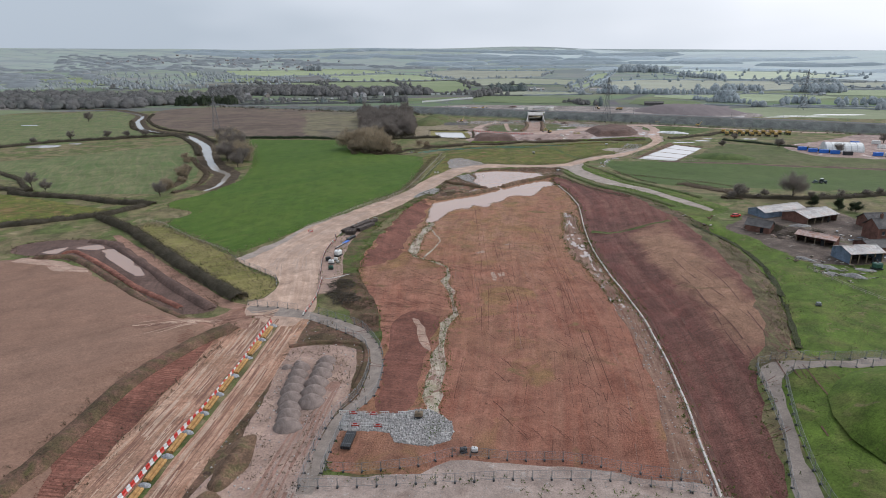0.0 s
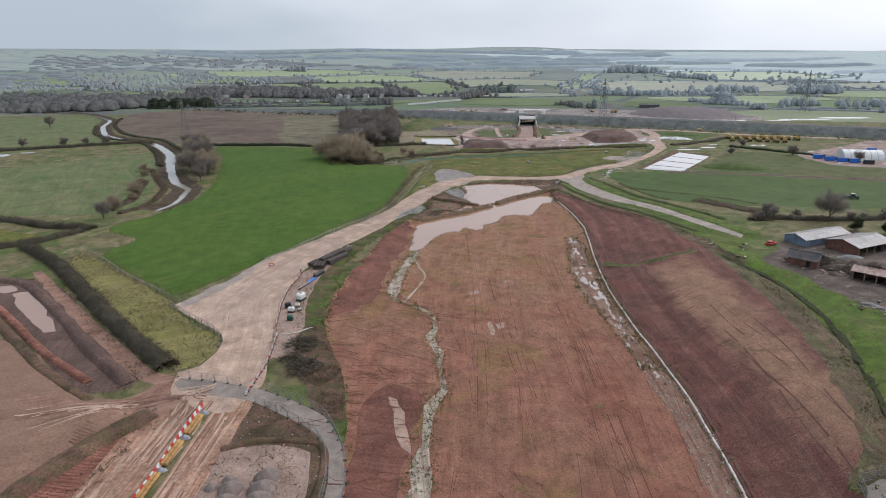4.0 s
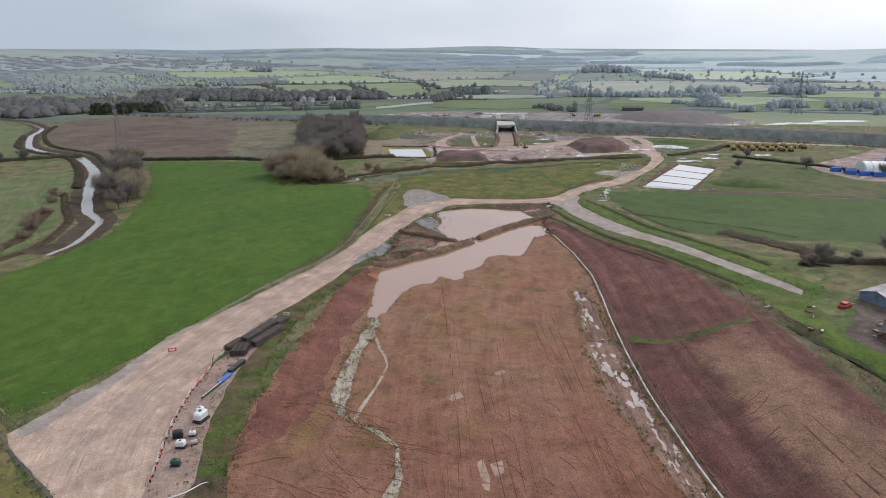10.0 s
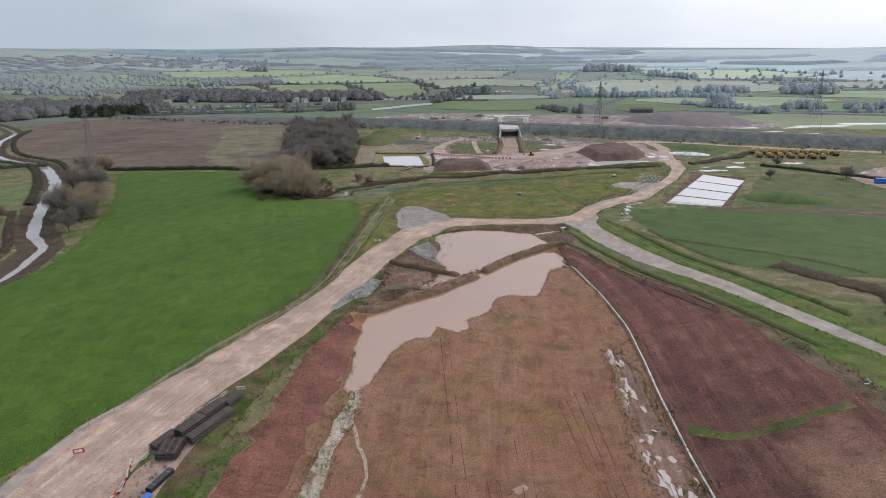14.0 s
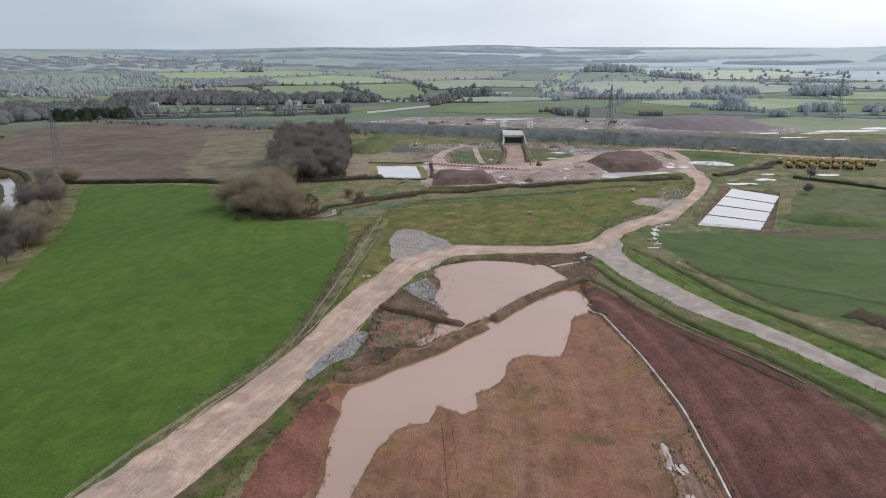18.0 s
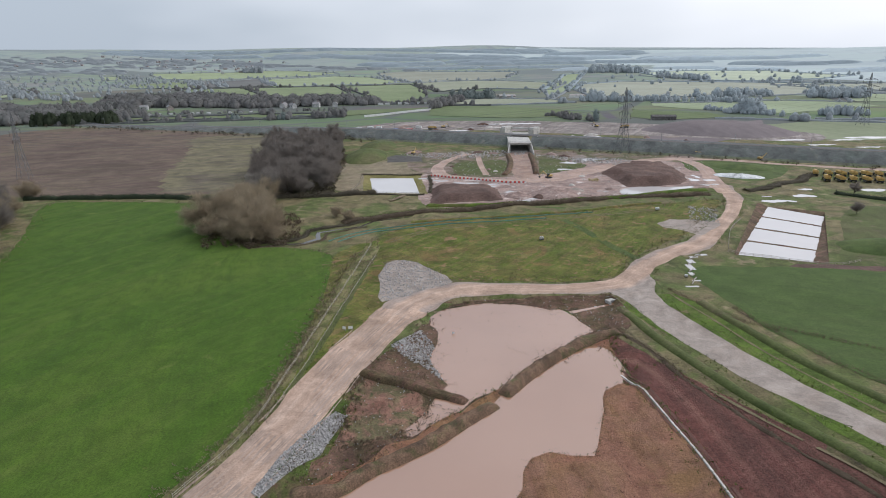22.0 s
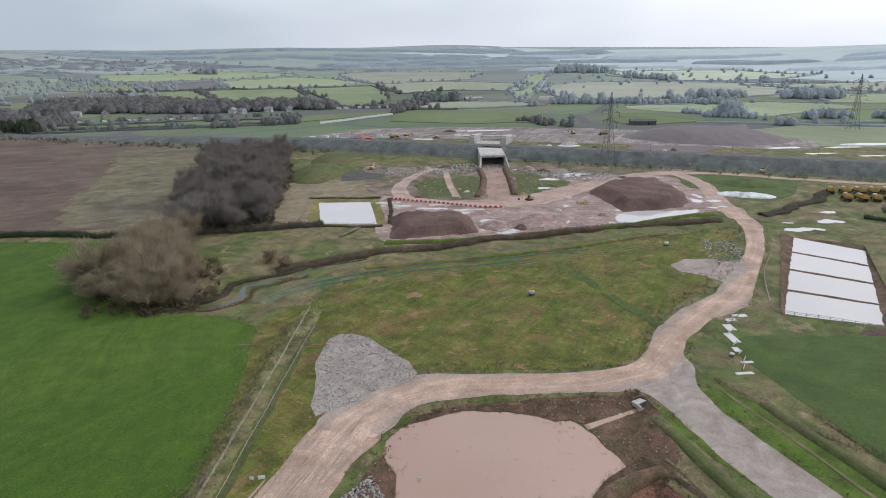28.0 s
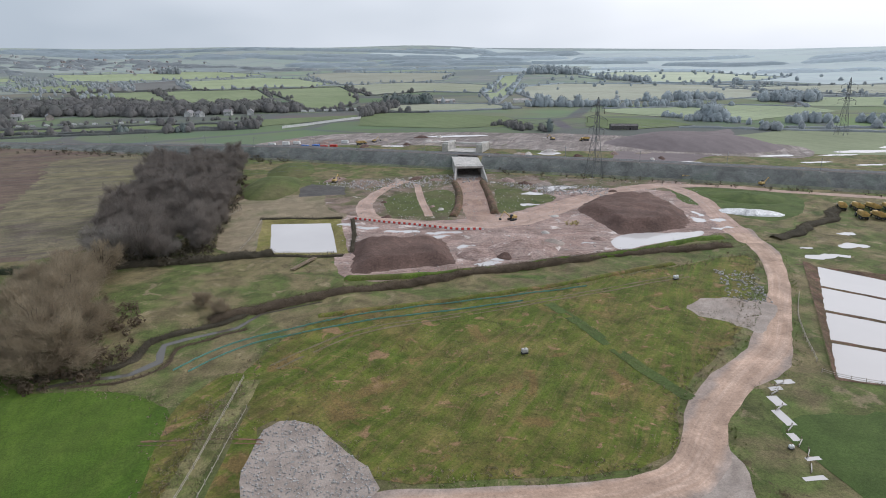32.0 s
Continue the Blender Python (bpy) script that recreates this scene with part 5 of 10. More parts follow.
def build_ground():
    rng = np.random.default_rng(4)
    pts, edges = [], []

    def grid(x0, x1, y0, y1, s, hole=None):
        gx, gy = np.meshgrid(np.arange(x0, x1, s), np.arange(y0, y1, s))
        g = np.stack([gx.ravel(), gy.ravel()], 1) + rng.uniform(-0.3, 0.3, (gx.size, 2)) * s
        if hole:
            k = (g[:, 0] > hole[0]) & (g[:, 0] < hole[1]) & (g[:, 1] > hole[2]) & (g[:, 1] < hole[3])
            g = g[~k]
        pts.extend(g)

    near, mid, big = (-110, 120, 75, 480), (-320, 320, 40, 760), (-900, 900, -100, 1500)
    grid(*near, 4.5)
    grid(*mid, 11, near)
    grid(*big, 38, mid)
    grid(-4900, 4900, -1500, 4950, 130, big)
    keys = list(dict.fromkeys([r[1] for r in REGIONS] + list(WATER)))
    for k in keys:
        p = OUT[k]
        b = len(pts)
        pts.extend(p)
        edges.extend((b + i, b + (i + 1) % len(p)) for i in range(len(p)))
    from mathutils.geometry import delaunay_2d_cdt
    v, _, f, _, _, _ = delaunay_2d_cdt([Vector(p) for p in pts], edges, [], 0, 0.01)
    v, f = np.array([tuple(p) for p in v]), np.array([tuple(t) for t in f])
    z = height(v[:, 0], v[:, 1])
    c = v[f].mean(1)
    area = np.abs(np.cross(v[f[:, 1]] - v[f[:, 0]], v[f[:, 2]] - v[f[:, 0]]))
    f, c = f[area > 1e-6], c[area > 1e-6]
    who = np.full(len(f), -1)
    for i, (_, k, _, _) in enumerate(REGIONS):
        who[inside(OUT[k], c[:, 0], c[:, 1])] = i
    for k in WATER:
        who[inside(OUT[k], c[:, 0], c[:, 1])] = -2
    flip = np.cross(v[f[:, 1]] - v[f[:, 0]], v[f[:, 2]] - v[f[:, 0]]) < 0
    f[flip] = f[flip][:, ::-1]
    xyz = np.column_stack([v, z])
    me = mesh_np("ground", xyz, f, True)
    me.materials.append(M["rough"])
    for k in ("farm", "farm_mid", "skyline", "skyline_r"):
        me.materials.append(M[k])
    # haze-greyed materials by distance ring, stepping up sooner on the right
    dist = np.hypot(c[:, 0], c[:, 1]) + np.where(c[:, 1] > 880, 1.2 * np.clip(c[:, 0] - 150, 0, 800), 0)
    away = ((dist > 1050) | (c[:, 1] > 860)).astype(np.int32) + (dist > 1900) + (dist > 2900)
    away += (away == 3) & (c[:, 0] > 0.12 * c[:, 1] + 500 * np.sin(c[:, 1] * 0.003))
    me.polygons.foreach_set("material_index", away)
    tagged(obj("ground", me, None), "rough winter grassland running out to haze-coloured hills", "ground", kind="structure")
    for i, (name, k, m_, label) in enumerate(REGIONS):
        t = f[who == i]
        if not len(t):
            continue
        u, inv = np.unique(t, return_inverse=True)
        sub = xyz[u] + (0, 0, 0.05 if c[who == i][:, 1].mean() < 900 else 0.4)
        me = mesh_np(name, sub, inv.reshape(-1, 3), True)
        if m_ in ("road", "road_bend", "road_far", "track", "earth", "slope", "margin", "fringe_mix"):
            w = line_uv(np.asarray(ALONG.get(k, CHANNEL), float), sub[:, 0], sub[:, 1])
            me.uv_layers.new(name="along").data.foreach_set("uv", w[inv.ravel()].astype(np.float32).ravel())
        tagged(obj(name, me, m_), label, name.replace("_", " "), kind="structure")
    for k, level in WATER.items():
        t = f[inside(OUT[k], c[:, 0], c[:, 1])]
        u, inv = np.unique(t, return_inverse=True)
        sub = np.column_stack([v[u], np.full(len(u), level + 0.04)])
        kind, m_, label = ("settling_lagoon", "lagoon", "pale still water of a settling lagoon") if k.startswith("lagoon") else ("river", "river", "grey winding river") if k == "river" else ("stream", "brook", "narrow dark stream") if k == "stream" else ("silt_patch", "sand", "pale dried silt patch on the earth") if k.startswith("puddle") else ("puddle", "pond", "pinkish muddy puddle in the earth") if k.startswith("lp") else ("puddle", "milky", "milky puddle in the wet silt") if k.startswith("wet") else ("puddle", "lagoon", "pale shallow puddle in the earth") if k.startswith(("strip", "chain", "pool")) else ("pond", "lagoon", "square pale pond behind a fence") if k == "sqpond" else ("pond", "pond", "brown muddy pond")
        tagged(obj(kind, mesh_np(kind, sub, inv.reshape(-1, 3)), m_), label, kind.split("_")[-1], kind="structure")


    from mathutils.bvhtree import BVHTree
    return BVHTree.FromPolygons([Vector(p) for p in xyz], [tuple(int(i) for i in t) for t in f])


BVH = build_ground()
DOWN = Vector((0, 0, -1))


def ground_z(x, y):
    """Heights of the finished ground."""
    out = []
    for a, b in zip(np.atleast_1d(x), np.atleast_1d(y)):
        hit = BVH.ray_cast(Vector((a, b, 900)), DOWN)[0]
        out.append(hit.z if hit else 0.0)
    return np.array(out)


def z_at(x, y):
    return float(ground_z(x, y)[0]) + 0.05


# ---- banks, heaps ----
def ridge(name, line, width, tall, material, label, category, step=1.2, crest=0.25, lift=0.0, rough=0.25, kind=""):
    """A bank of earth along a line: sloping sides, a worn top."""
    c = curve(line, False, step)
    d = np.gradient(c, axis=0)
    d /= np.linalg.norm(d, axis=1)[:, None]
    nrm = np.stack([-d[:, 1], d[:, 0]], 1)
    prof = np.linspace(-1, 1, 11)
    n = len(c)
    verts = []
    ends = np.minimum(1, np.minimum(np.arange(n), np.arange(n)[::-1]) * step / (width * 0.5) + 0.05)
    for i in range(n):
        g = c[i] + nrm[i] * (prof[:, None] * width / 2)
        z0 = ground_z(g[:, 0], g[:, 1])
        base = min(z0[0], z0[-1])
        for j, s in enumerate(prof):
            up = tall * (1 - ss(crest, 1.0, abs(s))) * math.sqrt(ends[i])
            w = noise.noise(Vector((g[j, 0] * 0.5, g[j, 1] * 0.5, 1.7))) * rough * (1 - abs(s))
            verts.append((g[j, 0], g[j, 1], (base if abs(s) < 1 else base - 0.6) + up + w + lift))
    k = len(prof)
    faces = [(i * k + j, i * k + j + 1, (i + 1) * k + j + 1, (i + 1) * k + j) for i in range(n - 1) for j in range(k - 1)]
    return tagged(obj(name, mesh_np(name, verts, np.array(faces)[:, ::-1], True), material), label, category, kind=kind)


ridge("earth_dike", [(-24, 360), (-15, 357), (-6, 352.5), (2, 348.5)], 4, 1.4, "bankmix", "low brown earth dike between ponds", "dike", step=0.9, crest=0.3, rough=0.75)
ridge("earth_dike", [(-31, 316), (-23, 319), (-18, 324), (-8, 331.5), (2, 341.5), (8.5, 347.5)], 5, 1.6, "dike", "curved brown earth dike between ponds", "dike", step=0.9, crest=0.3, rough=0.75)
ridge("earth_dike", [(10.5, 351), (17, 360), (27, 371), (37, 379), (46, 381)], 5, 1.7, "dike", "curved brown earth dike between ponds", "dike", step=0.9, crest=0.3, rough=0.75)
ridge("drain_channel", CHANNEL, 0.6, 0.3, "pipe_white", "pale narrow drainage channel lining", "channel", step=2.0, crest=0.6, rough=0.05)


def heap(name, x, y, a, b, tall, material, label, category, turn=0.0, seed=0, rough=0.5, flat=0.0, group="", res=22, power=1.0):
    """A heap of loose earth or stone."""
    verts, faces = [], []
    ca, sa = math.cos(radians(turn)), math.sin(radians(turn))
    rings = max(4, res // 3)
    z0 = z_at(x, y)
    for i in range(rings + 1):
        q = i / rings
        for j in range(res):
            t = 2 * math.pi * j / res
            w = 1 + 0.16 * noise.noise(Vector((math.cos(t) * 1.5 + seed * 3.1, math.sin(t) * 1.5, seed)))
            px, py = a * q * w * math.cos(t), b * q * w * math.sin(t)
            up = tall * (1 - max(0, (q - flat) / (1 - flat)) ** (1.0 + power * 0.35))
            h = up + rough * (1 - q * q) * noise.noise(Vector((px * 0.35 + seed, py * 0.35, seed * 1.7)))
            verts.append((px * ca - py * sa, px * sa + py * ca, h if i < rings else -0.5))
    for i in range(rings):
        for j in range(res):
            faces.append((i * res + j, (i + 1) * res + j, (i + 1) * res + (j + 1) % res, i * res + (j + 1) % res))
    ob = obj(name, mesh_np(name, verts, faces, True), material)
    ob.location = (x, y, z0)
    return tagged(ob, label, category, group)




def mound(name, pts, tall, side, material, label, category, step=2.2, rough=0.5):
    """A flat-topped mound with the given outline and battered sides."""
    from mathutils.geometry import delaunay_2d_cdt
    r = np.random.default_rng(len(pts))
    p = ragged(np.concatenate([np.linspace(pts[j], pts[(j + 1) % len(pts)], 8, endpoint=False) for j in range(len(pts))]), 0.8, 5)
    gx, gy = np.meshgrid(np.arange(p[:, 0].min(), p[:, 0].max(), step), np.arange(p[:, 1].min(), p[:, 1].max(), step))
    g = np.stack([gx.ravel(), gy.ravel()], 1) + r.uniform(-0.3, 0.3, (gx.size, 2)) * step
    g = g[inside(p, g[:, 0], g[:, 1])]
    n = len(p)
    v, _, f, _, _, _ = delaunay_2d_cdt([Vector(q) for q in np.concatenate([p, g])], [], [list(range(n))], 1, 0.01)
    v = np.array([tuple(q) for q in v])
    d = far_from(p, v[:, 0], v[:, 1], True, side)
    z = ground_z(v[:, 0], v[:, 1])
    up = tall * ss(0, 1, d / side * 0.5 + 0.0) * 2
    lumps = np.array([noise.noise(Vector((a * 0.12, b * 0.12, 4))) + 0.6 * noise.noise(Vector((a * 0.4, b * 0.4, 9))) for a, b in v])
    zz = z - 0.25 + np.minimum(up, tall) * (0.92 + 0.12 * lumps) + 0.4 * rough * lumps * (d > 0.6)
    f = np.array([tuple(t) for t in f])
    return tagged(obj(name, mesh_np(name, np.column_stack([v, zz]), f, True), material), label, category)


mound("spoil_mound", [(-15, 577), (5, 577), (26, 577), (28, 561), (29, 540), (4, 536), (-13, 532)], 4.0, 7, "spoil", "broad dark brown mound of spoil", "spoil mound")
mound("spoil_mound", [(93, 615), (103, 629), (112, 639), (131, 642), (148, 638), (149, 607), (142, 585), (134, 575), (118, 570), (99, 569)], 5.0, 9, "spoil", "broad dark brown mound of spoil", "spoil mound")
heap("spoil_mound", 56, 555, 16, 13, 4.0, "site", "pinkish heap of rutted earth", "spoil mound", seed=3, rough=1.0)
heap("spoil_mound", 36, 552, 9, 9, 2.6, "site", "pinkish heap of rutted earth", "spoil mound", seed=4, rough=0.9)
heap("grass_mound", -66, 690, 17, 34, 5, "hum", "round green grass mound", "mound", seed=5, flat=0.3)
heap("grass_mound", -62, 745, 16, 34, 4, "hum", "round green grass mound", "mound", seed=6, flat=0.2)
heap("spoil_mound", 255, 815, 70, 45, 9, "far_spoil", "long brown heap of stripped soil", "spoil mound", turn=-25, seed=7, flat=0.4, rough=1.2)
heap("grass_mound", 92, 100, 20, 27, 9, "verge", "steep green grass mound beside the path", "mound", turn=0, seed=8, flat=0.2, rough=0.5)
heap("spoil_mound", 192, 628, 22, 16, 2.5, "dark_grass", "low dark grassy heap", "mound", turn=-20, seed=9)
heap("sheeted_mound", 177, 598, 17, 7, 1.5, "sheeting", "heap covered with pale sheeting", "heap", turn=-25, seed=10, rough=0.9)

heap("grass_mound", 172, 452, 24, 13, 3.0, "dark_grass", "long dark green grass hummock by the lagoons", "mound", turn=-8, seed=31, flat=0.3, rough=0.6)


# ---- vegetation ----
def twigs(rng, centres, spread, count, length, width, up=0.35):
    """Thin slivers round each centre: bare twigs or leaf clumps. Gives vertices and triangles."""
    c = np.repeat(np.asarray(centres, float), count, 0)
    n = len(c)
    d = rng.normal(size=(n, 3)) + (0, 0, up)
    d /= np.linalg.norm(d, axis=1)[:, None]
    o = c + rng.normal(size=(n, 3)) * spread
    s = rng.normal(size=(n, 3))
    s -= (s * d).sum(1)[:, None] * d
    s /= np.linalg.norm(s, axis=1)[:, None]
    ln = length * rng.uniform(0.5, 1.3, (n, 1))
    v = np.stack([o - s * width / 2, o + s * width / 2, o + d * ln], 1).reshape(-1, 3)
    return v, np.arange(3 * n).reshape(-1, 3)


def tree_parts(seed, tall, wide, dense=1.0, low=0.3, skin="twig"):
    """Meshes of a bare tree: trunk with limbs, and the crown of fine twigs, lumpy and open."""
    rng = np.random.default_rng(seed)
    bm = bmesh.new()
    top = Vector((rng.normal() * 0.3, rng.normal() * 0.3, tall * 0.36))
    r0 = tall * 0.024
    add_bar(bm, (0, 0, -0.4), top, r0, 7, r0 * 0.7)
    tips, outs = [], []
    n = 11
    for i in range(n):
        a = 2 * math.pi * (i + rng.uniform(-0.3, 0.3)) / n
        st = top * rng.uniform(low, 1.0)
        out = wide * 0.5 * rng.uniform(0.4, 0.8) * (0.3 if i % 4 == 0 else 1)
        e1 = Vector((math.cos(a) * out, math.sin(a) * out, tall * (rng.uniform(low + 0.1, 0.75) if i % 4 else rng.uniform(0.75, 0.9))))
        add_bar(bm, st, e1, r0 * 0.45, 5, r0 * 0.16)
        for j in range(8):
            b = a + rng.uniform(-1.3, 1.3)
            o2 = wide * 0.26 * rng.uniform(0.3, 1.0)
            p = st.lerp(e1, rng.uniform(0.35, 1.0))
            e2 = p + Vector((math.cos(b) * o2, math.sin(b) * o2, tall * rng.uniform(0.02, 0.2)))
            e2.z = min(e2.z, tall * 0.97)
            add_bar(bm, p, e2, r0 * 0.14, 3, r0 * 0.05)
            for k in (0.2, 0.6, 1.0):
                tips.append(tuple(p.lerp(e2, k)))
                outs.append(tuple((e2 - Vector((0, 0, tall * 0.3))).normalized()))
    trunk = bpy.data.meshes.new("trunk")
    bm.to_mesh(trunk)
    bm.free()
    trunk.materials.append(M["bark"])
    m = int(18 * dense)
    c = np.repeat(np.array(tips), m, 0) + rng.normal(size=(len(tips) * m, 3)) * wide * 0.05
    d = np.repeat(np.array(outs), m, 0) * 0.9 + rng.normal(size=c.shape) * 0.55 + (0, 0, 0.35)
    d /= np.linalg.norm(d, axis=1)[:, None]
    s_ = np.cross(d, rng.normal(size=c.shape))
    s_ /= np.linalg.norm(s_, axis=1)[:, None]
    ln = wide * 0.15 * rng.uniform(0.4, 1.2, (len(c), 1))
    v = np.stack([c - s_ * 0.045, c + s_ * 0.045, c + d * ln], 1).reshape(-1, 3)
    v[:, 2] = np.maximum(v[:, 2], 0.1)
    crown = mesh_np("crown", v, np.arange(len(v)).reshape(-1, 3))
    crown.materials.append(M[skin])
    return trunk, crown


TREES = [tree_parts(s, t, w, d) for s, t, w, d in ((1, 13, 11, 1.0), (2, 10, 9, 1.1), (3, 15, 10, 1.0), (4, 8, 8, 1.2), (5, 12, 13, 1.2))]
WILLOWS = [tree_parts(s, t, w, d, 0.06, "willow") for s, t, w, d in ((11, 10, 14, 1.5), (12, 12, 13, 1.5), (13, 8, 12, 1.5))]


GREYS = [tree_parts(s, t, w, d, 0.05, "grey_twig") for s, t, w, d in ((31, 11, 14, 1.3), (32, 12, 13, 1.3))]
EVERGREENS = [tree_parts(s, t, w, d, 0.06, "ever") for s, t, w, d in ((21, 11, 10, 2.0), (22, 10, 11, 2.0))]


def tree(x, y, k=0, size=1.0, label="bare winter tree with a dense twiggy crown", group="", name="tree", kind=None):
    t = thing(name, x, y, z_at(x, y) - 0.15, (x * 37 + y * 11) % 360, label, "tree", group)
    t.scale = (size, size, size * (0.94 + 0.12 * ((x * 7 + y) % 1)))
    a, b = (kind or TREES)[k % len(kind or TREES)]
    obj("trunk", a, None, t)
    obj("crown", b, None, t)
    return t


rng = np.random.default_rng(11)


def scatter(poly, n, seed, gap=3.0):
    """Places inside an outline, kept apart."""
    r = np.random.default_rng(seed)
    p = np.asarray(poly, float)
    got = []
    tries = 0
    while len(got) < n and tries < n * 60:
        tries += 1
        q = r.uniform(p.min(0), p.max(0))
        if inside(p, q[:1], q[1:])[0] and all((q[0] - g[0]) ** 2 + (q[1] - g[1]) ** 2 > gap * gap for g in got):
            got.append(q)
    return got


for i, (x, y) in enumerate(scatter([(-113, 560), (-88, 555), (-68, 557), (-78, 640), (-88, 705), (-98, 765), (-128, 788), (-152, 785), (-150, 720), (-132, 630)], 165, 3, 4.8)):
    tree(x, y, i, 0.9 + 0.4 * ((i * 7) % 10) / 10, "bare tree in a dense dark wood", "trees of the wood")
for i, (x, y) in enumerate([(-92, 472), (-86, 471), (-82, 476), (-90, 482), (-97, 490), (-88, 500), (-96, 510), (-103, 530), (-117, 530), (-100, 543), (-112, 540), (-102, 500), (-84, 492), (-108, 512), (-100, 522), (-112, 490), (-106, 478), (-94, 496)]):
    tree(x, y, i + 1, 1.08 + 0.16 * ((i * 5) % 4), "large pale-brown bare willow beside the stream", "willows by the stream", kind=WILLOWS)
for i, (x, y, q) in enumerate([(-109, 565, 0.95), (-100, 561, 1.15), (-92, 565, 1.05), (-116, 574, 0.9), (-84, 562, 0.8), (-105, 571, 1.1)]):
    tree(x, y, i, q, "spreading grey bare tree at the front of the wood", "trees of the wood", kind=GREYS)
for i, (x, y) in enumerate([(-50, 505), (-57, 512)]):
    tree(x, y, i, 0.5, "small bare tree on the stream bank", "trees on the stream bank", kind=WILLOWS)
for i, (x, y) in enumerate([(-245, 545), (-234, 528), (-222, 512), (-216, 500), (-206, 488), (-202, 474), (-196, 462), (-188, 452), (-182, 440), (-178, 430), (-174, 418), (-225, 522), (-212, 478), (-196, 442), (-190, 430), (-240, 560), (-172, 405)]):
    tree(x, y, i, 1.05 + 0.08 * (i % 5), "bare tree on the river bank", "trees along the river", kind=WILLOWS if i % 2 else None)
for i, (x, y) in enumerate([(-205, 395), (-200, 380), (-193, 368), (-186, 352), (-190, 340), (-183, 330), (-216, 420), (-225, 436)]):
    tree(x, y, i + 2, 0.5 + 0.06 * (i % 3), "small bare riverside tree", "scrub trees along the river", kind=WILLOWS)
tree(150, 298, 4, 1.15, "broad bare oak in the hedge behind the farm")
for i, (x, y, q) in enumerate([(125, 300, 0.62), (121, 297, 0.42), (129, 302, 0.4), (134, 298, 0.34), (139, 303, 0.36), (158, 296, 0.36), (165, 300, 0.32), (173, 299, 0.36), (181, 302, 0.3), (188, 305, 0.34), (196, 308, 0.36), (206, 310, 0.36), (216, 312, 0.4)]):
    tree(x, y, i, q, "small bare hedgerow tree behind the farm", "trees behind the farm")
for i, (x, y) in enumerate([(160, 276), (165, 272), (152, 282)]):
    tree(x, y, i, 0.5, "dark leafy garden tree beside the farmhouse", "garden trees", kind=EVERGREENS)
tree(-480, 705, 0, 1.1, "lone bare oak standing in a field")
for i, (x, y) in enumerate([(-360, 552), (-345, 560), (-388, 540), (-410, 520), (-330, 566), (-178, 312), (-252, 322), (-268, 332)]):
    tree(x, y, i, 0.75, "bare hedgerow tree between fields", "hedgerow trees")
for i, (x, y) in enumerate([(262, 470), (214, 545), (322, 520), (190, 505), (232, 500), (300, 640), (345, 620), (385, 600)]):
    tree(x, y, i, 0.7, "bare tree beside the industrial yard", "trees by the yard")


def hedge(name, line, width, tall, material, label, seed=0, per=34, length=0.9, kind="stuff"):
    """A hedge: a lumpy dark core thick with twigs."""
    r = np.random.default_rng(seed + 50)
    c = curve(line, False, 1.4)
    d = np.gradient(c, axis=0)
    d /= np.linalg.norm(d, axis=1)[:, None]
    nrm = np.stack([-d[:, 1], d[:, 0]], 1)
    z = ground_z(c[:, 0], c[:, 1])
    prof = np.linspace(0, math.pi, 8)
    v = []
    for i in range(len(c)):
        h = tall * (0.72 + 0.32 * noise.noise(Vector((c[i, 0] * 0.16, c[i, 1] * 0.16, seed))))
        w = width * (0.42 + 0.16 * noise.noise(Vector((c[i, 0] * 0.3, c[i, 1] * 0.3, seed + 5))))
        for a in prof:
            k = 1 + 0.25 * noise.noise(Vector((c[i, 0], c[i, 1], a * 2)))
            q = c[i] + nrm[i] * math.cos(a) * w * k
            v.append((q[0], q[1], z[i] - 0.3 + math.sin(a) ** 0.7 * h * 0.85 * k))
    k = len(prof)
    f = [(i * k + j, i * k + j + 1, (i + 1) * k + j + 1, (i + 1) * k + j) for i in range(len(c) - 1) for j in range(k - 1)]
    tri = [(a, b, e) for a, b, e, g in f] + [(a, e, g) for a, b, e, g in f]
    cent = np.array(v)[:, :3]
    tv, tf = twigs(r, cent, 0.35, max(1, int(per / 5)), length * 1.1, 0.10, 0.6)
    return tagged(obj(name, mesh_np(name, np.concatenate([np.array(v), tv]), np.concatenate([np.array(tri), tf + len(v)])), material), label, "hedge", kind=kind)


hedge("hedge", [(-185, 268), (-155, 245), (-130, 221), (-98, 190), (-75, 170)], 6, 4.0, "hedge", "thick dark bare hedge beside the site", 1, 60, 1.2)
hedge("hedge", [(-270, 318), (-251, 312), (-224, 308), (-196, 298), (-172, 294)], 6, 3.6, "hedge", "dark scrubby hedge between fields", 2, 50, 1.2)
hedge("hedge", [(-300, 240), (-221, 251), (-202, 260), (-185, 273), (-175, 290)], 6, 3.4, "hedge", "dark scrubby hedge between fields", 3, 50, 1.2)
hedge("hedge", [(-480, 455), (-421, 500), (-395, 531), (-344, 556), (-296, 584)], 7, 4.0, "hedge", "dark hedge beyond the river meadow", 4, 40, 1.4)
hedge("hedge", [(-240, 556), (-215, 557), (-197, 558), (-160, 556), (-135, 552), (-112, 548)], 5, 3.6, "ever", "dark green hedge at the end of the crop field", 5, 60, 1.0)
hedge("hedge", [(-300, 335), (-262, 322)], 6, 3.2, "hedge", "dark hedge between small fields", 6, 50)
hedge("hedge", [(-360, 400), (-300, 360), (-285, 345), (-262, 322)], 4, 2.6, "hedge", "thin dark hedge between small fields", 16, 40)
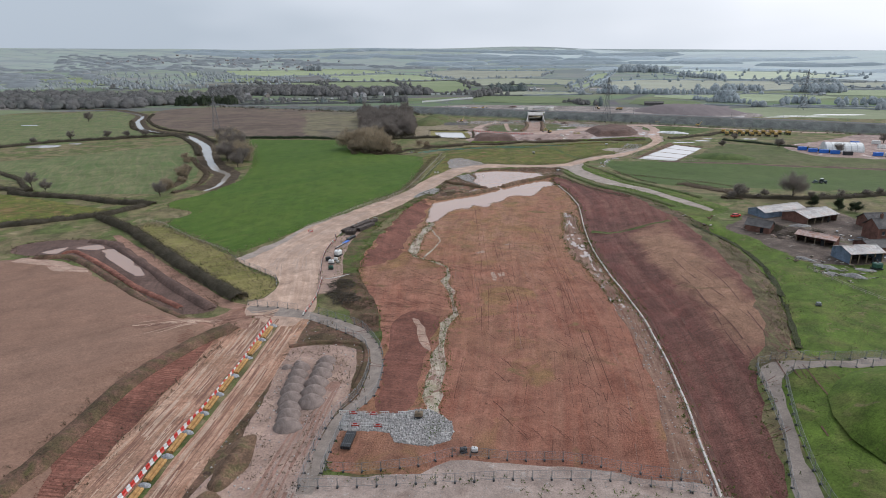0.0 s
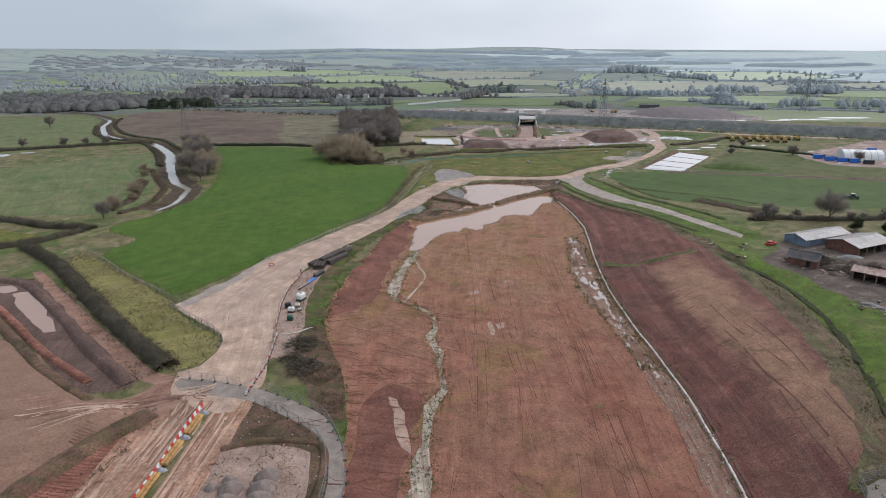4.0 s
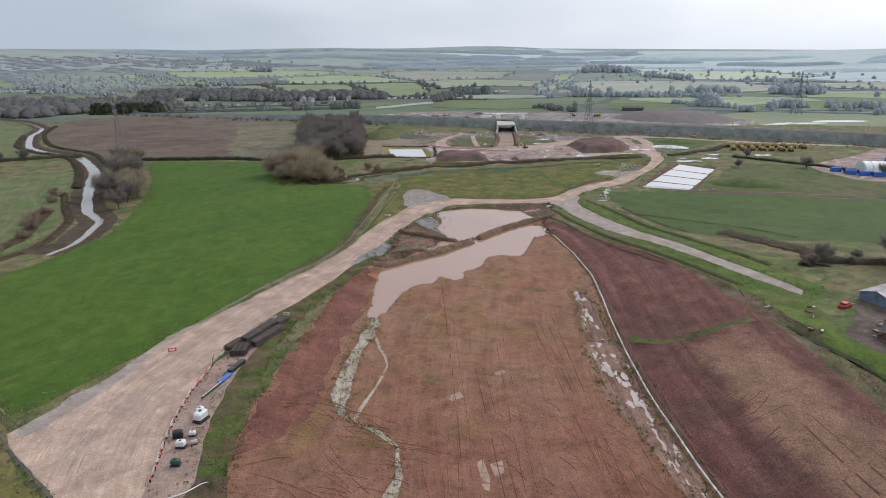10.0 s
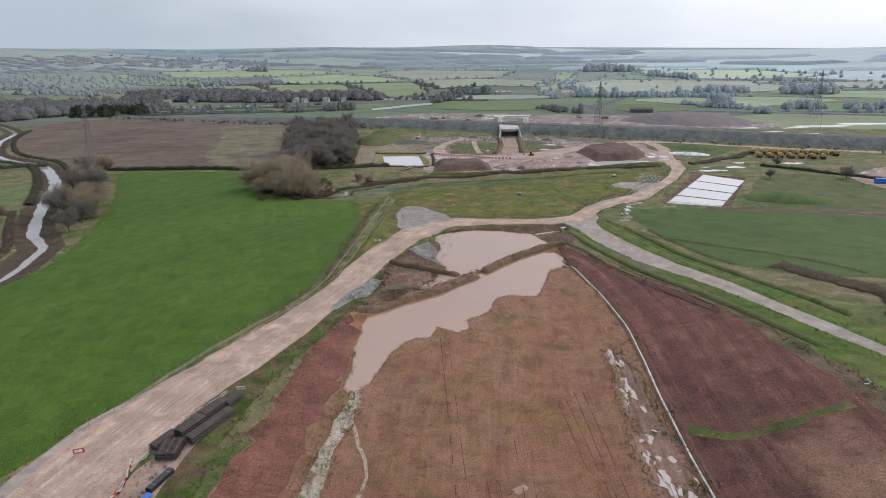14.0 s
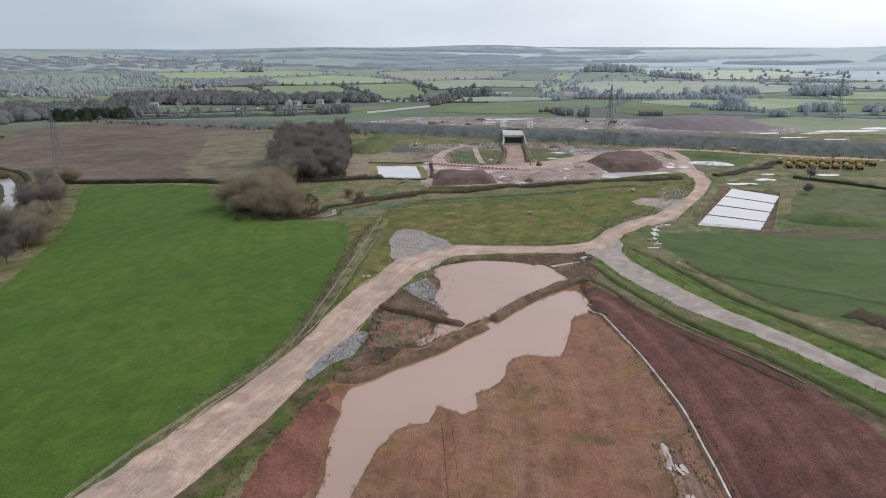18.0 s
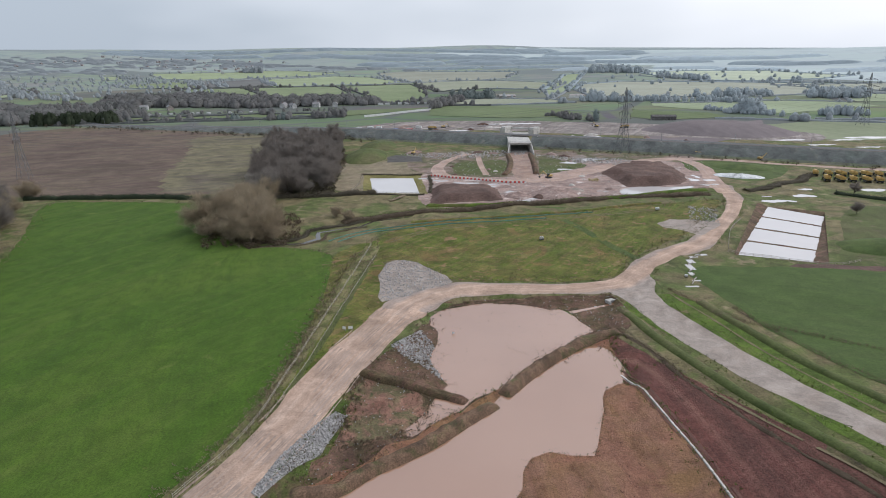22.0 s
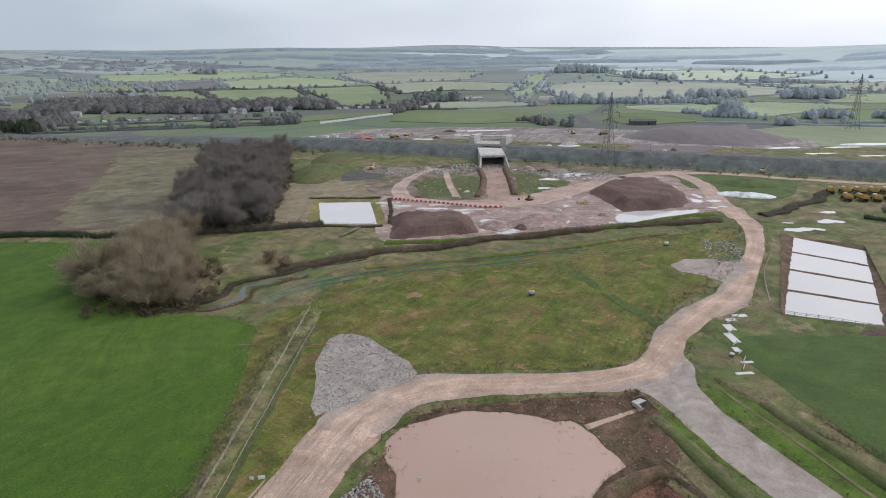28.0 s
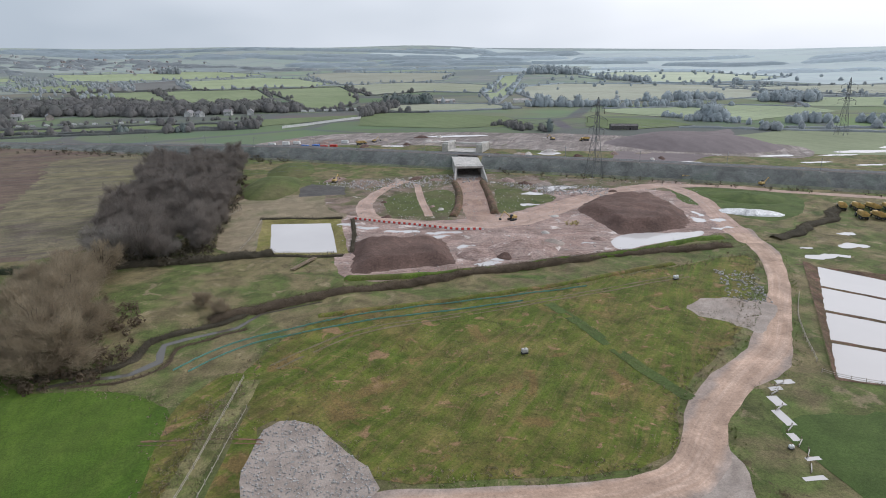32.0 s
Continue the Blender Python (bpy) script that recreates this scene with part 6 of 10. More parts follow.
hedge("scrub", [(-52, 500), (-38, 509), (-20, 517), (0, 523), (23, 529), (58, 538), (89, 545), (124, 549), (140, 552)], 6, 2.4, "bramble", "brown bramble scrub along the stream", 7, 60, 0.9)
hedge("hedge", [(-106, 552), (-89, 556), (-71, 557), (-50, 560), (-44, 562)], 6, 3.4, "hedge", "dark hedge below the wood", 8, 60)
hedge("hedge", [(117, 296), (126, 300), (140, 299), (157, 298), (180, 302), (201, 310), (260, 322)], 5, 3.0, "hedge", "bare hedge behind the farm", 9, 50)
hedge("scrub", [(70, 412), (82, 388), (96, 378), (112, 365), (128, 350), (136, 335)], 1.8, 0.5, "bramble", "low brown scrub along the field edge", 10, 50, 0.6)
hedge("scrub", [(112, 345), (122, 326), (128, 312), (122, 296)], 10, 1.6, "bramble", "brown bramble patch beside the lane", 11, 60, 0.8)
hedge("scrub", [(-205, 400), (-196, 375), (-186, 350), (-186, 328)], 6, 2.0, "bramble", "brown reeds and scrub on the river bank", 12, 50, 1.0)
hedge("scrub", [(162, 556), (176, 562), (190, 574), (205, 580), (214, 592), (224, 600)], 7, 2.2, "hedge", "dark curving scrub along a ditch", 14, 40, 0.8)
hedge("hedge", [(206, 548), (232, 520), (250, 500), (262, 470)], 5, 2.6, "ever", "dark green hedge beside the yard", 15, 40, 0.8)
hedge("scrub", [(-100, 480), (-92, 500), (-100, 520), (-108, 540)], 9, 2.4, "bramble", "brown undergrowth below the willows", 17, 50, 1.0)
hedge("hedge", [(-84, 640), (-78, 668), (-82, 700)], 4, 1.6, "bramble", "scrubby edge of the wood", 18, 40, 0.8)


hedge("scrub", [(-430, 712), (-385, 638), (-350, 606), (-300, 572), (-256, 512), (-226, 458)], 5, 2.6, "hedge", "dark scrub along the far river bank", 19, 40, 1.1)
hedge("scrub", [(-452, 800), (-415, 722), (-366, 652), (-336, 622), (-292, 592), (-244, 530)], 4, 2.2, "hedge", "dark scrub along the river bank", 20, 40, 1.0)
hedge("scrub", [(-222, 440), (-200, 405), (-182, 378), (-172, 345), (-176, 322)], 4, 1.8, "bramble", "brown reed margin of the river", 21, 40, 1.0)


def tussocks(name, polys, n, material, label, size=0.5, seed=0, sides=None):
    """Rough tufts that break up the edges and open ground."""
    r = np.random.default_rng(seed + 90)
    cs = []
    for p in polys:
        p = np.asarray(p, float)
        for _ in range(n):
            i = r.integers(len(p) - 1)
            q = p[i] + (p[i + 1] - p[i]) * r.uniform() + r.normal(size=2) * (sides or 1.2)
            cs.append(q)
    cs = np.array(cs)
    bad = np.zeros(len(cs), bool)
    for k in ("haul", "haul_bend", "lane", "apron", "gate_path"):
        bad |= inside(OUT[k], cs[:, 0], cs[:, 1])
    cs = cs[~bad]
    z = ground_z(cs[:, 0], cs[:, 1])
    v, f = twigs(r, np.column_stack([cs, z + 0.1]), size * 0.45, 7, size, size * 0.35, 0.9)
    return tagged(obj(name, mesh_np(name, v, f), material), label, "grass", kind="stuff")


tussocks("grass_tufts", [OUT["haul"], OUT["haul_bend"], OUT["lane"], OUT["green_band"]], 900, "verge", "rough green grass tufts along the road edges", 0.4, 1)
tussocks("grass_tufts", [OUT["main_earth"], OUT["slope"]], 800, "verge", "sparse weeds on the edges of the earthworks", 0.5, 2)
tussocks("dry_tufts", [OUT["meadow"], OUT["green_field"], OUT["left_strip"]], 900, "dry", "pale dry grass tufts", 0.6, 3, 2.0)
tussocks("dry_tufts", [np.array([(-58, 306), (-45, 336), (-43, 362), (-42, 387), (-41, 420), (-38, 455)])], 1500, "dry", "pale dry grass margin along the field fence", 0.5, 7, 1.4)
tussocks("weeds", [OUT["creek"], OUT["wet_strip"]], 1300, "verge", "green weeds along the rivulet", 0.35, 4, 0.9)
tussocks("reeds", [OUT["pond_lower"], OUT["pond_lower"], OUT["pond_upper"]], 260, "wet_weed", "drowned grey-green weeds along the waterline", 0.3, 5, 0.4)
tussocks("brown_tufts", [OUT["basin"], OUT["pool_mud"], OUT["bank"], OUT["lf_bank"]], 500, "bramble", "brown dead weeds on the banks", 0.5, 6, 1.2)


def strewn(name, keys, n, material, label, size, seed):
    """Tufts spread over whole pieces of grassland."""
    r = np.random.default_rng(seed + 700)
    cs = []
    for k in keys:
        p = OUT[k]
        q = r.uniform(p.min(0), p.max(0), (n * 4, 2))
        lump_ = np.array([noise.noise(Vector((a * 0.09, b * 0.09, seed))) for a, b in q])
        q = q[inside(p, q[:, 0], q[:, 1]) & (lump_ > -0.05)][:n]
        cs.append(q)
    cs = np.concatenate(cs)
    for k in ("haul_bend", "apron", "lane", "haul"):
        cs = cs[~inside(OUT[k], cs[:, 0], cs[:, 1])]
    v, f = twigs(r, np.column_stack([cs, ground_z(cs[:, 0], cs[:, 1]) + 0.08]), size * 0.6, 5, size, size * 0.4, 0.8)
    return tagged(obj(name, mesh_np(name, v, f), material), label, "grass", kind="stuff")


strewn("grass_tufts", ["meadow", "grass_r", "left_strip", "green_band", "mound_grass"], 1700, "hum", "dark green tufts in the rough grass", 0.3, 1)
strewn("dry_tufts", ["meadow", "fence_verge", "left_strip", "grass_r"], 2600, "dry", "pale dry tufts in the rough grass", 0.32, 2)
strewn("dry_tufts", ["basin", "fringe", "band_low", "pit_side"], 1300, "bramble", "brown weeds on bare earth", 0.4, 3)


hedge("scrub", [(-86, 470), (-74, 473), (-66, 476), (-65, 488), (-58, 494), (-46, 500), (-40, 508)], 3, 1.6, "hedge", "dark brambles along the stream bank", 26, 40, 0.8)
hedge("scrub", [(-78, 465.5), (-63, 467), (-56, 473), (-56, 484), (-48, 489), (-40, 494)], 2, 0.8, "bramble", "brown weeds along the stream bank", 27, 40, 0.6)
hedge("scrub", [(-59, 617), (-40, 616.5), (-20, 614)], 2.5, 1.4, "hedge", "dark scrub round the square pond", 28, 40, 0.6)
hedge("scrub", [(-15, 612), (-13, 585), (-13, 560)], 2.5, 1.2, "hedge", "dark scrub round the square pond", 29, 40, 0.6)
hedge("scrub", [(-50, 561), (-32, 558), (-16, 557)], 2.5, 1.4, "hedge", "dark scrub round the square pond", 30, 40, 0.6)
hedge("ditch_weeds", [(-43, 332), (-38.5, 358), (-35.5, 388), (-34.5, 430)], 1.0, 0.4, "ditch", "dark weedy ditch line beside the haul road", 23, 20, 0.3)
hedge("scrub", [(43, 386), (50, 371), (53.5, 357), (58, 344), (62, 333), (68, 318), (74, 302)], 2.4, 0.7, "bramble", "low brown scrub along the slope edge", 24, 40, 0.5)
hedge("scrub", [(84, 396), (88, 381), (92, 364), (98, 348)], 2.2, 0.5, "bramble", "brown bramble heap along the field edge", 25, 40, 0.6)
hedge("ditch_weeds", [(88, 250), (94, 232), (96.5, 215), (96, 203), (94, 190), (92, 179), (87, 161), (82, 146), (79.5, 138)], 1.6, 0.5, "ditch", "weeds in the drainage ditch, coloured shade-dark", 22, 30, 0.4)


def far_trees(name, places, tall, material, label, seed=0, per=46):
    """Woods and hedgerow trees out in the country: many loose twig clumps."""
    r = np.random.default_rng(seed + 200)
    p = np.asarray(places, float)
    z = ground_z(p[:, 0], p[:, 1])
    vs, fs, n = [], [], 0
    for (x, y), z0 in zip(p, z):
        h = tall * r.uniform(0.5, 1.25)
        w = h * r.uniform(0.4, 0.75)
        k = r.normal(size=(per, 3))
        k /= np.linalg.norm(k, axis=1)[:, None]
        k *= r.uniform(0.25, 1, (per, 1)) ** 0.5
        c = np.column_stack([x + k[:, 0] * w, y + k[:, 1] * w, z0 + h * 0.46 + k[:, 2] * h * 0.46])
        nn = k + (0, 0, 0.55) + r.normal(size=k.shape) * 0.35
        nn /= np.linalg.norm(nn, axis=1)[:, None]
        s = np.cross(nn, r.normal(size=k.shape))
        s /= np.linalg.norm(s, axis=1)[:, None]
        d = np.cross(nn, s)
        wd, ln = h * 0.13 * r.uniform(0.5, 1.2, (per, 1)), h * 0.26 * r.uniform(0.5, 1.3, (per, 1))
        v = np.stack([c - s * wd, c + s * wd, c + d * ln], 1).reshape(-1, 3)
        f = np.arange(3 * per).reshape(-1, 3)
        vs.append(v)
        fs.append(f + n)
        n += len(v)
        vs.append(np.array([(x - 0.25, y, z0 - 0.3), (x + 0.25, y, z0 - 0.3), (x, y, z0 + h * 0.7)]))
        fs.append(np.array([(n, n + 1, n + 2)]))
        n += 3
    me = mesh_np(name, np.concatenate(vs), np.concatenate(fs))
    return tagged(obj(name, me, material), label, "woodland", kind="stuff")


def along(line, n, side, seed):
    r = np.random.default_rng(seed)
    c = curve(line, False, 5)
    return c[r.integers(len(c), size=n)] + r.normal(size=(n, 2)) * side


def lump():
    """A rough clump: a twelve-cornered solid cut once finer."""
    bm = bmesh.new()
    bmesh.ops.create_icosphere(bm, subdivisions=2, radius=1)
    v, f = np.array([tuple(q.co) for q in bm.verts]), np.array([[q.index for q in t.verts] for t in bm.faces])
    bm.free()
    return v, f


LUMP = lump()


def unit(v):
    return v / np.linalg.norm(v, axis=1)[:, None]


def far_wood(name, places, tall, material, label, seed=0, spikes=44, slim=1.0):
    """Woods out in the country: for each tree some uneven clumps of twigs on a stem, with a ragged outline of branch tips."""
    r = np.random.default_rng(seed + 300)
    p = np.asarray(places, float)
    z = ground_z(p[:, 0], p[:, 1])
    lv, lf = LUMP
    vs, fs, soft, n = [], [], [], 0
    for (x, y), z0 in zip(p, z):
        h = tall * r.uniform(0.6, 1.25)
        w = h * r.uniform(0.3, 0.5) * slim
        for k in range(5):
            a = r.uniform(0, 2 * math.pi)
            o, e = (0.0, 1.0) if k == 0 else (w * 0.6, r.uniform(0.5, 0.8))
            c = (x + o * math.cos(a), y + o * math.sin(a), z0 + h * 0.46 * e)
            v = lv * (0.82 + 0.3 * r.uniform(size=(len(lv), 1))) * (w * (0.85 if k == 0 else 0.62), w * (0.85 if k == 0 else 0.62), h * 0.52 * e) + c
            vs.append(v)
            fs.append(lf + n)
            soft.append(unit(lv + (0, 0, 1.1)))
            n += len(v)
        d = r.normal(size=(spikes, 3)) + (0, 0, 0.7)
        d /= np.linalg.norm(d, axis=1)[:, None]
        c = d * (w * 0.9, w * 0.9, h * 0.44) + (x, y, z0 + h * 0.46)
        s = np.cross(d, r.normal(size=d.shape))
        s /= np.linalg.norm(s, axis=1)[:, None]
        v = np.stack([c - s * h * 0.028, c + s * h * 0.028, c + d * h * r.uniform(0.1, 0.3, (spikes, 1))], 1).reshape(-1, 3)
        vs.append(v)
        fs.append(np.arange(len(v)).reshape(-1, 3) + n)
        soft.append(unit(np.repeat(d, 3, 0) + (0, 0, 1.1)))
        n += len(v)
    me = mesh_np(name, np.concatenate(vs), np.concatenate(fs), True)
    me.normals_split_custom_set_from_vertices(np.concatenate(soft))
    return tagged(obj(name, me, material), label, "woodland", kind="stuff")


def canopy(name, patches, tall, material, label, seed=0):
    """Distant woods seen as one uneven roof of crowns: for each patch (x, y, half length, half depth, turn) a low lumpy blanket."""
    vs, fs, n = [], [], 0
    for x, y, a, b, turn in patches:
        nu, nv = max(6, int(a / 7)), max(4, int(b / 7))
        u, v = (g.ravel() for g in np.meshgrid(np.linspace(-1, 1, nu), np.linspace(-1, 1, nv)))
        ca, sa = math.cos(turn), math.sin(turn)
        px, py = x + u * a * ca - v * b * sa, y + u * a * sa + v * b * ca
        lump_ = np.array([noise.noise(Vector((p * 0.045, q * 0.045, seed))) * 0.5 + noise.noise(Vector((p * 0.013, q * 0.013, seed + 4))) * 0.7 for p, q in zip(px, py)])
        edge = 1 - (np.abs(u) ** 2.5 + np.abs(v) ** 2.5)
        h = tall * (np.clip(edge * 1.5 + lump_ * 0.9, -0.15, 0.9) + 0.25 * lump_ * (edge > 0.2))
        h[(np.abs(u) > 0.99) | (np.abs(v) > 0.99)] = -tall * 0.3
        vs.append(np.column_stack([px, py, ground_z(px, py) + h - 0.5]))
        fs += [(n + j * nu + i, n + j * nu + i + 1, n + (j + 1) * nu + i + 1, n + (j + 1) * nu + i) for j in range(nv - 1) for i in range(nu - 1)]
        n += len(px)
    return tagged(obj(name, mesh_np(name, np.concatenate(vs), fs), material), label, "woodland", kind="stuff")


def spread(line, n, side, a, b, seed):
    """Patches strewn along a line."""
    r = np.random.default_rng(seed)
    return [(*p, r.uniform(0.5, 1.3) * a, r.uniform(0.6, 1.3) * b, r.normal() * 0.12) for p in along(line, n, side, seed)]


def hedge_lines(name, lines, width, tall, material, label, seed=0):
    """Field hedges seen from far off: unbroken uneven banks of twigs."""
    vs, fs, n = [], [], 0
    prof = [(-1, 0), (-0.8, 0.7), (-0.2, 1), (0.4, 0.95), (0.9, 0.6), (1, 0)]
    k = len(prof)
    for a, b in lines:
        a, b = np.asarray(a, float), np.asarray(b, float)
        ln = np.linalg.norm(b - a)
        m = max(2, int(ln / 7))
        c = a + (b - a) * np.linspace(0, 1, m)[:, None]
        nr = np.array([-(b - a)[1], (b - a)[0]]) / ln
        z = ground_z(c[:, 0], c[:, 1])
        for i in range(m):
            g = 0.75 + 0.55 * abs(noise.noise(Vector((c[i, 0] * 0.05, c[i, 1] * 0.05, seed)))) + 0.35 * noise.noise(Vector((c[i, 0] * 0.2, c[i, 1] * 0.2, seed + 3)))
            for u, h in prof:
                e = 1 + 0.3 * noise.noise(Vector((c[i, 0] * 0.3, c[i, 1] * 0.3, u * 3)))
                q = c[i] + nr * u * width * 0.5 * e
                vs.append((q[0], q[1], z[i] - 0.4 + h * tall * g * e))
        fs += [(n + i * k + j, n + i * k + j + 1, n + (i + 1) * k + j + 1, n + (i + 1) * k + j) for i in range(m - 1) for j in range(k - 1)]
        n += m * k
    return tagged(obj(name, mesh_np(name, vs, fs), material), label, "hedge", kind="stuff")


far_wood("tree_belt", along([(-560, 1230), (-515, 1195), (-455, 1215), (-340, 1192), (-269, 1180), (-200, 1203), (-116, 1208)], 330, 9, 1), 12, "far_tree", "long grey-brown belt of bare trees", 1, 44, 1.3)
far_wood("tree_belt", scatter([(-620, 1330), (-540, 1240), (-330, 1200), (-170, 1210), (-160, 1270), (-320, 1290), (-480, 1400)], 300, 41, 8), 13, "far_tree", "deep grey-brown belt of bare trees", 2, 44, 1.5)
far_wood("woodland", scatter([(-1100, 850), (-760, 908), (-630, 884), (-545, 918), (-505, 1000), (-500, 1060), (-700, 1180), (-1200, 1250)], 800, 42, 9), 13, "far_tree", "grey-brown bare wood beyond the river", 3, 44, 1.7)
far_wood("woodland", scatter([(-640, 1010), (-500, 1020), (-410, 985), (-420, 1080), (-520, 1190), (-640, 1230)], 150, 43, 12), 10, "far_tree", "bare trees among gardens beyond the river", 4)
far_wood("conifer_row", along([(-492, 949), (-455, 957), (-412, 967)], 90, 3, 4), 13, "ever", "dense dark conifer screen", 5, 40, 0.8)
far_wood("dark_clump", along([(20, 1290), (46, 1300), (74, 1292)], 30, 8, 5), 15, "far_pine", "clump of dark trees by a farm", 6, 30)
far_wood("dark_clump", along([(-812, 2740), (-762, 2746)], 26, 9, 6), 22, "mid_tree", "dark clump of trees beside a bright field", 7)
far_wood("hedgerow", along([(-440, 1072), (-300, 1092), (-163, 1108)], 42, 3, 7), 4.5, "far_tree", "line of low bare trees along a lane", 8)
far_wood("hedgerow", along([(-425, 986), (-300, 984), (-225, 990)], 17, 3, 8), 5, "far_tree", "scattered bushes along the railway", 9)
far_wood("hedgerow", along([(-170, 1000), (-152, 1004), (-140, 1010)], 16, 5, 9), 9, "far_tree", "bare trees along the railway", 10)
far_wood("evergreen_bush", [(-212, 984), (-207, 988), (-204, 982), (-268, 984), (-264, 987)], 9, "far_pine", "dark evergreen bushes beside the railway", 11)
far_wood("hedgerow", along([(-112, 1206), (-67, 1197), (-28, 1195)], 26, 4, 10), 6, "far_tree", "bare hedgerow trees beside a lane", 12)
far_wood("hedgerow", along([(-24, 1104), (-14, 1150), (-1, 1196), (14, 1230)], 30, 6, 11), 12, "far_tree", "tall bare trees beside a farm lane", 13)
far_wood("hedgerow", along([(122, 980), (134, 977), (142, 945), (160, 922)], 34, 6, 12), 6, "far_tree", "bare scrub beside a site track", 14)
far_wood("cypress", [(162, 918), (163.5, 919.5)], 12, "far_pine", "tall dark cypress beside a cottage", 15, 26, 0.5)
# trees on the right take the paler haze tone
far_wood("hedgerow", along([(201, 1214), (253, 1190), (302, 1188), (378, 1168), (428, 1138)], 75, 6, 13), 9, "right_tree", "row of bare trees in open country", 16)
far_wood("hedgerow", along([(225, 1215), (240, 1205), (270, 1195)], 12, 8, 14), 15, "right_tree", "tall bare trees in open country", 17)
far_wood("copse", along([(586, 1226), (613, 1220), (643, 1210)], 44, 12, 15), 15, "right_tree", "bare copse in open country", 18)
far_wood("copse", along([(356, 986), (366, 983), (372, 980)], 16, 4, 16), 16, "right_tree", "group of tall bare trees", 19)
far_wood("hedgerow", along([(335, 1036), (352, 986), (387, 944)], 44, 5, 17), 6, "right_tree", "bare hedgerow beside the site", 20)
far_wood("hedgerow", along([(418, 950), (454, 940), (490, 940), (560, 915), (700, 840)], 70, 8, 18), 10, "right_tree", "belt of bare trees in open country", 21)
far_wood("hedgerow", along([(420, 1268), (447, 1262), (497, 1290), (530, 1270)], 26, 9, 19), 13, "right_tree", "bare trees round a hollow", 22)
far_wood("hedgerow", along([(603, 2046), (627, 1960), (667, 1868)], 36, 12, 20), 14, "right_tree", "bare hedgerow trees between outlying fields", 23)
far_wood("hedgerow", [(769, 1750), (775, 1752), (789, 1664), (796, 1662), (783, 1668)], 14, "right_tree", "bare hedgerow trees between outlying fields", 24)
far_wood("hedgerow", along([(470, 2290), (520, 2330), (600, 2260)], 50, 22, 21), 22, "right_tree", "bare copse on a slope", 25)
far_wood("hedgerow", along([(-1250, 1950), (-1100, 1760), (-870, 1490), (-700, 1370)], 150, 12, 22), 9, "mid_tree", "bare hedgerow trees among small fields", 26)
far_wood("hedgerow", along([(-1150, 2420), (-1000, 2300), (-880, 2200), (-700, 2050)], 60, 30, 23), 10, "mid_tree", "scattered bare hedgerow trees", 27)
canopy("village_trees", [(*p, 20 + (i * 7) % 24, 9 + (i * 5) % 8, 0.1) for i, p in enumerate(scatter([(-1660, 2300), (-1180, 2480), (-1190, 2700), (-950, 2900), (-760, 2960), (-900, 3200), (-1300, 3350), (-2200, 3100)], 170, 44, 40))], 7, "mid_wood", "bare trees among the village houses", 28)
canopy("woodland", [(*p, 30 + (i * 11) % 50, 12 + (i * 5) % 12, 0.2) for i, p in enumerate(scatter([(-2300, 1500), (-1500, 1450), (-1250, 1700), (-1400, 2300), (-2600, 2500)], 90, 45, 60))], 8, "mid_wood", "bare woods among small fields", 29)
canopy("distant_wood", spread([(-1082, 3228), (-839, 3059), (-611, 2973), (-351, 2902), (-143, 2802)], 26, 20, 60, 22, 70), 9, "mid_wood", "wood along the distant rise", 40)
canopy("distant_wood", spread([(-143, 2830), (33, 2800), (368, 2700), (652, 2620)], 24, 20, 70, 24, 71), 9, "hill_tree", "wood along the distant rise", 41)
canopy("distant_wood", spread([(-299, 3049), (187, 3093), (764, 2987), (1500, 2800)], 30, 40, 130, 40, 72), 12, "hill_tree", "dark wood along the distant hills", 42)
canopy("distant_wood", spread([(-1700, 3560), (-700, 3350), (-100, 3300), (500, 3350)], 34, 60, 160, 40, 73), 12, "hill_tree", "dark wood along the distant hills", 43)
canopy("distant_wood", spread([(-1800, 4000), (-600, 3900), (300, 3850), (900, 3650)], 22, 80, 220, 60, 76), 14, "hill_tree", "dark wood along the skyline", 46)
canopy("distant_wood", spread([(500, 2480), (900, 2500), (1500, 2300), (2100, 2000)], 24, 30, 120, 30, 74), 10, "pale_haze_tree", "distant hill wood in a haze-pale colour", 44)
canopy("distant_wood", spread([(700, 3450), (1200, 3200), (1800, 2900), (2600, 2400)], 24, 60, 180, 50, 75), 13, "pale_haze_tree", "distant hill wood in a haze-pale colour", 45)
edges_ = {"far_tree": [], "mid_tree": [], "hill_tree": []}
for m_, p in COUNTRY:
    for a, b in zip(p, p[1:] + p[:1]):
        x_, y_ = (a[0] + b[0]) / 2, (a[1] + b[1]) / 2
        if y_ > 1130 or x_ < -100:
            edges_["hill_tree" if (y_ > 2300 and x_ > -200) or (m_.startswith("right") and y_ > 1600) else "mid_tree" if y_ > 1800 or x_ > 100 else "far_tree"].append((a, b))
edges_["mid_tree"] += [((565, 2106), (619, 1934)), ((699, 1775), (802, 1706)), ((802, 1706), (938, 1606)), ((300, 930), (620, 790)), ((400, 905), (620, 868)), ((640, 1320), (1000, 1240))]
edges_["far_tree"] += [((-490, 948), (-300, 975)), ((-300, 975), (-140, 1003)), ((-300, 1200), (-120, 1212))]
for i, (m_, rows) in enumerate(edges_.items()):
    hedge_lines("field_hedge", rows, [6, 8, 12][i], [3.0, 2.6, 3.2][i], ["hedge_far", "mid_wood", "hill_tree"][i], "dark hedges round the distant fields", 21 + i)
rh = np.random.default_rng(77)
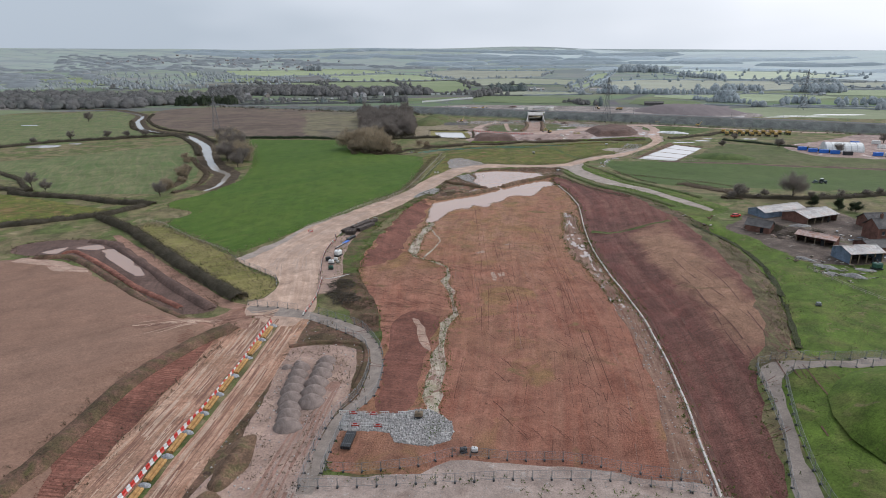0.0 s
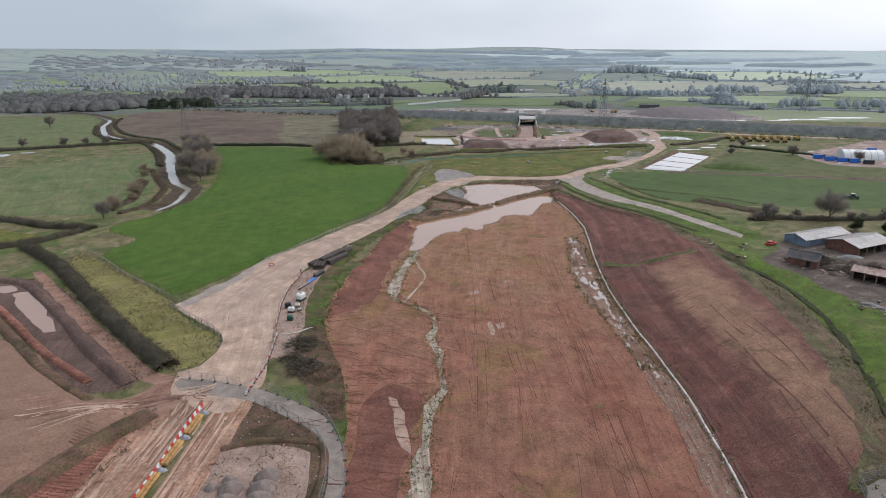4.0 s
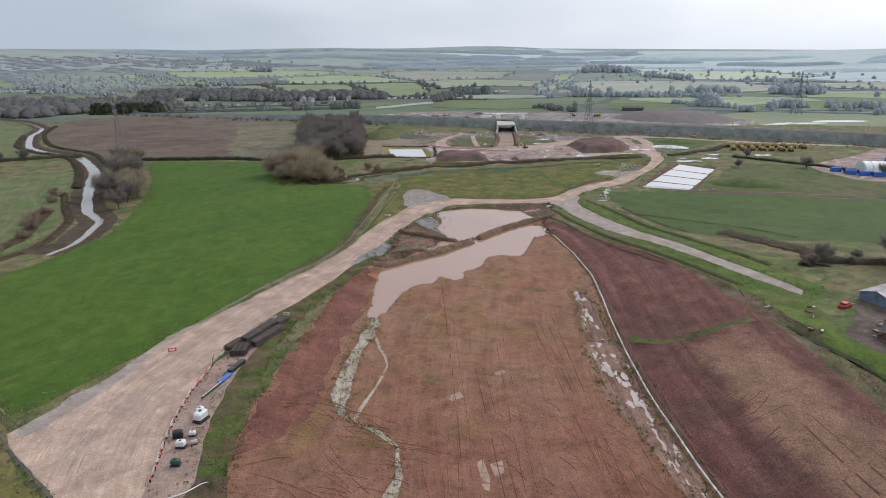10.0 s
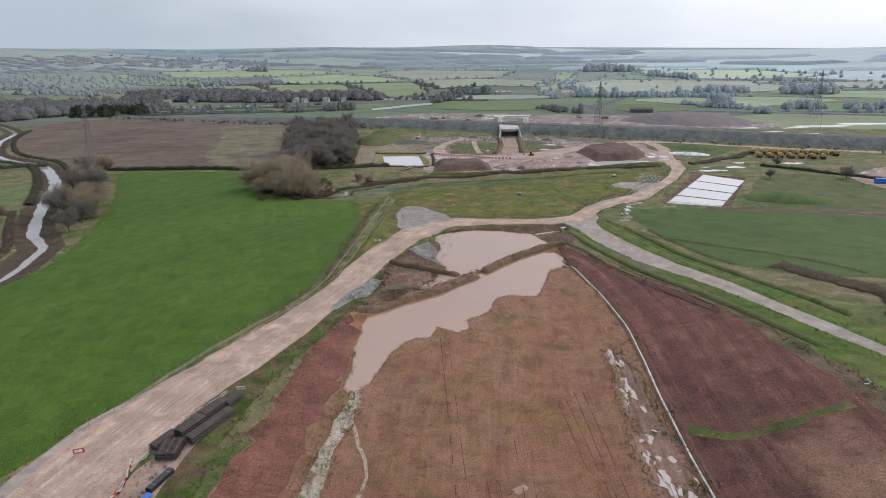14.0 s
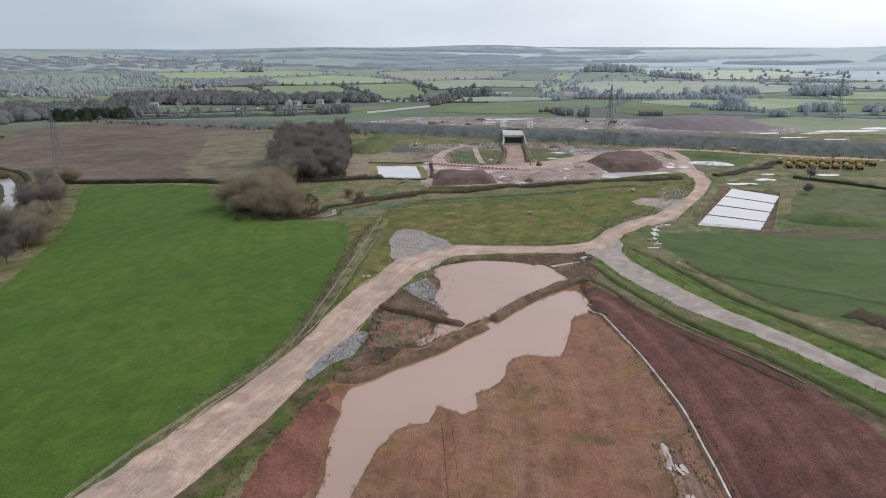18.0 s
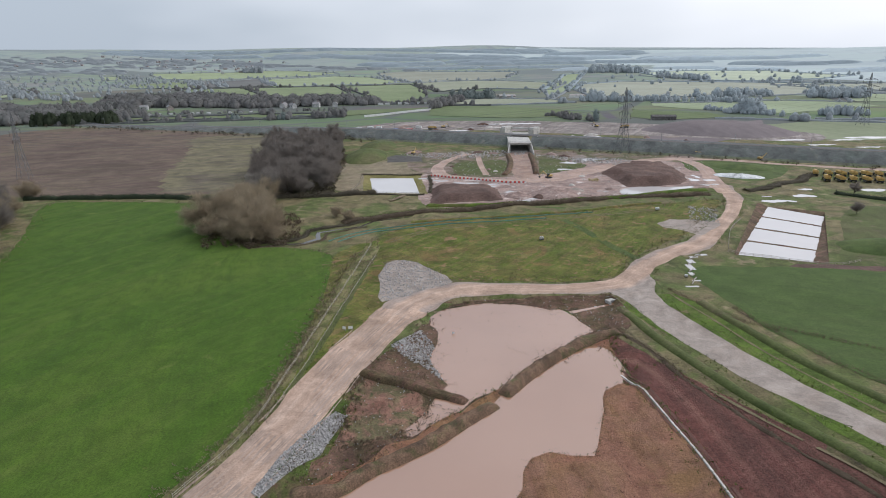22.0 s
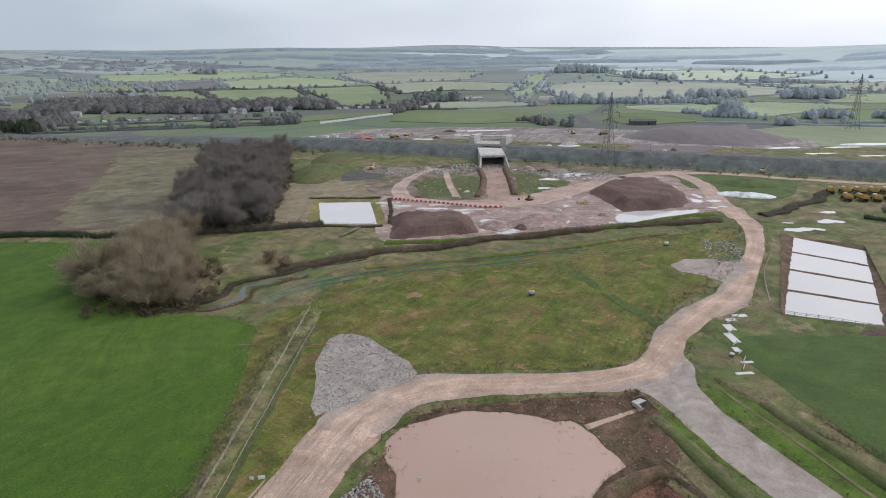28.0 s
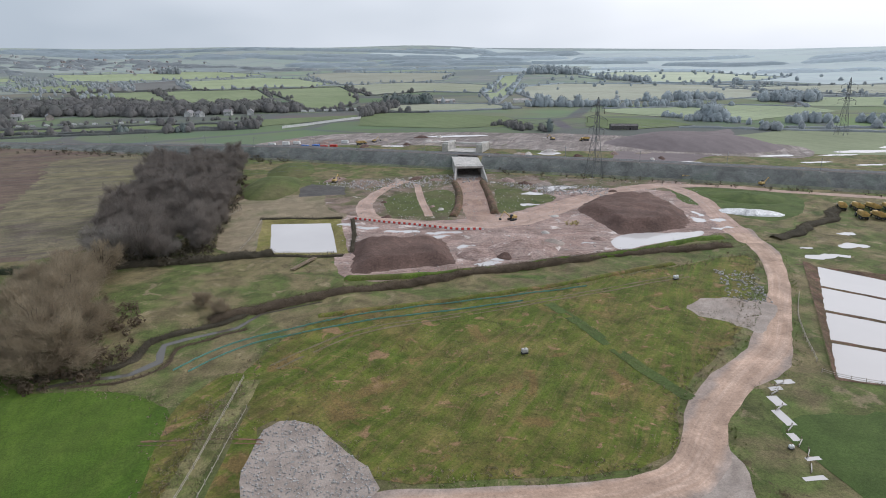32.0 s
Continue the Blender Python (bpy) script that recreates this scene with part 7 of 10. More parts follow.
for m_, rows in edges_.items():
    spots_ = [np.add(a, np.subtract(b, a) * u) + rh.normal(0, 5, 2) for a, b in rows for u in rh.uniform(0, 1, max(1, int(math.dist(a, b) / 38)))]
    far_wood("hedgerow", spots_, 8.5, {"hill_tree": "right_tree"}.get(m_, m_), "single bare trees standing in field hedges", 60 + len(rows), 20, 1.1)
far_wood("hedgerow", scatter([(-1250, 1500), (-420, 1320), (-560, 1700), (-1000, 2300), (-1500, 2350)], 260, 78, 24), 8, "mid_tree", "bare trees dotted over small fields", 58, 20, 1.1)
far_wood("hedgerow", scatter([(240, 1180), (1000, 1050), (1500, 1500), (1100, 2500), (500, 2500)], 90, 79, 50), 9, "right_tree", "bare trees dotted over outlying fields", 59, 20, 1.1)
far_trees("undergrowth", scatter([(-112, 556), (-88, 552), (-66, 555), (-76, 640), (-88, 722), (-126, 780), (-150, 775), (-146, 720), (-130, 622)], 560, 31, 1.6), 4.2, "hedge", "dark undergrowth filling the wood", 15, 40)
far_trees("undergrowth", scatter([(-104, 462), (-76, 464), (-66, 474), (-74, 510), (-104, 530), (-112, 500)], 200, 32, 1.5), 3.0, "bramble", "brown undergrowth below the willows", 16, 40)
far_trees("embankment_scrub", along([(-700, 1040), (-325, 884), (-166, 818), (-74, 780)], 200, 5, 13), 4, "hedge", "dark scrub along the railway", 13, 24)
far_trees("embankment_scrub", along([(66, 720), (133, 689), (200, 655), (263, 622), (420, 540)], 160, 4, 14), 2.5, "hedge", "dark scrub on the railway embankment", 14, 20)


# ---- railway, bridge, pylons ----
def railway():
    c = curve(RAIL, False, 12)
    d = np.gradient(c, axis=0)
    d /= np.linalg.norm(d, axis=1)[:, None]
    nrm = np.stack([-d[:, 1], d[:, 0]], 1)
    up = 7.2 * ss(-420, -40, c[:, 0])
    prof = ((0, 0.0), (3.2, 0.16), (13, 1.0), (24, 1.0), (38, 0.0))
    tall = 0.9 + up
    # the bank is open where the bridge stands
    for lo, hi in ((-9999, 46), (62, 9999)):
        k = (c[:, 0] > lo) & (c[:, 0] < hi)
        cc, nn, tt = c[k], nrm[k], tall[k]
        if hi < 9999:
            e = np.array([46.0, 731.2])
            cc, nn, tt = np.vstack([cc, e]), np.vstack([nn, nn[-1]]), np.append(tt, tt[-1])
        else:
            e = np.array([62.0, 724.2])
            cc, nn, tt = np.vstack([e, cc]), np.vstack([nn[0], nn]), np.append(tt[0], tt)
        v = [(*(cc[i] + nn[i] * o), -0.5 if h <= 0 else tt[i] * h) for i in range(len(cc)) for o, h in prof]
        n, m = len(cc), len(prof)
        f = [(i * m + j, (i + 1) * m + j, (i + 1) * m + j + 1, i * m + j + 1) for i in range(n - 1) for j in range(1, m - 1)]
        foot = [(i * m, (i + 1) * m, (i + 1) * m + 1, i * m + 1) for i in range(n - 1)]
        tagged(obj("embankment_foot", mesh_np("embankment_foot", v, foot), "bank_foot"), "rough brown and green foot of the railway embankment", "embankment", kind="structure")
        tagged(obj("railway_embankment", mesh_np("railway_embankment", v, f), "bank_grass"), "long dark scrubby railway embankment", "embankment", kind="structure")
    v = [(*(c[i] + nrm[i] * o), tall[i] + h) for i in range(len(c)) for o, h in ((13.6, 0.02), (14.6, 0.45), (22.4, 0.45), (23.4, 0.02))]
    n, m = len(c), 4
    f = [(i * m + j, (i + 1) * m + j, (i + 1) * m + j + 1, i * m + j + 1) for i in range(n - 1) for j in range(m - 1)]
    ballast = tagged(obj("track_bed", mesh_np("track_bed", v, f), "ballast"), "grey ballast track bed", "track bed", kind="structure")
    for o in (15.6, 17.05, 19.9, 21.35):
        v = [(*(c[i] + nrm[i] * (o + e)), tall[i] + h) for i in range(n) for e, h in ((-0.06, 0.44), (-0.05, 0.62), (0.05, 0.62), (0.06, 0.44))]
        obj("rail", mesh_np("rail", v, f), "steel", ballast)
    mast = thing("overhead_mast", 0, 0, 0, 0, "grey steel overhead line mast beside the track", "mast", "overhead line masts")
    part("post", bar((0, 0, -0.3), (0, 0, 7.5), r=0.14, n=6, r2=0.10), "steel", mast)
    part("cantilever", bar((0, 0, 6.8), (3.0, 0, 6.0), r=0.07, n=5), "steel", mast)
    part("stay", bar((0, 0, 7.4), (3.0, 0, 6.2), r=0.05, n=5), "steel", mast)
    part("footing", box(0, 0, -0.1, 0.8, 0.8, 0.5), "concrete", mast)
    first = True
    s = np.concatenate([[0], np.cumsum(np.linalg.norm(np.diff(c, axis=0), axis=1))])
    for i, t in enumerate(np.arange(700, 2200, 48)):
        k = int(np.argmin(abs(s - t)))
        side = 13.2 if i % 2 else 23.8
        p = c[k] + nrm[k] * side
        q = pose(p[0], p[1], tall[k] + 0.2, 0, 0, math.degrees(math.atan2(nrm[k][1], nrm[k][0])) + (0 if i % 2 else 180))
        if first:
            mast.matrix_basis = q
            first = False
        else:
            copy_thing(mast, q)


M["bank_grass"] = surf("embankment_scrub_grass", [(0.085, 0.093, 0.089, 1), (0.118, 0.123, 0.116, 1), (0.097, 0.114, 0.099, 1)], big=0.06, fine=0.8, bump=0.6, mottle=0.35, fine_amt=0.5, spots=[(0.12, 0.6, (0.145, 0.145, 0.126, 1))])
M["bank_foot"] = surf("embankment_foot_grass", [(0.143, 0.131, 0.113, 1), (0.120, 0.137, 0.085, 1), (0.192, 0.165, 0.147, 1)], big=0.05, fine=0.8, bump=0.5, mottle=0.3, fine_amt=0.45)
railway()


def portal():
    t = thing("railway_bridge", 53.6, 702, 0, -3, "pale concrete box bridge under the railway", "bridge")
    part("roof_slab", box(0, 24, 6.7, 17.6, 48, 0.9, bevel=0.06), "concrete", t)
    part("headwall", box(0, -0.1, 7.45, 17.8, 0.6, 0.7, bevel=0.05), "concrete", t)
    part("floor_slab", box(0, 23, 0.08, 15.6, 46, 0.3), "concrete", t)
    for s in (-1, 1):
        part("side_wall", box(8.2 * s, 24, 3.2, 1.1, 47.6, 6.6, bevel=0.05), "concrete", t)
        bm = bmesh.new()
        pts = [(8.0 * s, 0.2, -0.3), (8.0 * s, 0.2, 7.0), (9.4 * s, -11, 1.6), (9.4 * s, -11, -0.3)]
        a = [bm.verts.new(p) for p in pts]
        b = [bm.verts.new((p[0] + 0.8 * s, p[1], p[2])) for p in pts]
        bm.faces.new(a)
        bm.faces.new(b[::-1])
        for i in range(4):
            bm.faces.new((a[i], b[i], b[(i + 1) % 4], a[(i + 1) % 4]))
        bmesh.ops.recalc_face_normals(bm, faces=bm.faces)
        part("wing_wall", bm, "concrete", t)
        part("parapet_post", box(8.5 * s, -0.1, 8.3, 0.1, 0.1, 1.1), "steel", t)
    part("parapet_rail", box(0, -0.1, 8.8, 17.2, 0.07, 0.1), "steel", t)
    part("parapet_rail", box(0, -0.1, 8.35, 17.2, 0.06, 0.08), "steel", t)


portal()
# second span under way beyond the line
nb = thing("bridge_abutment", 66, 815, 0, -23.5, "unfinished pale concrete bridge abutments beyond the line", "bridge")
for s in (-1, 1):
    part("wall", box(14 * s, 0, 3.2, 5, 22, 6.4, bevel=0.2), "concrete", nb)
    part("wall_top", box(14 * s, -6, 6.9, 4, 6, 1.2, bevel=0.15), "concrete", nb)
part("beam", box(0, 9, 4.4, 26, 2, 1.6, bevel=0.1), "concrete", nb)
part("base", box(0, 0, 0.3, 24, 20, 0.4), "concrete", nb)


def tube(bm, pts, r, n=4):
    """One unbroken tube along the points."""
    rings = []
    for i, p in enumerate(pts):
        d = (pts[min(i + 1, len(pts) - 1)] - pts[max(i - 1, 0)]).normalized()
        q = d.to_track_quat("Z", "Y")
        rings.append([bm.verts.new(p + q @ Vector((math.cos(2 * math.pi * k / n) * r, math.sin(2 * math.pi * k / n) * r, 0))) for k in range(n)])
    for a, b in zip(rings, rings[1:]):
        for k in range(n):
            bm.faces.new((a[k], a[(k + 1) % n], b[(k + 1) % n], b[k]))
    return bm


def pylon_mesh():
    t = thing("pylon", 0, 0, 0, 0, "grey lattice steel electricity pylon", "pylon", "electricity pylons")
    lev = [(0, 4.2), (9, 3.2), (17, 2.4), (24, 1.75), (30, 1.3), (36, 1.0), (42, 0.8), (47, 0.45), (49.5, 0.08)]
    for sx, sy in ((-1, -1), (1, -1), (1, 1), (-1, 1)):
        part("leg", tube(bmesh.new(), [Vector((sx * w0, sy * w0, z0 - (0.4 if z0 == 0 else 0))) for z0, w0 in lev], 0.14), "pylon_steel", t)
    for i, ((z0, w0), (z1, w1)) in enumerate(zip(lev[:-1], lev[1:])):
        for k in range(4):
            a0, a1 = [(-1, -1), (1, -1), (1, 1), (-1, 1)][k], [(1, -1), (1, 1), (-1, 1), (-1, -1)][k]
            part("brace", bar((a0[0] * w0, a0[1] * w0, z0), (a1[0] * w1, a1[1] * w1, z1), r=0.08, n=4), "pylon_steel", t)
            part("brace", bar((a1[0] * w0, a1[1] * w0, z0), (a0[0] * w1, a0[1] * w1, z1), r=0.08, n=4), "pylon_steel", t)
            if z0:
                part("brace", bar((a0[0] * w0, a0[1] * w0, z0), (a1[0] * w0, a1[1] * w0, z0), r=0.08, n=4), "pylon_steel", t)
    for z, arm, w in ((30, 7.2, 1.3), (36.5, 9.4, 1.0), (43, 6.4, 0.75)):
        for s in (-1, 1):
            bm = bmesh.new()
            tip = (s * arm, 0, z + 0.3)
            for sy in (-1, 1):
                add_bar(bm, (s * w, sy * w, z), tip, 0.09, 4)
                add_bar(bm, (s * w, sy * w, z + 2.2), tip, 0.09, 4)
                for q in (0.3, 0.6):
                    x = s * (w + (arm - w) * q)
                    add_bar(bm, (x, sy * w * (1 - q), z + 0.3 * q), (x, sy * w * (1 - q), z + 2.2 - 1.9 * q), 0.06, 4)
            part("crossarm", bm, "pylon_steel", t)
            part("insulator", bar((s * arm, 0, z + 0.2), (s * arm, 0, z - 3.2), r=0.14, n=6), "glass_dark", t)
    return t


M["pylon_steel"] = plain("pylon_steel", (0.20, 0.205, 0.21), 0.6, 0.3)
M["glass_dark"] = plain("brown_insulator", (0.10, 0.07, 0.06), 0.3)
PYL = [(-283, 620, 14, 0.86), (131, 694, 20, 0.985), (412, 846, 28, 1.02), (760, 1030, 28, 1.0), (-700, 545, 12, 0.9)]
py0 = pylon_mesh()
for i, (x, y, a, s) in enumerate(PYL):
    q = pose(x, y, z_at(x, y), 0, 0, a + 90)
    if i == 0:
        py0.matrix_basis = q @ Matrix.Scale(s, 4)
    else:
        o = copy_thing(py0, q)
        o.scale = (s, s, s)


def conductor(a, b, sag):
    bm = bmesh.new()
    n = 14
    pts = [Vector(a).lerp(Vector(b), i / n) - Vector((0, 0, sag * 4 * (i / n) * (1 - i / n))) for i in range(n + 1)]
    return tube(bm, pts, 0.035)


for p, q in ((4, 0), (0, 1), (1, 2), (2, 3)):
    line = thing("power_line", *PYL[p][:2], 0, 0, "thin sagging power conductors between pylons", "power line", "power lines")
    ox, oy = PYL[p][:2]
    for z, arm in ((27, 7.2), (33.5, 9.4), (40, 6.4)):
        for s in (-1, 1):
            ends = []
            for k in (p, q):
                x, y, a, sc = PYL[k]
                t = radians(a + 90)
                ends.append((x + math.cos(t) * arm * s * sc - ox, y + math.sin(t) * arm * s * sc - oy, z * sc))
            part("conductor", conductor(*ends, 9), "pylon_steel", line)


# ---- farm ----
M["brick"] = surf("red_brick", [(0.13, 0.068, 0.053, 1), (0.175, 0.088, 0.066, 1)], big=0.5, fine=4, bump=0.2)
M["roof_grey"] = surf("grey_sheet_roof", [(0.30, 0.285, 0.275, 1), (0.42, 0.405, 0.39, 1), (0.36, 0.27, 0.23, 1)], big=0.25, fine=1.6, rough=0.6, bump=0.1, streak=[(30, 0.5, (0.25, 0.19, 0.155, 1), 0.6)])
M["roof_rust"] = surf("rusty_sheet_roof", [(0.32, 0.15, 0.09, 1), (0.42, 0.33, 0.30, 1), (0.27, 0.12, 0.075, 1)], big=0.4, fine=2, rough=0.7, bump=0.1)
M["slate"] = surf("slate_roof", [(0.09, 0.085, 0.085, 1), (0.13, 0.12, 0.115, 1)], big=0.4, fine=3, bump=0.2)
M["blue_grey"] = surf("blue_grey_cladding", [(0.13, 0.17, 0.225, 1), (0.17, 0.215, 0.28, 1)], big=0.4, fine=3, bump=0.1)
M["dark"] = plain("dark_opening", (0.02, 0.02, 0.022), 0.9)
M["glass"] = plain("window_glass", (0.04, 0.05, 0.06), 0.1)


def building(name, x, y, turn, length, width, eave, rise, wall, roof, label, category, open_side=False, windows=0, chimneys=0, ridges=0):
    """A gabled building with walls, two roof slopes and openings; the ridge runs along its length."""
    t = thing(name, x, y, z_at(x, y) - 0.1, turn, label, category)
    for s in (-1, 1):
        if not (open_side and s < 0):
            part("wall", box(0, s * (width / 2 - 0.15), eave / 2, length, 0.3, eave), wall, t)
        else:
            for k in range(5):
                px = -length / 2 + 0.3 + k * (length - 0.6) / 4
                part("post", box(px, -width / 2 + 0.2, eave / 2, 0.3, 0.3, eave), "wood", t)
        bm = prism([(-width / 2 + 0.3, 0), (width / 2 - 0.3, 0), (width / 2 - 0.3, eave), (0, eave + rise), (-width / 2 + 0.3, eave)], 0.3)
        bmesh.ops.translate(bm, verts=bm.verts, vec=(s * (length / 2 - 0.15), 0, 0))
        part("gable", bm, wall, t)
        over, th = 0.45, 0.12
        bm = prism([(0, eave + rise + 0.03), (s * (width / 2 + over), eave - over * rise / (width / 2) + 0.03), (s * (width / 2 + over), eave - over * rise / (width / 2) + th + 0.03), (0, eave + rise + th + 0.03)], length + 2 * over)
        ro = part("roof", bm, roof, t)
        for k in range(ridges):
            px = -length / 2 + (k + 0.5) * length / ridges
            part("roof_rib", bar((px, 0, eave + rise + th + 0.05), (px, s * (width / 2 + over), eave - over * rise / (width / 2) + th + 0.05), r=0.04, n=4), roof, ro)
    part("ridge_cap", box(0, 0, eave + rise + 0.2, length + 0.9, 0.4, 0.1), roof, t)
    for k in range(windows):
        px = -length / 2 + (k + 0.5) * length / windows
        for s in (-1, 1):
            w = part("window", box(px, s * (width / 2 + 0.01), eave * 0.62, 1.1, 0.1, 1.3), "glass", t)
            part("sill", box(px, s * (width / 2 + 0.05), eave * 0.62 - 0.72, 1.3, 0.2, 0.12), "concrete", w)
    for k in range(chimneys):
        ch = part("chimney", box((k - 0.5) * length * 0.6, 0, eave + rise + 0.7, 0.9, 0.7, 1.9, bevel=0.04), "brick", t)
        part("pot", bar(((k - 0.5) * length * 0.6, 0, eave + rise + 1.6), ((k - 0.5) * length * 0.6, 0, eave + rise + 2.1), r=0.15, n=8), "brick", ch)
    part("door", box(length * 0.2, -width / 2 - 0.02, 1.1, 1.2, 0.1, 2.2), "dark", t)
    return t


building("barn", 129.5, 268.2, 25, 23, 9, 2.6, 1.4, "blue_grey", "roof_grey", "long blue-grey barn with a weathered sheet roof", "barn", ridges=12)
building("barn", 138.5, 257.5, 27, 18, 12, 3.0, 1.6, "brick", "roof_grey", "open-sided barn with a weathered grey sheet roof", "barn", True, ridges=12)
building("brick_shed", 111, 240, -40, 9, 6, 2.8, 1.9, "brick", "slate", "small old brick shed with a slate roof", "shed")
building("lean_to_shed", 125, 223.5, -42, 13, 6, 2.8, 0.9, "brick", "roof_rust", "low shed with a rusty patched sheet roof", "shed", True, ridges=8)
building("cattle_shed", 129, 205, 10, 12, 9, 3.6, 1.4, "blue_grey", "roof_grey", "open blue-grey steel cattle shed", "shed", True, ridges=8)
building("cattle_shed", 140, 214, 10, 10, 9, 3.2, 1.4, "brick", "slate", "dark-roofed brick cattle shed", "shed")
building("farmhouse", 156, 232, 8, 17, 8, 5.2, 2.8, "brick", "slate", "red brick farmhouse with a slate roof and chimneys", "house", windows=4, chimneys=2)
building("outhouse", 160, 248, 8, 12, 7, 3.4, 2.4, "brick", "slate", "red brick farm outbuilding with a dark roof", "outbuilding", windows=3)

for i, (x, y, a, b, h) in enumerate([(113, 246, 4, 3, 1.3), (118, 250, 5, 3, 1.2), (124, 243, 4, 3, 1.4), (119, 236, 5, 3, 1.6), (123, 230, 4, 3, 1.8), (116, 229, 3, 2, 1.0), (128, 240, 4, 2.5, 1.2), (120, 246, 4, 3, 1.0)]):
    heap("muck_mound", x, y, a, b, h, "yard", "dark heap of farm scrap and muck", "heap", seed=i + 90, rough=1.1, group="heaps in the farm yard", res=18)
for i, (x, y, a, b, h) in enumerate([(112, 204, 4, 1.2, 0.7), (115, 196, 5, 1.2, 0.7), (119, 188, 5, 1.4, 0.8), (113, 190, 3, 1.2, 0.6), (126, 194, 4, 1.6, 0.7), (130, 247, 5, 1.5, 0.8)]):
    heap("rubble_mound", x, y, a, b, h, "rubble", "pale heap of broken timber and rubble", "heap", turn=-50 + i * 9, seed=i + 110, rough=0.9, group="rubble by the farm", res=16)


def debris(name, places, label, group, size, mats, seed):
    """Loose farm clutter, piece by piece: boards, sheets and drums lying about."""
    g = np.random.default_rng(seed)
    for i, (x, y) in enumerate(places):
        t = thing(name, x, y, z_at(x, y), g.uniform(0, 180), label, "scrap", group)
        for k in range(int(g.integers(2, 5))):
            a, b, c = g.uniform(0.6, 1.6) * size, g.uniform(0.15, 0.7) * size, g.uniform(0.05, 0.25) * size
            bm = box(g.normal() * size * 0.4, g.normal() * size * 0.4, 0.1 + c / 2 + k * 0.14, a, b, c, turn=g.uniform(0, 180), bevel=0.02)
            part("piece", bm, mats[int(g.integers(len(mats)))], t)


debris("scrap_boards", scatter([(104, 244), (112, 252), (128, 244), (131, 234), (118, 226), (108, 230)], 46, 71, 1.6), "jumble of weathered boards and sheets in the farm yard", "scrap in the farm yard", 1.0, ("wood", "bark", "roof_rust", "bark", "pale_wood"), 72)
debris("scrap_boards", scatter([(106, 204), (116, 208), (124, 200), (128, 188), (116, 182), (108, 192)], 34, 73, 1.8), "pale broken timber lying on rough grass", "timber by the farm", 0.9, ("pale_wood", "rubble", "wood", "bark"), 74)
debris("scrap_boards", scatter([(130, 232), (140, 240), (152, 222), (142, 204), (132, 200)], 26, 75, 2.2), "farm scrap beside the cattle sheds", "scrap by the sheds", 1.4, ("steel", "roof_grey", "blue_grey", "wood", "white"), 76)
debris("scrap_boards", [(98, 258), (97, 255), (100, 261), (92, 247), (94, 246), (88, 262)], "pale rubble tipped on the grass", "rubble on the grass", 1.1, ("rubble", "pipe_white", "brick"), 77)


def parked_car(x, y, turn, paint, label, length=4.3, tall=1.5):
    """A parked car or van: lower body, cabin with glass, wheels."""
    t = thing("parked_vehicle", x, y, z_at(x, y), turn, label, "vehicle", "parked vehicles")
    h = tall * 0.5
    part("body", box(0, 0, 0.25 + h / 2, length, 1.75, h, bevel=0.14), paint, t)
    part("cabin", box(-length * 0.06, 0, 0.25 + h + (tall - h - 0.25) / 2, length * (0.56 if tall < 1.8 else 0.82), 1.55, tall - h - 0.22, bevel=0.16), paint if tall > 1.8 else "glass", t)
    part("roof", box(-length * 0.06, 0, tall, length * (0.44 if tall < 1.8 else 0.78), 1.45, 0.06, bevel=0.02), paint, t)
    part("windscreen", box(length * (0.23 if tall < 1.8 else 0.355), 0, 0.25 + h + 0.3, 0.06, 1.4, 0.5), "glass", t)
    wheels(t, [(length * u, 0.8 * v, 0.33, 0.22) for u in (-0.31, 0.31) for v in (-1, 1)])
    return t


def wheel(bm, x, y, r, w):
    bmesh.ops.create_cone(bm, cap_ends=True, segments=14, radius1=r, radius2=r, depth=w, matrix=Matrix.Translation((x, y, r)) @ Matrix.Rotation(math.pi / 2, 4, "X"))


def wheels(t, spots):
    for x, y, r, w in spots:
        bm = bmesh.new()
        wheel(bm, x, y, r, w)
        o = part("wheel", bm, "black", t)
        bm = bmesh.new()
        wheel(bm, x, y, r * 0.5, w * 1.06)
        bmesh.ops.translate(bm, verts=bm.verts, vec=(0, 0, r * 0.5))
        part("rim", bm, "steel", o)


def tractor(x, y, turn):
    t = thing("tractor", x, y, z_at(x, y), turn, "dark tractor with a seed drill working in the field", "tractor")
    part("bonnet", box(1.6, 0, 1.25, 2.0, 0.9, 0.8, bevel=0.12), "tractor_blue", t)
    part("cab", box(-0.1, 0, 1.9, 1.5, 1.4, 1.5, bevel=0.1), "glass", t)
    part("cab_roof", box(-0.1, 0, 2.72, 1.7, 1.6, 0.15, bevel=0.05), "white", t)
    part("exhaust", bar((1.3, 0.45, 1.6), (1.3, 0.45, 2.8), r=0.05), "black", t)
    wheels(t, [(-0.6, 0.95, 0.85, 0.5), (-0.6, -0.95, 0.85, 0.5), (1.9, 0.8, 0.55, 0.4), (1.9, -0.8, 0.55, 0.4)])
    part("drill_frame", box(-3.2, 0, 0.8, 1.6, 3.6, 0.3, bevel=0.05), "tractor_blue", t)
    part("hopper", box(-3.2, 0, 1.35, 1.1, 3.2, 0.9, bevel=0.15), "tractor_blue", t)
    part("tow_bar", box(-1.8, 0, 0.6, 1.6, 0.25, 0.2), "black", t)
    part("roller", bar((-4.3, -1.8, 0.35), (-4.3, 1.8, 0.35), r=0.35, n=12), "black", t)


parked_car(141, 211, 20, "white", "white van parked by the cattle sheds", 5.0, 2.2)
parked_car(146, 216, 15, "steel", "silver car parked in the farm yard")
parked_car(150, 211, 25, "steel", "grey car parked in the farm yard")
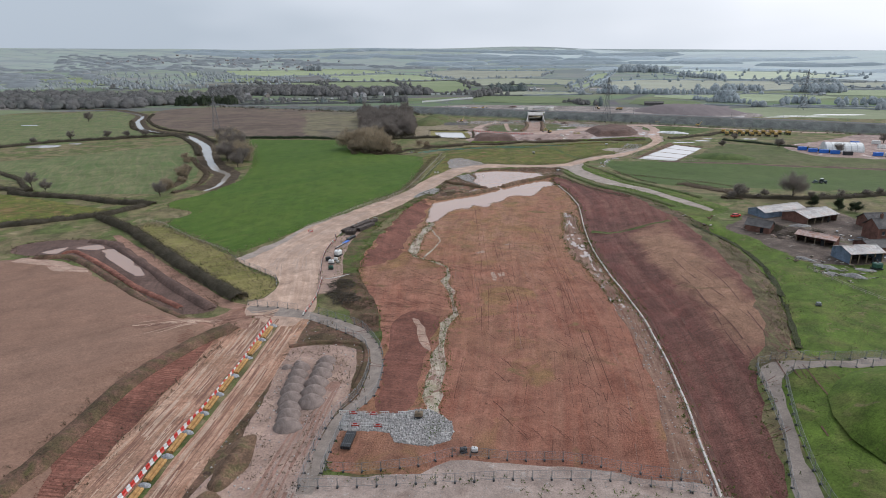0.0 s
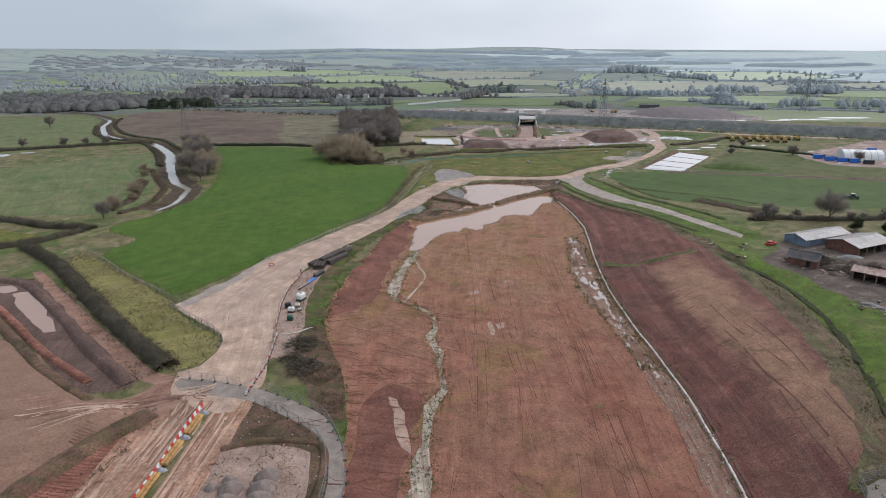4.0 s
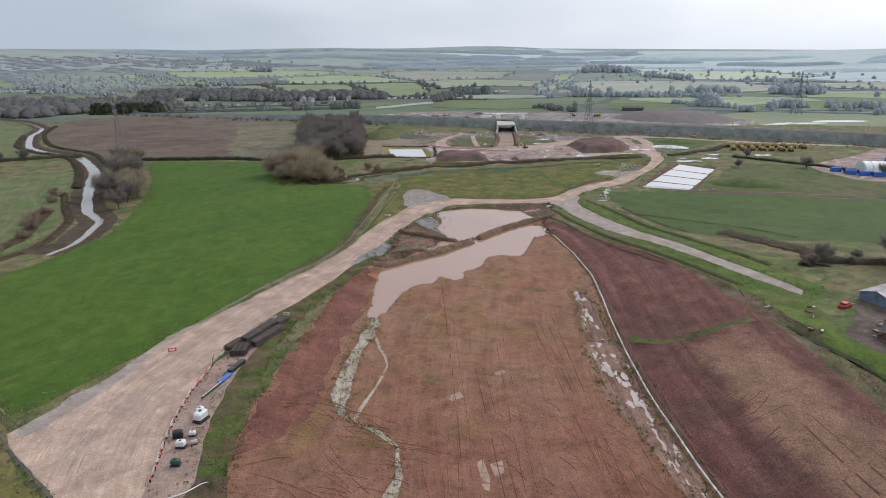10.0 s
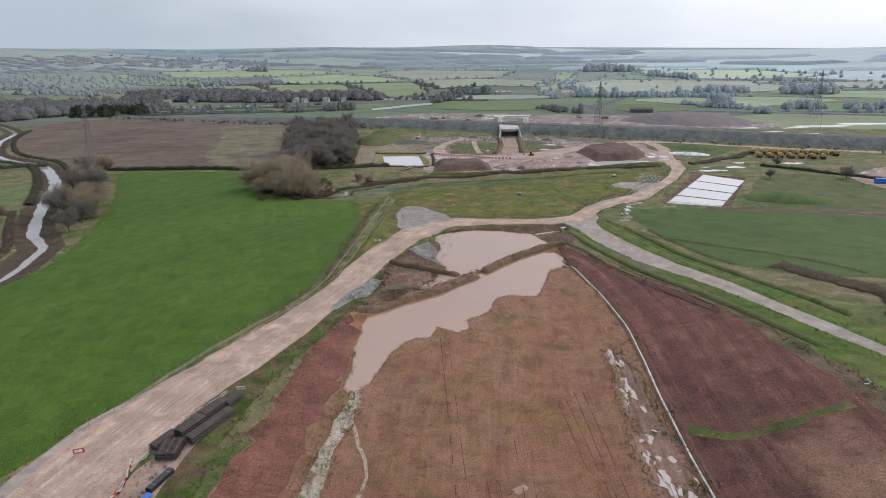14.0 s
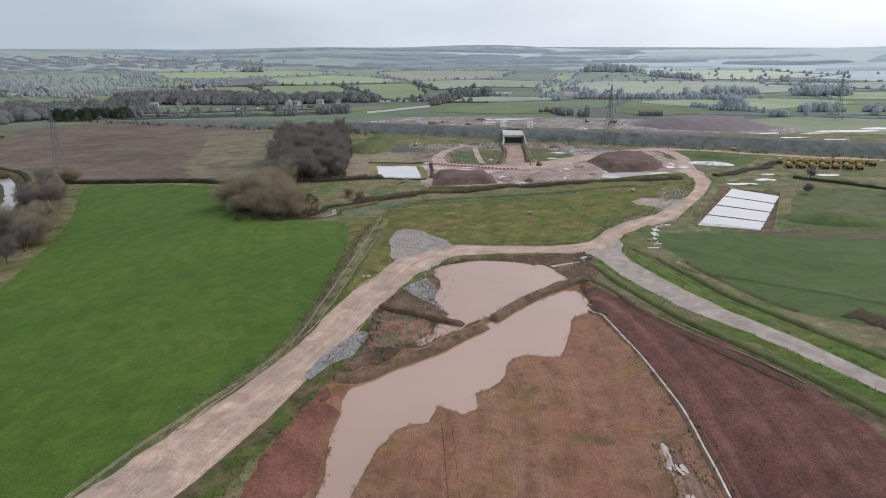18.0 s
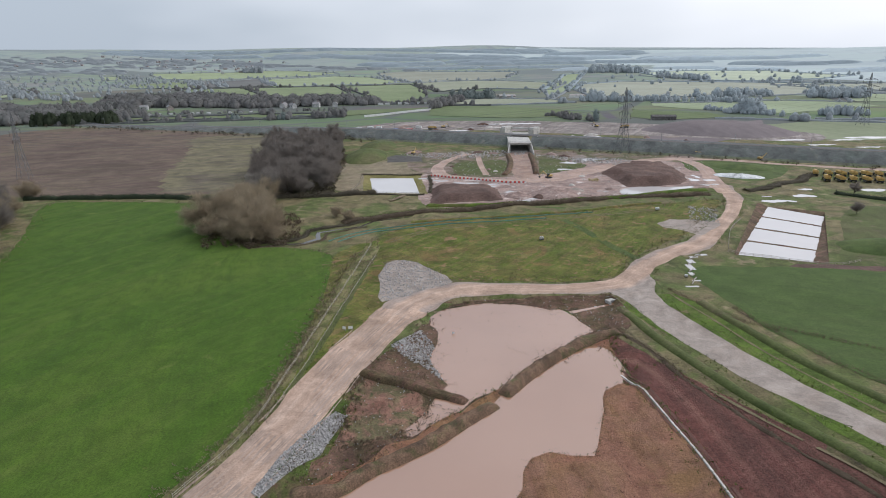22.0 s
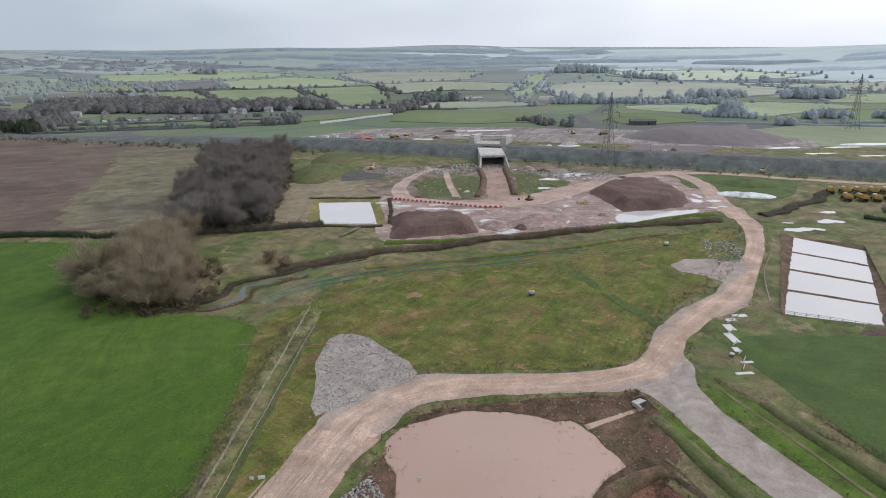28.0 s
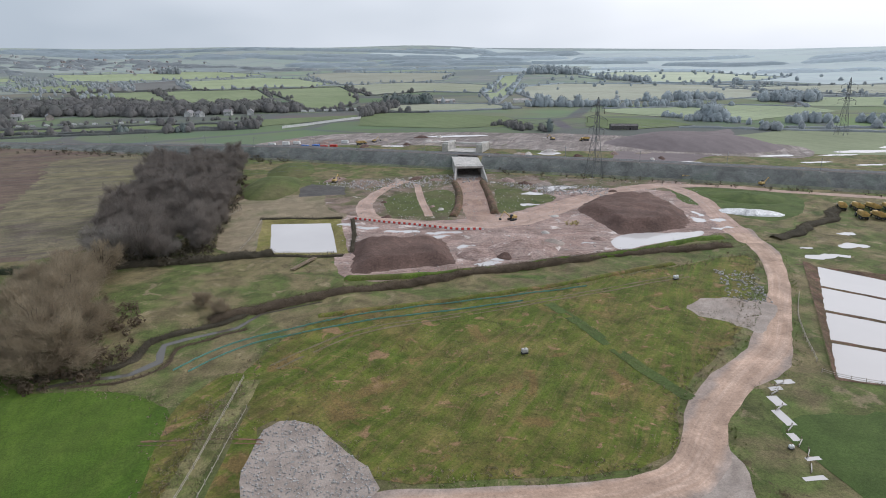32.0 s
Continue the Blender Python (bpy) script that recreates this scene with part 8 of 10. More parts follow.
parked_car(110, 262, 30, "red", "red trailer-like vehicle beside the barn", 4.6, 1.5)
for i in range(13):
    parked_car(-440 + i * 13 + (i * 29) % 7, 1062 + i * 2.2, 8 + (i * 17) % 30, ("white", "steel", "white", "pale_wall")[i % 4], "pale van parked along a lane beyond the railway", 5.5, 2.3)
for i in range(8):
    parked_car(-108 + i * 10, 1190 + (i * 5) % 4, 4, ("white", "white", "steel")[i % 3], "white lorry parked beside a far lane", 8.0, 3.2)
M["tractor_blue"] = plain("tractor_paint", (0.06, 0.09, 0.10), 0.4)
tractor(191, 352, -8)
M["yellow"] = plain("plant_yellow", (0.58, 0.40, 0.14), 0.5)


def dumper():
    t = thing("dumper", 0, 0, 0, 0, "ochre articulated dump truck parked in a row", "dump truck", "parked plant")
    part("chassis", box(0, 0, 1.0, 8.0, 1.6, 0.5, bevel=0.08), "black", t)
    bm = bmesh.new()
    a = [bm.verts.new(p) for p in ((-4.6, -1.4, 1.6), (0.8, -1.4, 1.6), (0.8, 1.4, 1.6), (-4.6, 1.4, 1.6))]
    b = [bm.verts.new(p) for p in ((-5.0, -1.6, 2.9), (1.2, -1.6, 3.1), (1.2, 1.6, 3.1), (-5.0, 1.6, 2.9))]
    bm.faces.new(a[::-1])
    for i in range(4):
        bm.faces.new((a[i], a[(i + 1) % 4], b[(i + 1) % 4], b[i]))
    part("skip", bm, "yellow", t)
    part("cab", box(2.4, 0, 2.2, 1.7, 1.9, 1.9, bevel=0.12), "yellow", t)
    part("windscreen", box(3.27, 0, 2.5, 0.06, 1.6, 0.9), "glass", t)
    part("bonnet", box(3.9, 0, 1.6, 1.4, 1.8, 0.9, bevel=0.15), "yellow", t)
    wheels(t, [(x, s * 1.25, 0.85, 0.6) for x in (3.2, -1.6, -3.4) for s in (-1, 1)])
    return t


d0 = dumper()
for i in range(16):
    x, y = 224 + (i % 9) * 6.6 - (i // 9) * 3, 599 - (i % 9) * 1.6 - (i // 9) * 17
    q = pose(x, y, z_at(x, y), 0, 0, 62 + (i * 37) % 25)
    if i == 0:
        d0.matrix_basis = q
    else:
        copy_thing(d0, q)
for x, y, a in ((-19, 862, 20), (176, 852, 200), (208, 668, 160), (183, 676, 170)):
    copy_thing(d0, pose(x, y, z_at(x, y), 0, 0, a))


def excavator(x, y, turn, label="ochre tracked excavator on the site"):
    t = thing("excavator", x, y, z_at(x, y), turn, label, "excavator", "excavators")
    for s in (-1, 1):
        part("crawler", box(0, s * 1.15, 0.45, 3.8, 0.6, 0.9, bevel=0.25), "black", t)
    part("house", box(-0.6, 0, 1.7, 3.0, 2.5, 1.2, bevel=0.15), "yellow", t)
    part("cab", box(0.7, 0.75, 2.1, 1.4, 1.0, 1.6, bevel=0.1), "glass", t)
    part("boom", bar((0.9, -0.3, 1.8), (4.2, -0.3, 4.6), r=0.28, n=4), "yellow", t)
    part("stick", bar((4.2, -0.3, 4.6), (6.4, -0.3, 1.8), r=0.2, n=4), "yellow", t)
    part("bucket", box(6.3, -0.3, 1.2, 1.0, 1.1, 0.9, bevel=0.2), "black", t)


for x, y, a in ((-8, 874, 40), (150, 862, 120), (-30, 702, 70), (60, 600, 200), (218, 655, 20)):
    excavator(x, y, a)


# ---- industrial yard beyond the green field ----
def container(x, y, turn, m_, label, z=None, name="site_container", group="site containers"):
    t = thing(name, x, y, z_at(x, y) if z is None else z, turn, label, "container", group)
    part("body", box(0, 0, 1.35, 6.0, 2.4, 2.5, bevel=0.05), m_, t)
    part("base", box(0, 0, 0.08, 6.05, 2.45, 0.16), "black", t)
    part("roof", box(0, 0, 2.64, 6.1, 2.5, 0.1), "white" if m_ == "white" else m_, t)
    for k in (-1, 1):
        part("door", box(3.02, k * 0.58, 1.35, 0.06, 1.08, 2.3), m_, t)
    return t


tent = thing("storage_shelter", 272, 486, z_at(272, 486), -10, "large white arched fabric storage shelter", "shelter")
bm = bmesh.new()
arc = [(math.cos(a) * 8, math.sin(a) * 6.5) for a in np.linspace(0, math.pi, 13)]
part("cover", prism(arc, 26), "white", tent)
for k in range(7):
    bm = bmesh.new()
    for (y1, z1), (y2, z2) in zip(arc, arc[1:]):
        add_bar(bm, (-12.6 + k * 4.2, y1 * 1.01, z1 * 1.01), (-12.6 + k * 4.2, y2 * 1.01, z2 * 1.01), 0.1, 5)
    part("rib", bm, "steel", tent)
part("door_panel", box(13.05, 0, 2.2, 0.1, 6, 4.4), "roof_grey", tent)
for i, (x, y, m_) in enumerate([(247, 478, "blue"), (253, 474, "blue"), (250, 484, "black"), (259, 470, "blue"), (265, 464, "black"), (285, 462, "blue"), (292, 460, "white"), (300, 458, "white"), (244, 488, "blue"), (300, 520, "blue"), (318, 522, "white"), (310, 500, "white")]):
    container(x, y, -12 + (i % 3) * 4, m_, {"blue": "blue steel shipping container in the yard", "black": "dark steel shipping container in the yard", "white": "white site cabin in the yard"}[m_])
for i, (x, y, m_) in enumerate([(-85, 872, "white"), (-76, 874, "white"), (-66, 850, "blue"), (-57, 852, "blue"), (-50, 846, "red"), (-42, 848, "red"), (-70, 838, "black"), (-96, 866, "white"), (-34, 872, "white")]):
    container(x, y, -20, m_, {"blue": "blue site container beyond the railway", "black": "dark site container beyond the railway", "white": "white site cabin beyond the railway", "red": "red site container beyond the railway"}[m_])
building("warehouse", 240, 925, -10, 26, 12, 4, 1.4, "slate", "slate", "long dark farm shed beyond the railway", "shed")
building("farm_shed", 96, 1290, 10, 28, 14, 5, 2, "roof_grey", "roof_grey", "grey farm shed beside dark trees", "shed")
building("farm_shed", 215, 1290, 0, 24, 10, 4, 2, "white", "roof_grey", "pale farm shed in open country", "shed")
rh = np.random.default_rng(5)
for i in range(74):
    x, y = (rh.uniform(-1700, -760), rh.uniform(2650, 3350)) if i < 66 else (rh.uniform(-620, -150), rh.uniform(1100, 1230))
    building("house", x, y, rh.uniform(0, 180), rh.uniform(9, 16), 8, 5, 2.8, "pale_wall" if i % 3 else "far_brick", "far_roof", "small distant village house" if i < 66 else "house among trees beyond the railway", "house", windows=2, chimneys=1)


# ---- wheel ruts ----
def ruts(name, lines, width, material, label, lift=0.09, broken=0.0, seed=0):
    r = np.random.default_rng(seed + 400)
    vs, fs, n = [], [], 0
    for line in lines:
        c = curve(line, False, 2.5)
        d = np.gradient(c, axis=0)
        d /= np.linalg.norm(d, axis=1)[:, None] + 1e-9
        nrm = np.stack([-d[:, 1], d[:, 0]], 1)
        w = width * r.uniform(0.6, 1.3) * (0.6 + 0.8 * r.uniform(size=(len(c), 1)))
        a, b = c + nrm * w / 2, c - nrm * w / 2
        za, zb, zc = ground_z(a[:, 0], a[:, 1]), ground_z(b[:, 0], b[:, 1]), ground_z(c[:, 0], c[:, 1])
        z = np.maximum(np.maximum(za, zb), zc) + lift
        v = np.concatenate([np.column_stack([a, z]), np.column_stack([b, z])])
        m = len(c)
        keep = [i for i in range(m - 1) if noise.noise(Vector((c[i, 0] * 0.12, c[i, 1] * 0.12, seed))) > broken - 0.4]
        if not keep:
            continue
        fs.append(np.array([(i, i + m, i + m + 1, i + 1) for i in keep]) + n)
        vs.append(v)
        n += len(v)
    return tagged(obj(name, mesh_np(name, np.concatenate(vs), np.concatenate(fs)), material), label, "wheel ruts", kind="stuff")


rr = np.random.default_rng(21)
M["rut_dark"] = surf("dark_rut", [(0.135, 0.058, 0.039, 1), (0.165, 0.072, 0.049, 1)], big=0.2, fine=1.5)
M["rut_track"] = surf("track_rut", [(0.185, 0.098, 0.07, 1), (0.24, 0.135, 0.10, 1)], big=0.2, fine=1.5)
M["rut_trackp"] = surf("pale_track_rut", [(0.40, 0.28, 0.205, 1), (0.47, 0.34, 0.26, 1)], big=0.2, fine=1.5)
M["rut_pale"] = surf("dry_rut", [(0.25, 0.145, 0.11, 1), (0.29, 0.18, 0.145, 1)], big=0.2, fine=1.5)
M["rut_road"] = surf("road_rut", [(0.34, 0.255, 0.205, 1), (0.38, 0.29, 0.24, 1)], big=0.1, fine=1.2, fine_amt=0.2)
M["rut_slope"] = surf("slope_rut", [(0.106, 0.054, 0.043, 1), (0.138, 0.068, 0.053, 1)], big=0.2, fine=1.5)
lines = []
for i in range(7):
    x0 = rr.uniform(-8, 40)
    y0, y1 = rr.uniform(95, 180), rr.uniform(190, 300)
    s = rr.uniform(-8, 3)
    w = rr.uniform(-2, 2)
    for o in (0, 2.1):
        lines.append([(x0 + o, y0), (x0 + s * 0.4 + w + o, y0 * 0.6 + y1 * 0.4), (x0 + s + o, y1)])
ruts("wheel_ruts", lines, 0.17, "rut_dark", "dark wheel ruts along the red earth", broken=0.3, seed=1)
cl_ = curve(CHANNEL, False, 4)[::-1]


def beside(off, y0, y1, sway, seed):
    """A line beside the channel, at a distance that drifts a little."""
    k = [(x - off + sway * noise.noise(Vector((y * 0.02, seed, 0))), y) for x, y in cl_ if y0 < y < y1]
    return k[::4] + [k[-1]] if len(k) > 8 else None


for mat_, n_, w_, lab_ in (("rut_dark", 30, 0.13, "fine dark furrows along the red earth"), ("rut_pale", 14, 0.12, "fine pale furrows along the red earth")):
    rows_ = [beside(rr.uniform(3, 56), a_, a_ + rr.uniform(30, 60), 5.0, i + w_) for i, a_ in enumerate(rr.uniform(92, 200, n_))]
    ruts("furrows", [q for q in rows_ if q], w_, mat_, lab_, broken=0.35, seed=n_)
rows_ = [beside(-rr.uniform(3, 34), a_, a_ + rr.uniform(30, 70), 4.0, i + 0.5) for i, a_ in enumerate(rr.uniform(92, 190, 26))]
ruts("furrows", [q for q in rows_ if q], 0.22, "rut_slope", "dark furrows along the graded slope", broken=0.3, seed=51)
lines = []
for i in range(26):
    y0 = rr.uniform(175, 225)
    x1 = rr.uniform(-24, -8)
    lines.append([(-43 + rr.uniform(0, 4), y0 + rr.uniform(-4, 4)), (-32, y0 + rr.uniform(-2, 5)), (x1, y0 - rr.uniform(4, 16))])
ruts("wheel_ruts", lines, 0.16, "rut_dark", "curving wheel ruts across the earth", broken=0.3, seed=3)
lines = []
for i in range(95):
    y0 = rr.uniform(100, 225)
    x0 = 49 + rr.uniform(0, 8)
    ln = rr.uniform(5, 15)
    lines.append([(x0, y0), (x0 + ln * 0.55, y0 + ln * rr.uniform(0.15, 0.3)), (x0 + ln, y0 + ln * rr.uniform(0.35, 0.6))])
marks = []
for i in range(60):
    x0, y0 = rr.uniform(2, 34), rr.uniform(105, 225)
    ln = rr.uniform(2, 6)
    marks.append([(x0, y0), (x0 + ln * 0.35, y0 - ln * 0.5), (x0 + ln * 0.6, y0 - ln)])
for i in range(40):
    x0, y0 = rr.uniform(-30, -8), rr.uniform(180, 215)
    ln = rr.uniform(3, 8)
    marks.append([(x0, y0), (x0 + ln * 0.5, y0 - 0.6), (x0 + ln, y0 - 1.8)])
for i in range(46):
    x0, y0 = rr.uniform(-40, -14), rr.uniform(128, 176)
    ln, dy = rr.uniform(6, 16), rr.uniform(-2.5, 1.0)
    marks.append([(x0 + ln * u, y0 + dy * u + 1.6 * noise.noise(Vector((x0 + ln * u * 0.35, y0, 3))) * (1 + u)) for u in np.linspace(0, 1, 7)])
ruts("washed_gullies", marks, 0.2, "rut_dark", "short dark wash-outs in the earth", seed=11)
cc = curve(CHANNEL, False, 4)
cd = np.gradient(cc, axis=0)
cn = np.stack([-cd[:, 1], cd[:, 0]], 1) / np.linalg.norm(cd, axis=1)[:, None]
ruts("channel_sides", [list(cc + cn * o) for o in (-0.75, 0.75, 1.5)], 0.5, "rut_slope", "dark strips on both sides of the drainage channel", seed=14)
# flat dark ribbon paints the shade of the weeds along the ditch
ruts("ditch_shade_strip", [[(88, 250), (94, 232), (96.5, 215), (96, 203), (94, 190), (92, 179), (87, 161), (82, 146), (79.5, 138)]], 1.4, "ditch", "flat dark strip painted for shade in the drainage ditch", lift=0.12, seed=15)
ruts("dozer_marks", lines, 0.16, "rut_slope", "dark dozer marks across the graded slope", broken=0.3, seed=4)
for mat_, n_, w_, sd in (("rut_trackp", 20, 0.3, 61), ("rut_track", 20, 0.28, 62)):
    q = []
    for i in range(n_):
        x0 = rr.uniform(-69, -60.6) if i % 3 else rr.uniform(-55.4, -49.8)
        y0 = rr.uniform(60, 115)
        q.append([(x0, y0), (x0 + rr.uniform(-0.6, 0.6), y0 + 18), (x0 + rr.uniform(-0.8, 0.8), min(150, y0 + rr.uniform(30, 60)))])
    ruts("tyre_tracks", q, w_, mat_, "long tyre streaks along the site track", broken=0.2, seed=sd)
    q = []
    for i in range(13):
        x0, y0 = rr.uniform(-102, -82), rr.uniform(141, 152)
        q.append([(x0, y0), (x0 * 0.5 - 37, y0 * 0.5 + 77.5 + rr.uniform(-2, 1)), (-68 + rr.uniform(-3, 2), 157 + rr.uniform(-4, 3)), (-60, 160 + rr.uniform(-4, 4))])
    for i in range(10):
        x0 = rr.uniform(-68, -52)
        q.append([(x0, 134), (x0 + rr.uniform(-1, 1), 146), (x0 + rr.uniform(-3, 1), 156)])
    ruts("tyre_tracks", q, 0.34, mat_, "curving tyre streaks where the tracks meet", broken=0.25, seed=sd + 5)
q = []
for i, o in enumerate(np.linspace(-6.5, 6.5, 14)):
    k = curve(ROAD_LINE[2:14], False, 5)
    d = np.gradient(k, axis=0)
    side = np.stack([-d[:, 1], d[:, 0]], 1) / np.linalg.norm(d, axis=1)[:, None]
    q.append([tuple(p) for p in (k + side * (o + 0.5 * np.sin(np.arange(len(k)) * 0.21 + i))[:, None])[rr.integers(0, 9)::4]])
ruts("tyre_tracks", q, 0.4, "rut_road", "faint tyre streaks along the haul road", broken=0.3, seed=71)
ruts("bank_ribs", [[(-80.5 + 0.4 * math.sin(i), y_), (-76, y_ - 0.8), (-70.5, y_ - 1.4)] for i, y_ in enumerate(np.arange(64, 146, 0.85))], 0.16, "rut_dark", "fine ribs raked down the cut bank", broken=0.15, seed=81)
ruts("tyre_tracks", [[(-38 + i * 1.5, 72), (-37 + i * 1.3, 92), (-36 + i, 108), (-33 + i * 0.4, 122)] for i in range(6)], 0.5, "rut_pale", "tyre tracks in the stockpile yard", broken=0.2, seed=8)
ruts("field_tracks", [[(-29, 470), (-10, 487), (20, 496), (60, 507), (105, 520)], [(-27, 468), (-8, 485), (21, 494), (61, 505), (106, 518)], [(47, 385), (52, 367.5), (57.5, 350), (64, 335), (71, 318), (78, 298)], [(69, 409), (74, 391), (78.5, 370), (83, 352), (90, 330)]], 0.9, "mud_track", "worn vehicle tracks in the grass", lift=0.12, seed=9)


ruts("worn_grass", [[(50, 500), (55, 486), (61, 464), (68, 443)], [(52, 501), (57, 487), (63, 465), (70, 444)], [(51, 500), (56, 486), (62, 464), (69, 443)]], 1.3, "dark_grass", "dark diagonal strip of lusher grass", lift=0.11, seed=12)
ruts("muddy_crossing", [[(-50, 439), (-40, 438.5), (-33, 438), (-25, 437)], [(-50, 440.4), (-40, 440), (-33, 439.4), (-25, 438.4)]], 0.5, "mud", "muddy crossing through the verge", lift=0.12, seed=13)


# ---- barriers, check dams, stockpiles ----
def copies(proto, places):
    first = True
    for p in places:
        x, y, a = p[:3]
        q = pose(x, y, z_at(x, y) + 0.05, 0, 0, a)
        if first:
            proto.matrix_basis = q
            first = False
        else:
            copy_thing(proto, q)


def road_block(m_):
    t = thing("traffic_barrier", 0, 0, 0, 0, "%s plastic traffic barrier block in a long row" % ("red" if m_ == "red" else "white"), "barrier", "row of traffic barriers")
    bm = prism([(-0.3, 0), (0.3, 0), (0.3, 0.14), (0.14, 0.3), (0.1, 0.9), (-0.1, 0.9), (-0.14, 0.3), (-0.3, 0.14)], 1.16)
    part("body", bm, m_, t)
    part("filler_cap", bar((0.3, 0, 0.88), (0.3, 0, 0.94), r=0.06, n=8), "black", t)
    return t


bl = curve([(-59.2, 154), (-58.4, 131), (-58.4, 115), (-59, 101), (-59.6, 91), (-60.2, 72)], False, 0.2)
bs = np.concatenate([[0], np.cumsum(np.linalg.norm(np.diff(bl, axis=0), axis=1))])
spots = [(float(np.interp(s, bs, bl[:, 0])), float(np.interp(s, bs, bl[:, 1]))) for s in np.arange(0.6, bs[-1], 1.2)]
spots = [(x, y, math.degrees(math.atan2(spots[min(i + 1, len(spots) - 1)][1] - spots[max(i - 1, 0)][1], spots[min(i + 1, len(spots) - 1)][0] - spots[max(i - 1, 0)][0]))) for i, (x, y) in enumerate(spots)]
copies(road_block("red"), spots[0::2])
copies(road_block("white"), spots[1::2])
M["coir"] = surf("tan_coir_roll", [(0.36, 0.20, 0.075, 1), (0.46, 0.275, 0.11, 1)], big=0.5, fine=4, bump=0.5)
M["chips"] = surf("blue_grey_stone", [(0.30, 0.31, 0.33, 1), (0.46, 0.47, 0.49, 1)], big=1.5, fine=5, bump=0.9, fine_amt=0.5)
ys = [76, 84, 92, 100, 107.5, 115, 123.5, 132.5, 142, 151]
for i, (a, b) in enumerate(zip(ys, ys[1:])):
    x = float(np.interp(115 - (a + b) / 2 + 115, [60, 160], [-57.2, -57.6])) + (0.2 if i % 2 else 0)
    t = thing("silt_roll", -57.7, (a + b) / 2, z_at(-57.7, (a + b) / 2), 90, "tan coir silt roll lying along the track", "silt roll", "silt rolls")
    for s, rad in ((0.35, 0.42), (-0.4, 0.34)):
        bm = bmesh.new()
        add_bar(bm, (-(b - a) / 2 + 1.1, s, rad * 0.8), ((b - a) / 2 - 1.1, s + 0.1, rad * 0.8), rad, 10)
        for v in bm.verts:
            v.co.z += 0.12 * noise.noise(v.co * 1.1 + Vector((i, 0, 0)))
        part("roll", bm, "coir", t)
    part("stake", bar((0, 0.8, -0.2), (0, 0.8, 0.8), r=0.04, n=5), "wood", t)
    heap("check_dam", -57.6, b, 1.5, 0.8, 0.75, "chips", "small check dam of blue-grey stone", "check dam", seed=i + 20, rough=0.35, group="check dams", res=14)
M["pile"] = surf("grey_pink_aggregate", [(0.21, 0.165, 0.145, 1), (0.27, 0.215, 0.19, 1)], big=0.5, fine=3, bump=0.7, fine_amt=0.25)
for i, (x, y, s) in enumerate([(-38, 103.5, 1.0), (-38.8, 107, 0.95), (-39.6, 110, 0.9), (-40.4, 113.5, 1.0), (-41, 117, 1.0), (-41.6, 120.5, 0.9), (-42, 124, 0.85), (-42.4, 127.5, 0.8), (-35.4, 112.5, 1.0), (-36, 116.5, 1.0), (-36.4, 120.5, 0.95), (-36.6, 124.5, 0.95), (-36.8, 128, 0.9), (-37, 131.5, 0.85), (-43.5, 130, 0.5), (-46, 128, 0.45)]):
    heap("aggregate_mound", x, y, 3.2 * s, 2.9 * s, 2.2 * s, "pile", "rounded tipped pile of grey-pink aggregate", "aggregate pile", turn=i * 31 % 60, seed=i + 40, rough=0.3, group="tipped aggregate piles", res=20, power=2.2)
heap("earth_mound", -44.5, 92, 3.4, 9, 1.5, "dike", "long rough mound of brown earth beside the track", "mound", seed=61, rough=1.6, res=40)
heap("earth_mound", -44.5, 76, 3.4, 8, 1.5, "dike", "long rough mound of brown earth beside the track", "mound", seed=62, rough=1.6, res=40)
ridge("bank_crest", [(-69, 151), (-74.5, 141), (-79.5, 127), (-81.5, 113), (-81.5, 98), (-82.5, 62)], 6.5, 1.5, "bankmix", "weedy crest of the cut bank", "bank", step=2, rough=0.6)
ridge("earth_bund", [(-49, 139), (-42, 142), (-30, 141.5), (-27, 132), (-27, 119)], 2.2, 0.6, "bankmix", "low stony bund round the stockpile yard", "bund", step=1.2)
ridge("soil_bund", [(-163, 228), (-150, 223), (-121, 198), (-98, 177), (-81, 163)], 5, 1.4, "spoil", "dark brown soil bund beside the pools", "bund", step=2, rough=0.8)
ridge("soil_bund", [(-172, 205), (-158, 208), (-134, 191), (-105, 167), (-86, 155)], 4, 1.0, "bankmix", "red-brown soil bund beside the pools", "bund", step=2, rough=0.6)
ridge("soil_bund", [(-164, 211), (-160, 214), (-140, 200), (-113, 178), (-91, 163)], 3, 0.8, "bank", "red-brown soil bund beside the pools", "bund", step=2, rough=0.5)
ridge("field_bund", [(50.5, 400), (53.5, 383), (58, 366), (63.5, 348), (70.5, 330), (79.5, 303), (89, 279)], 4, 0.8, "hum", "low green bund beside the lane", "bund", step=2, rough=0.3)
ridge("field_bund", [(76, 402), (81, 381), (86.5, 358), (96, 328), (107, 297)], 4, 0.9, "hum", "low green bund beside the lane", "bund", step=2, rough=0.3)
ridge("field_bund", [(-20, 500), (21, 507), (61, 517), (107, 532)], 3.5, 0.7, "meadow", "low grassy bund at the meadow edge", "bund", step=2, rough=0.3)
ridge("field_bund", [(-14, 530), (28, 532), (65, 541), (91, 545), (123, 557), (143, 563)], 5, 1.3, "verge", "green bund along the site edge", "bund", step=2, rough=0.3)
ridge("road_bund", [(-5, 405.5), (10, 408), (30, 407), (46, 406.5)], 2.0, 0.3, "dike", "brown earth edge of the pond road", "bund", step=2, rough=0.3)


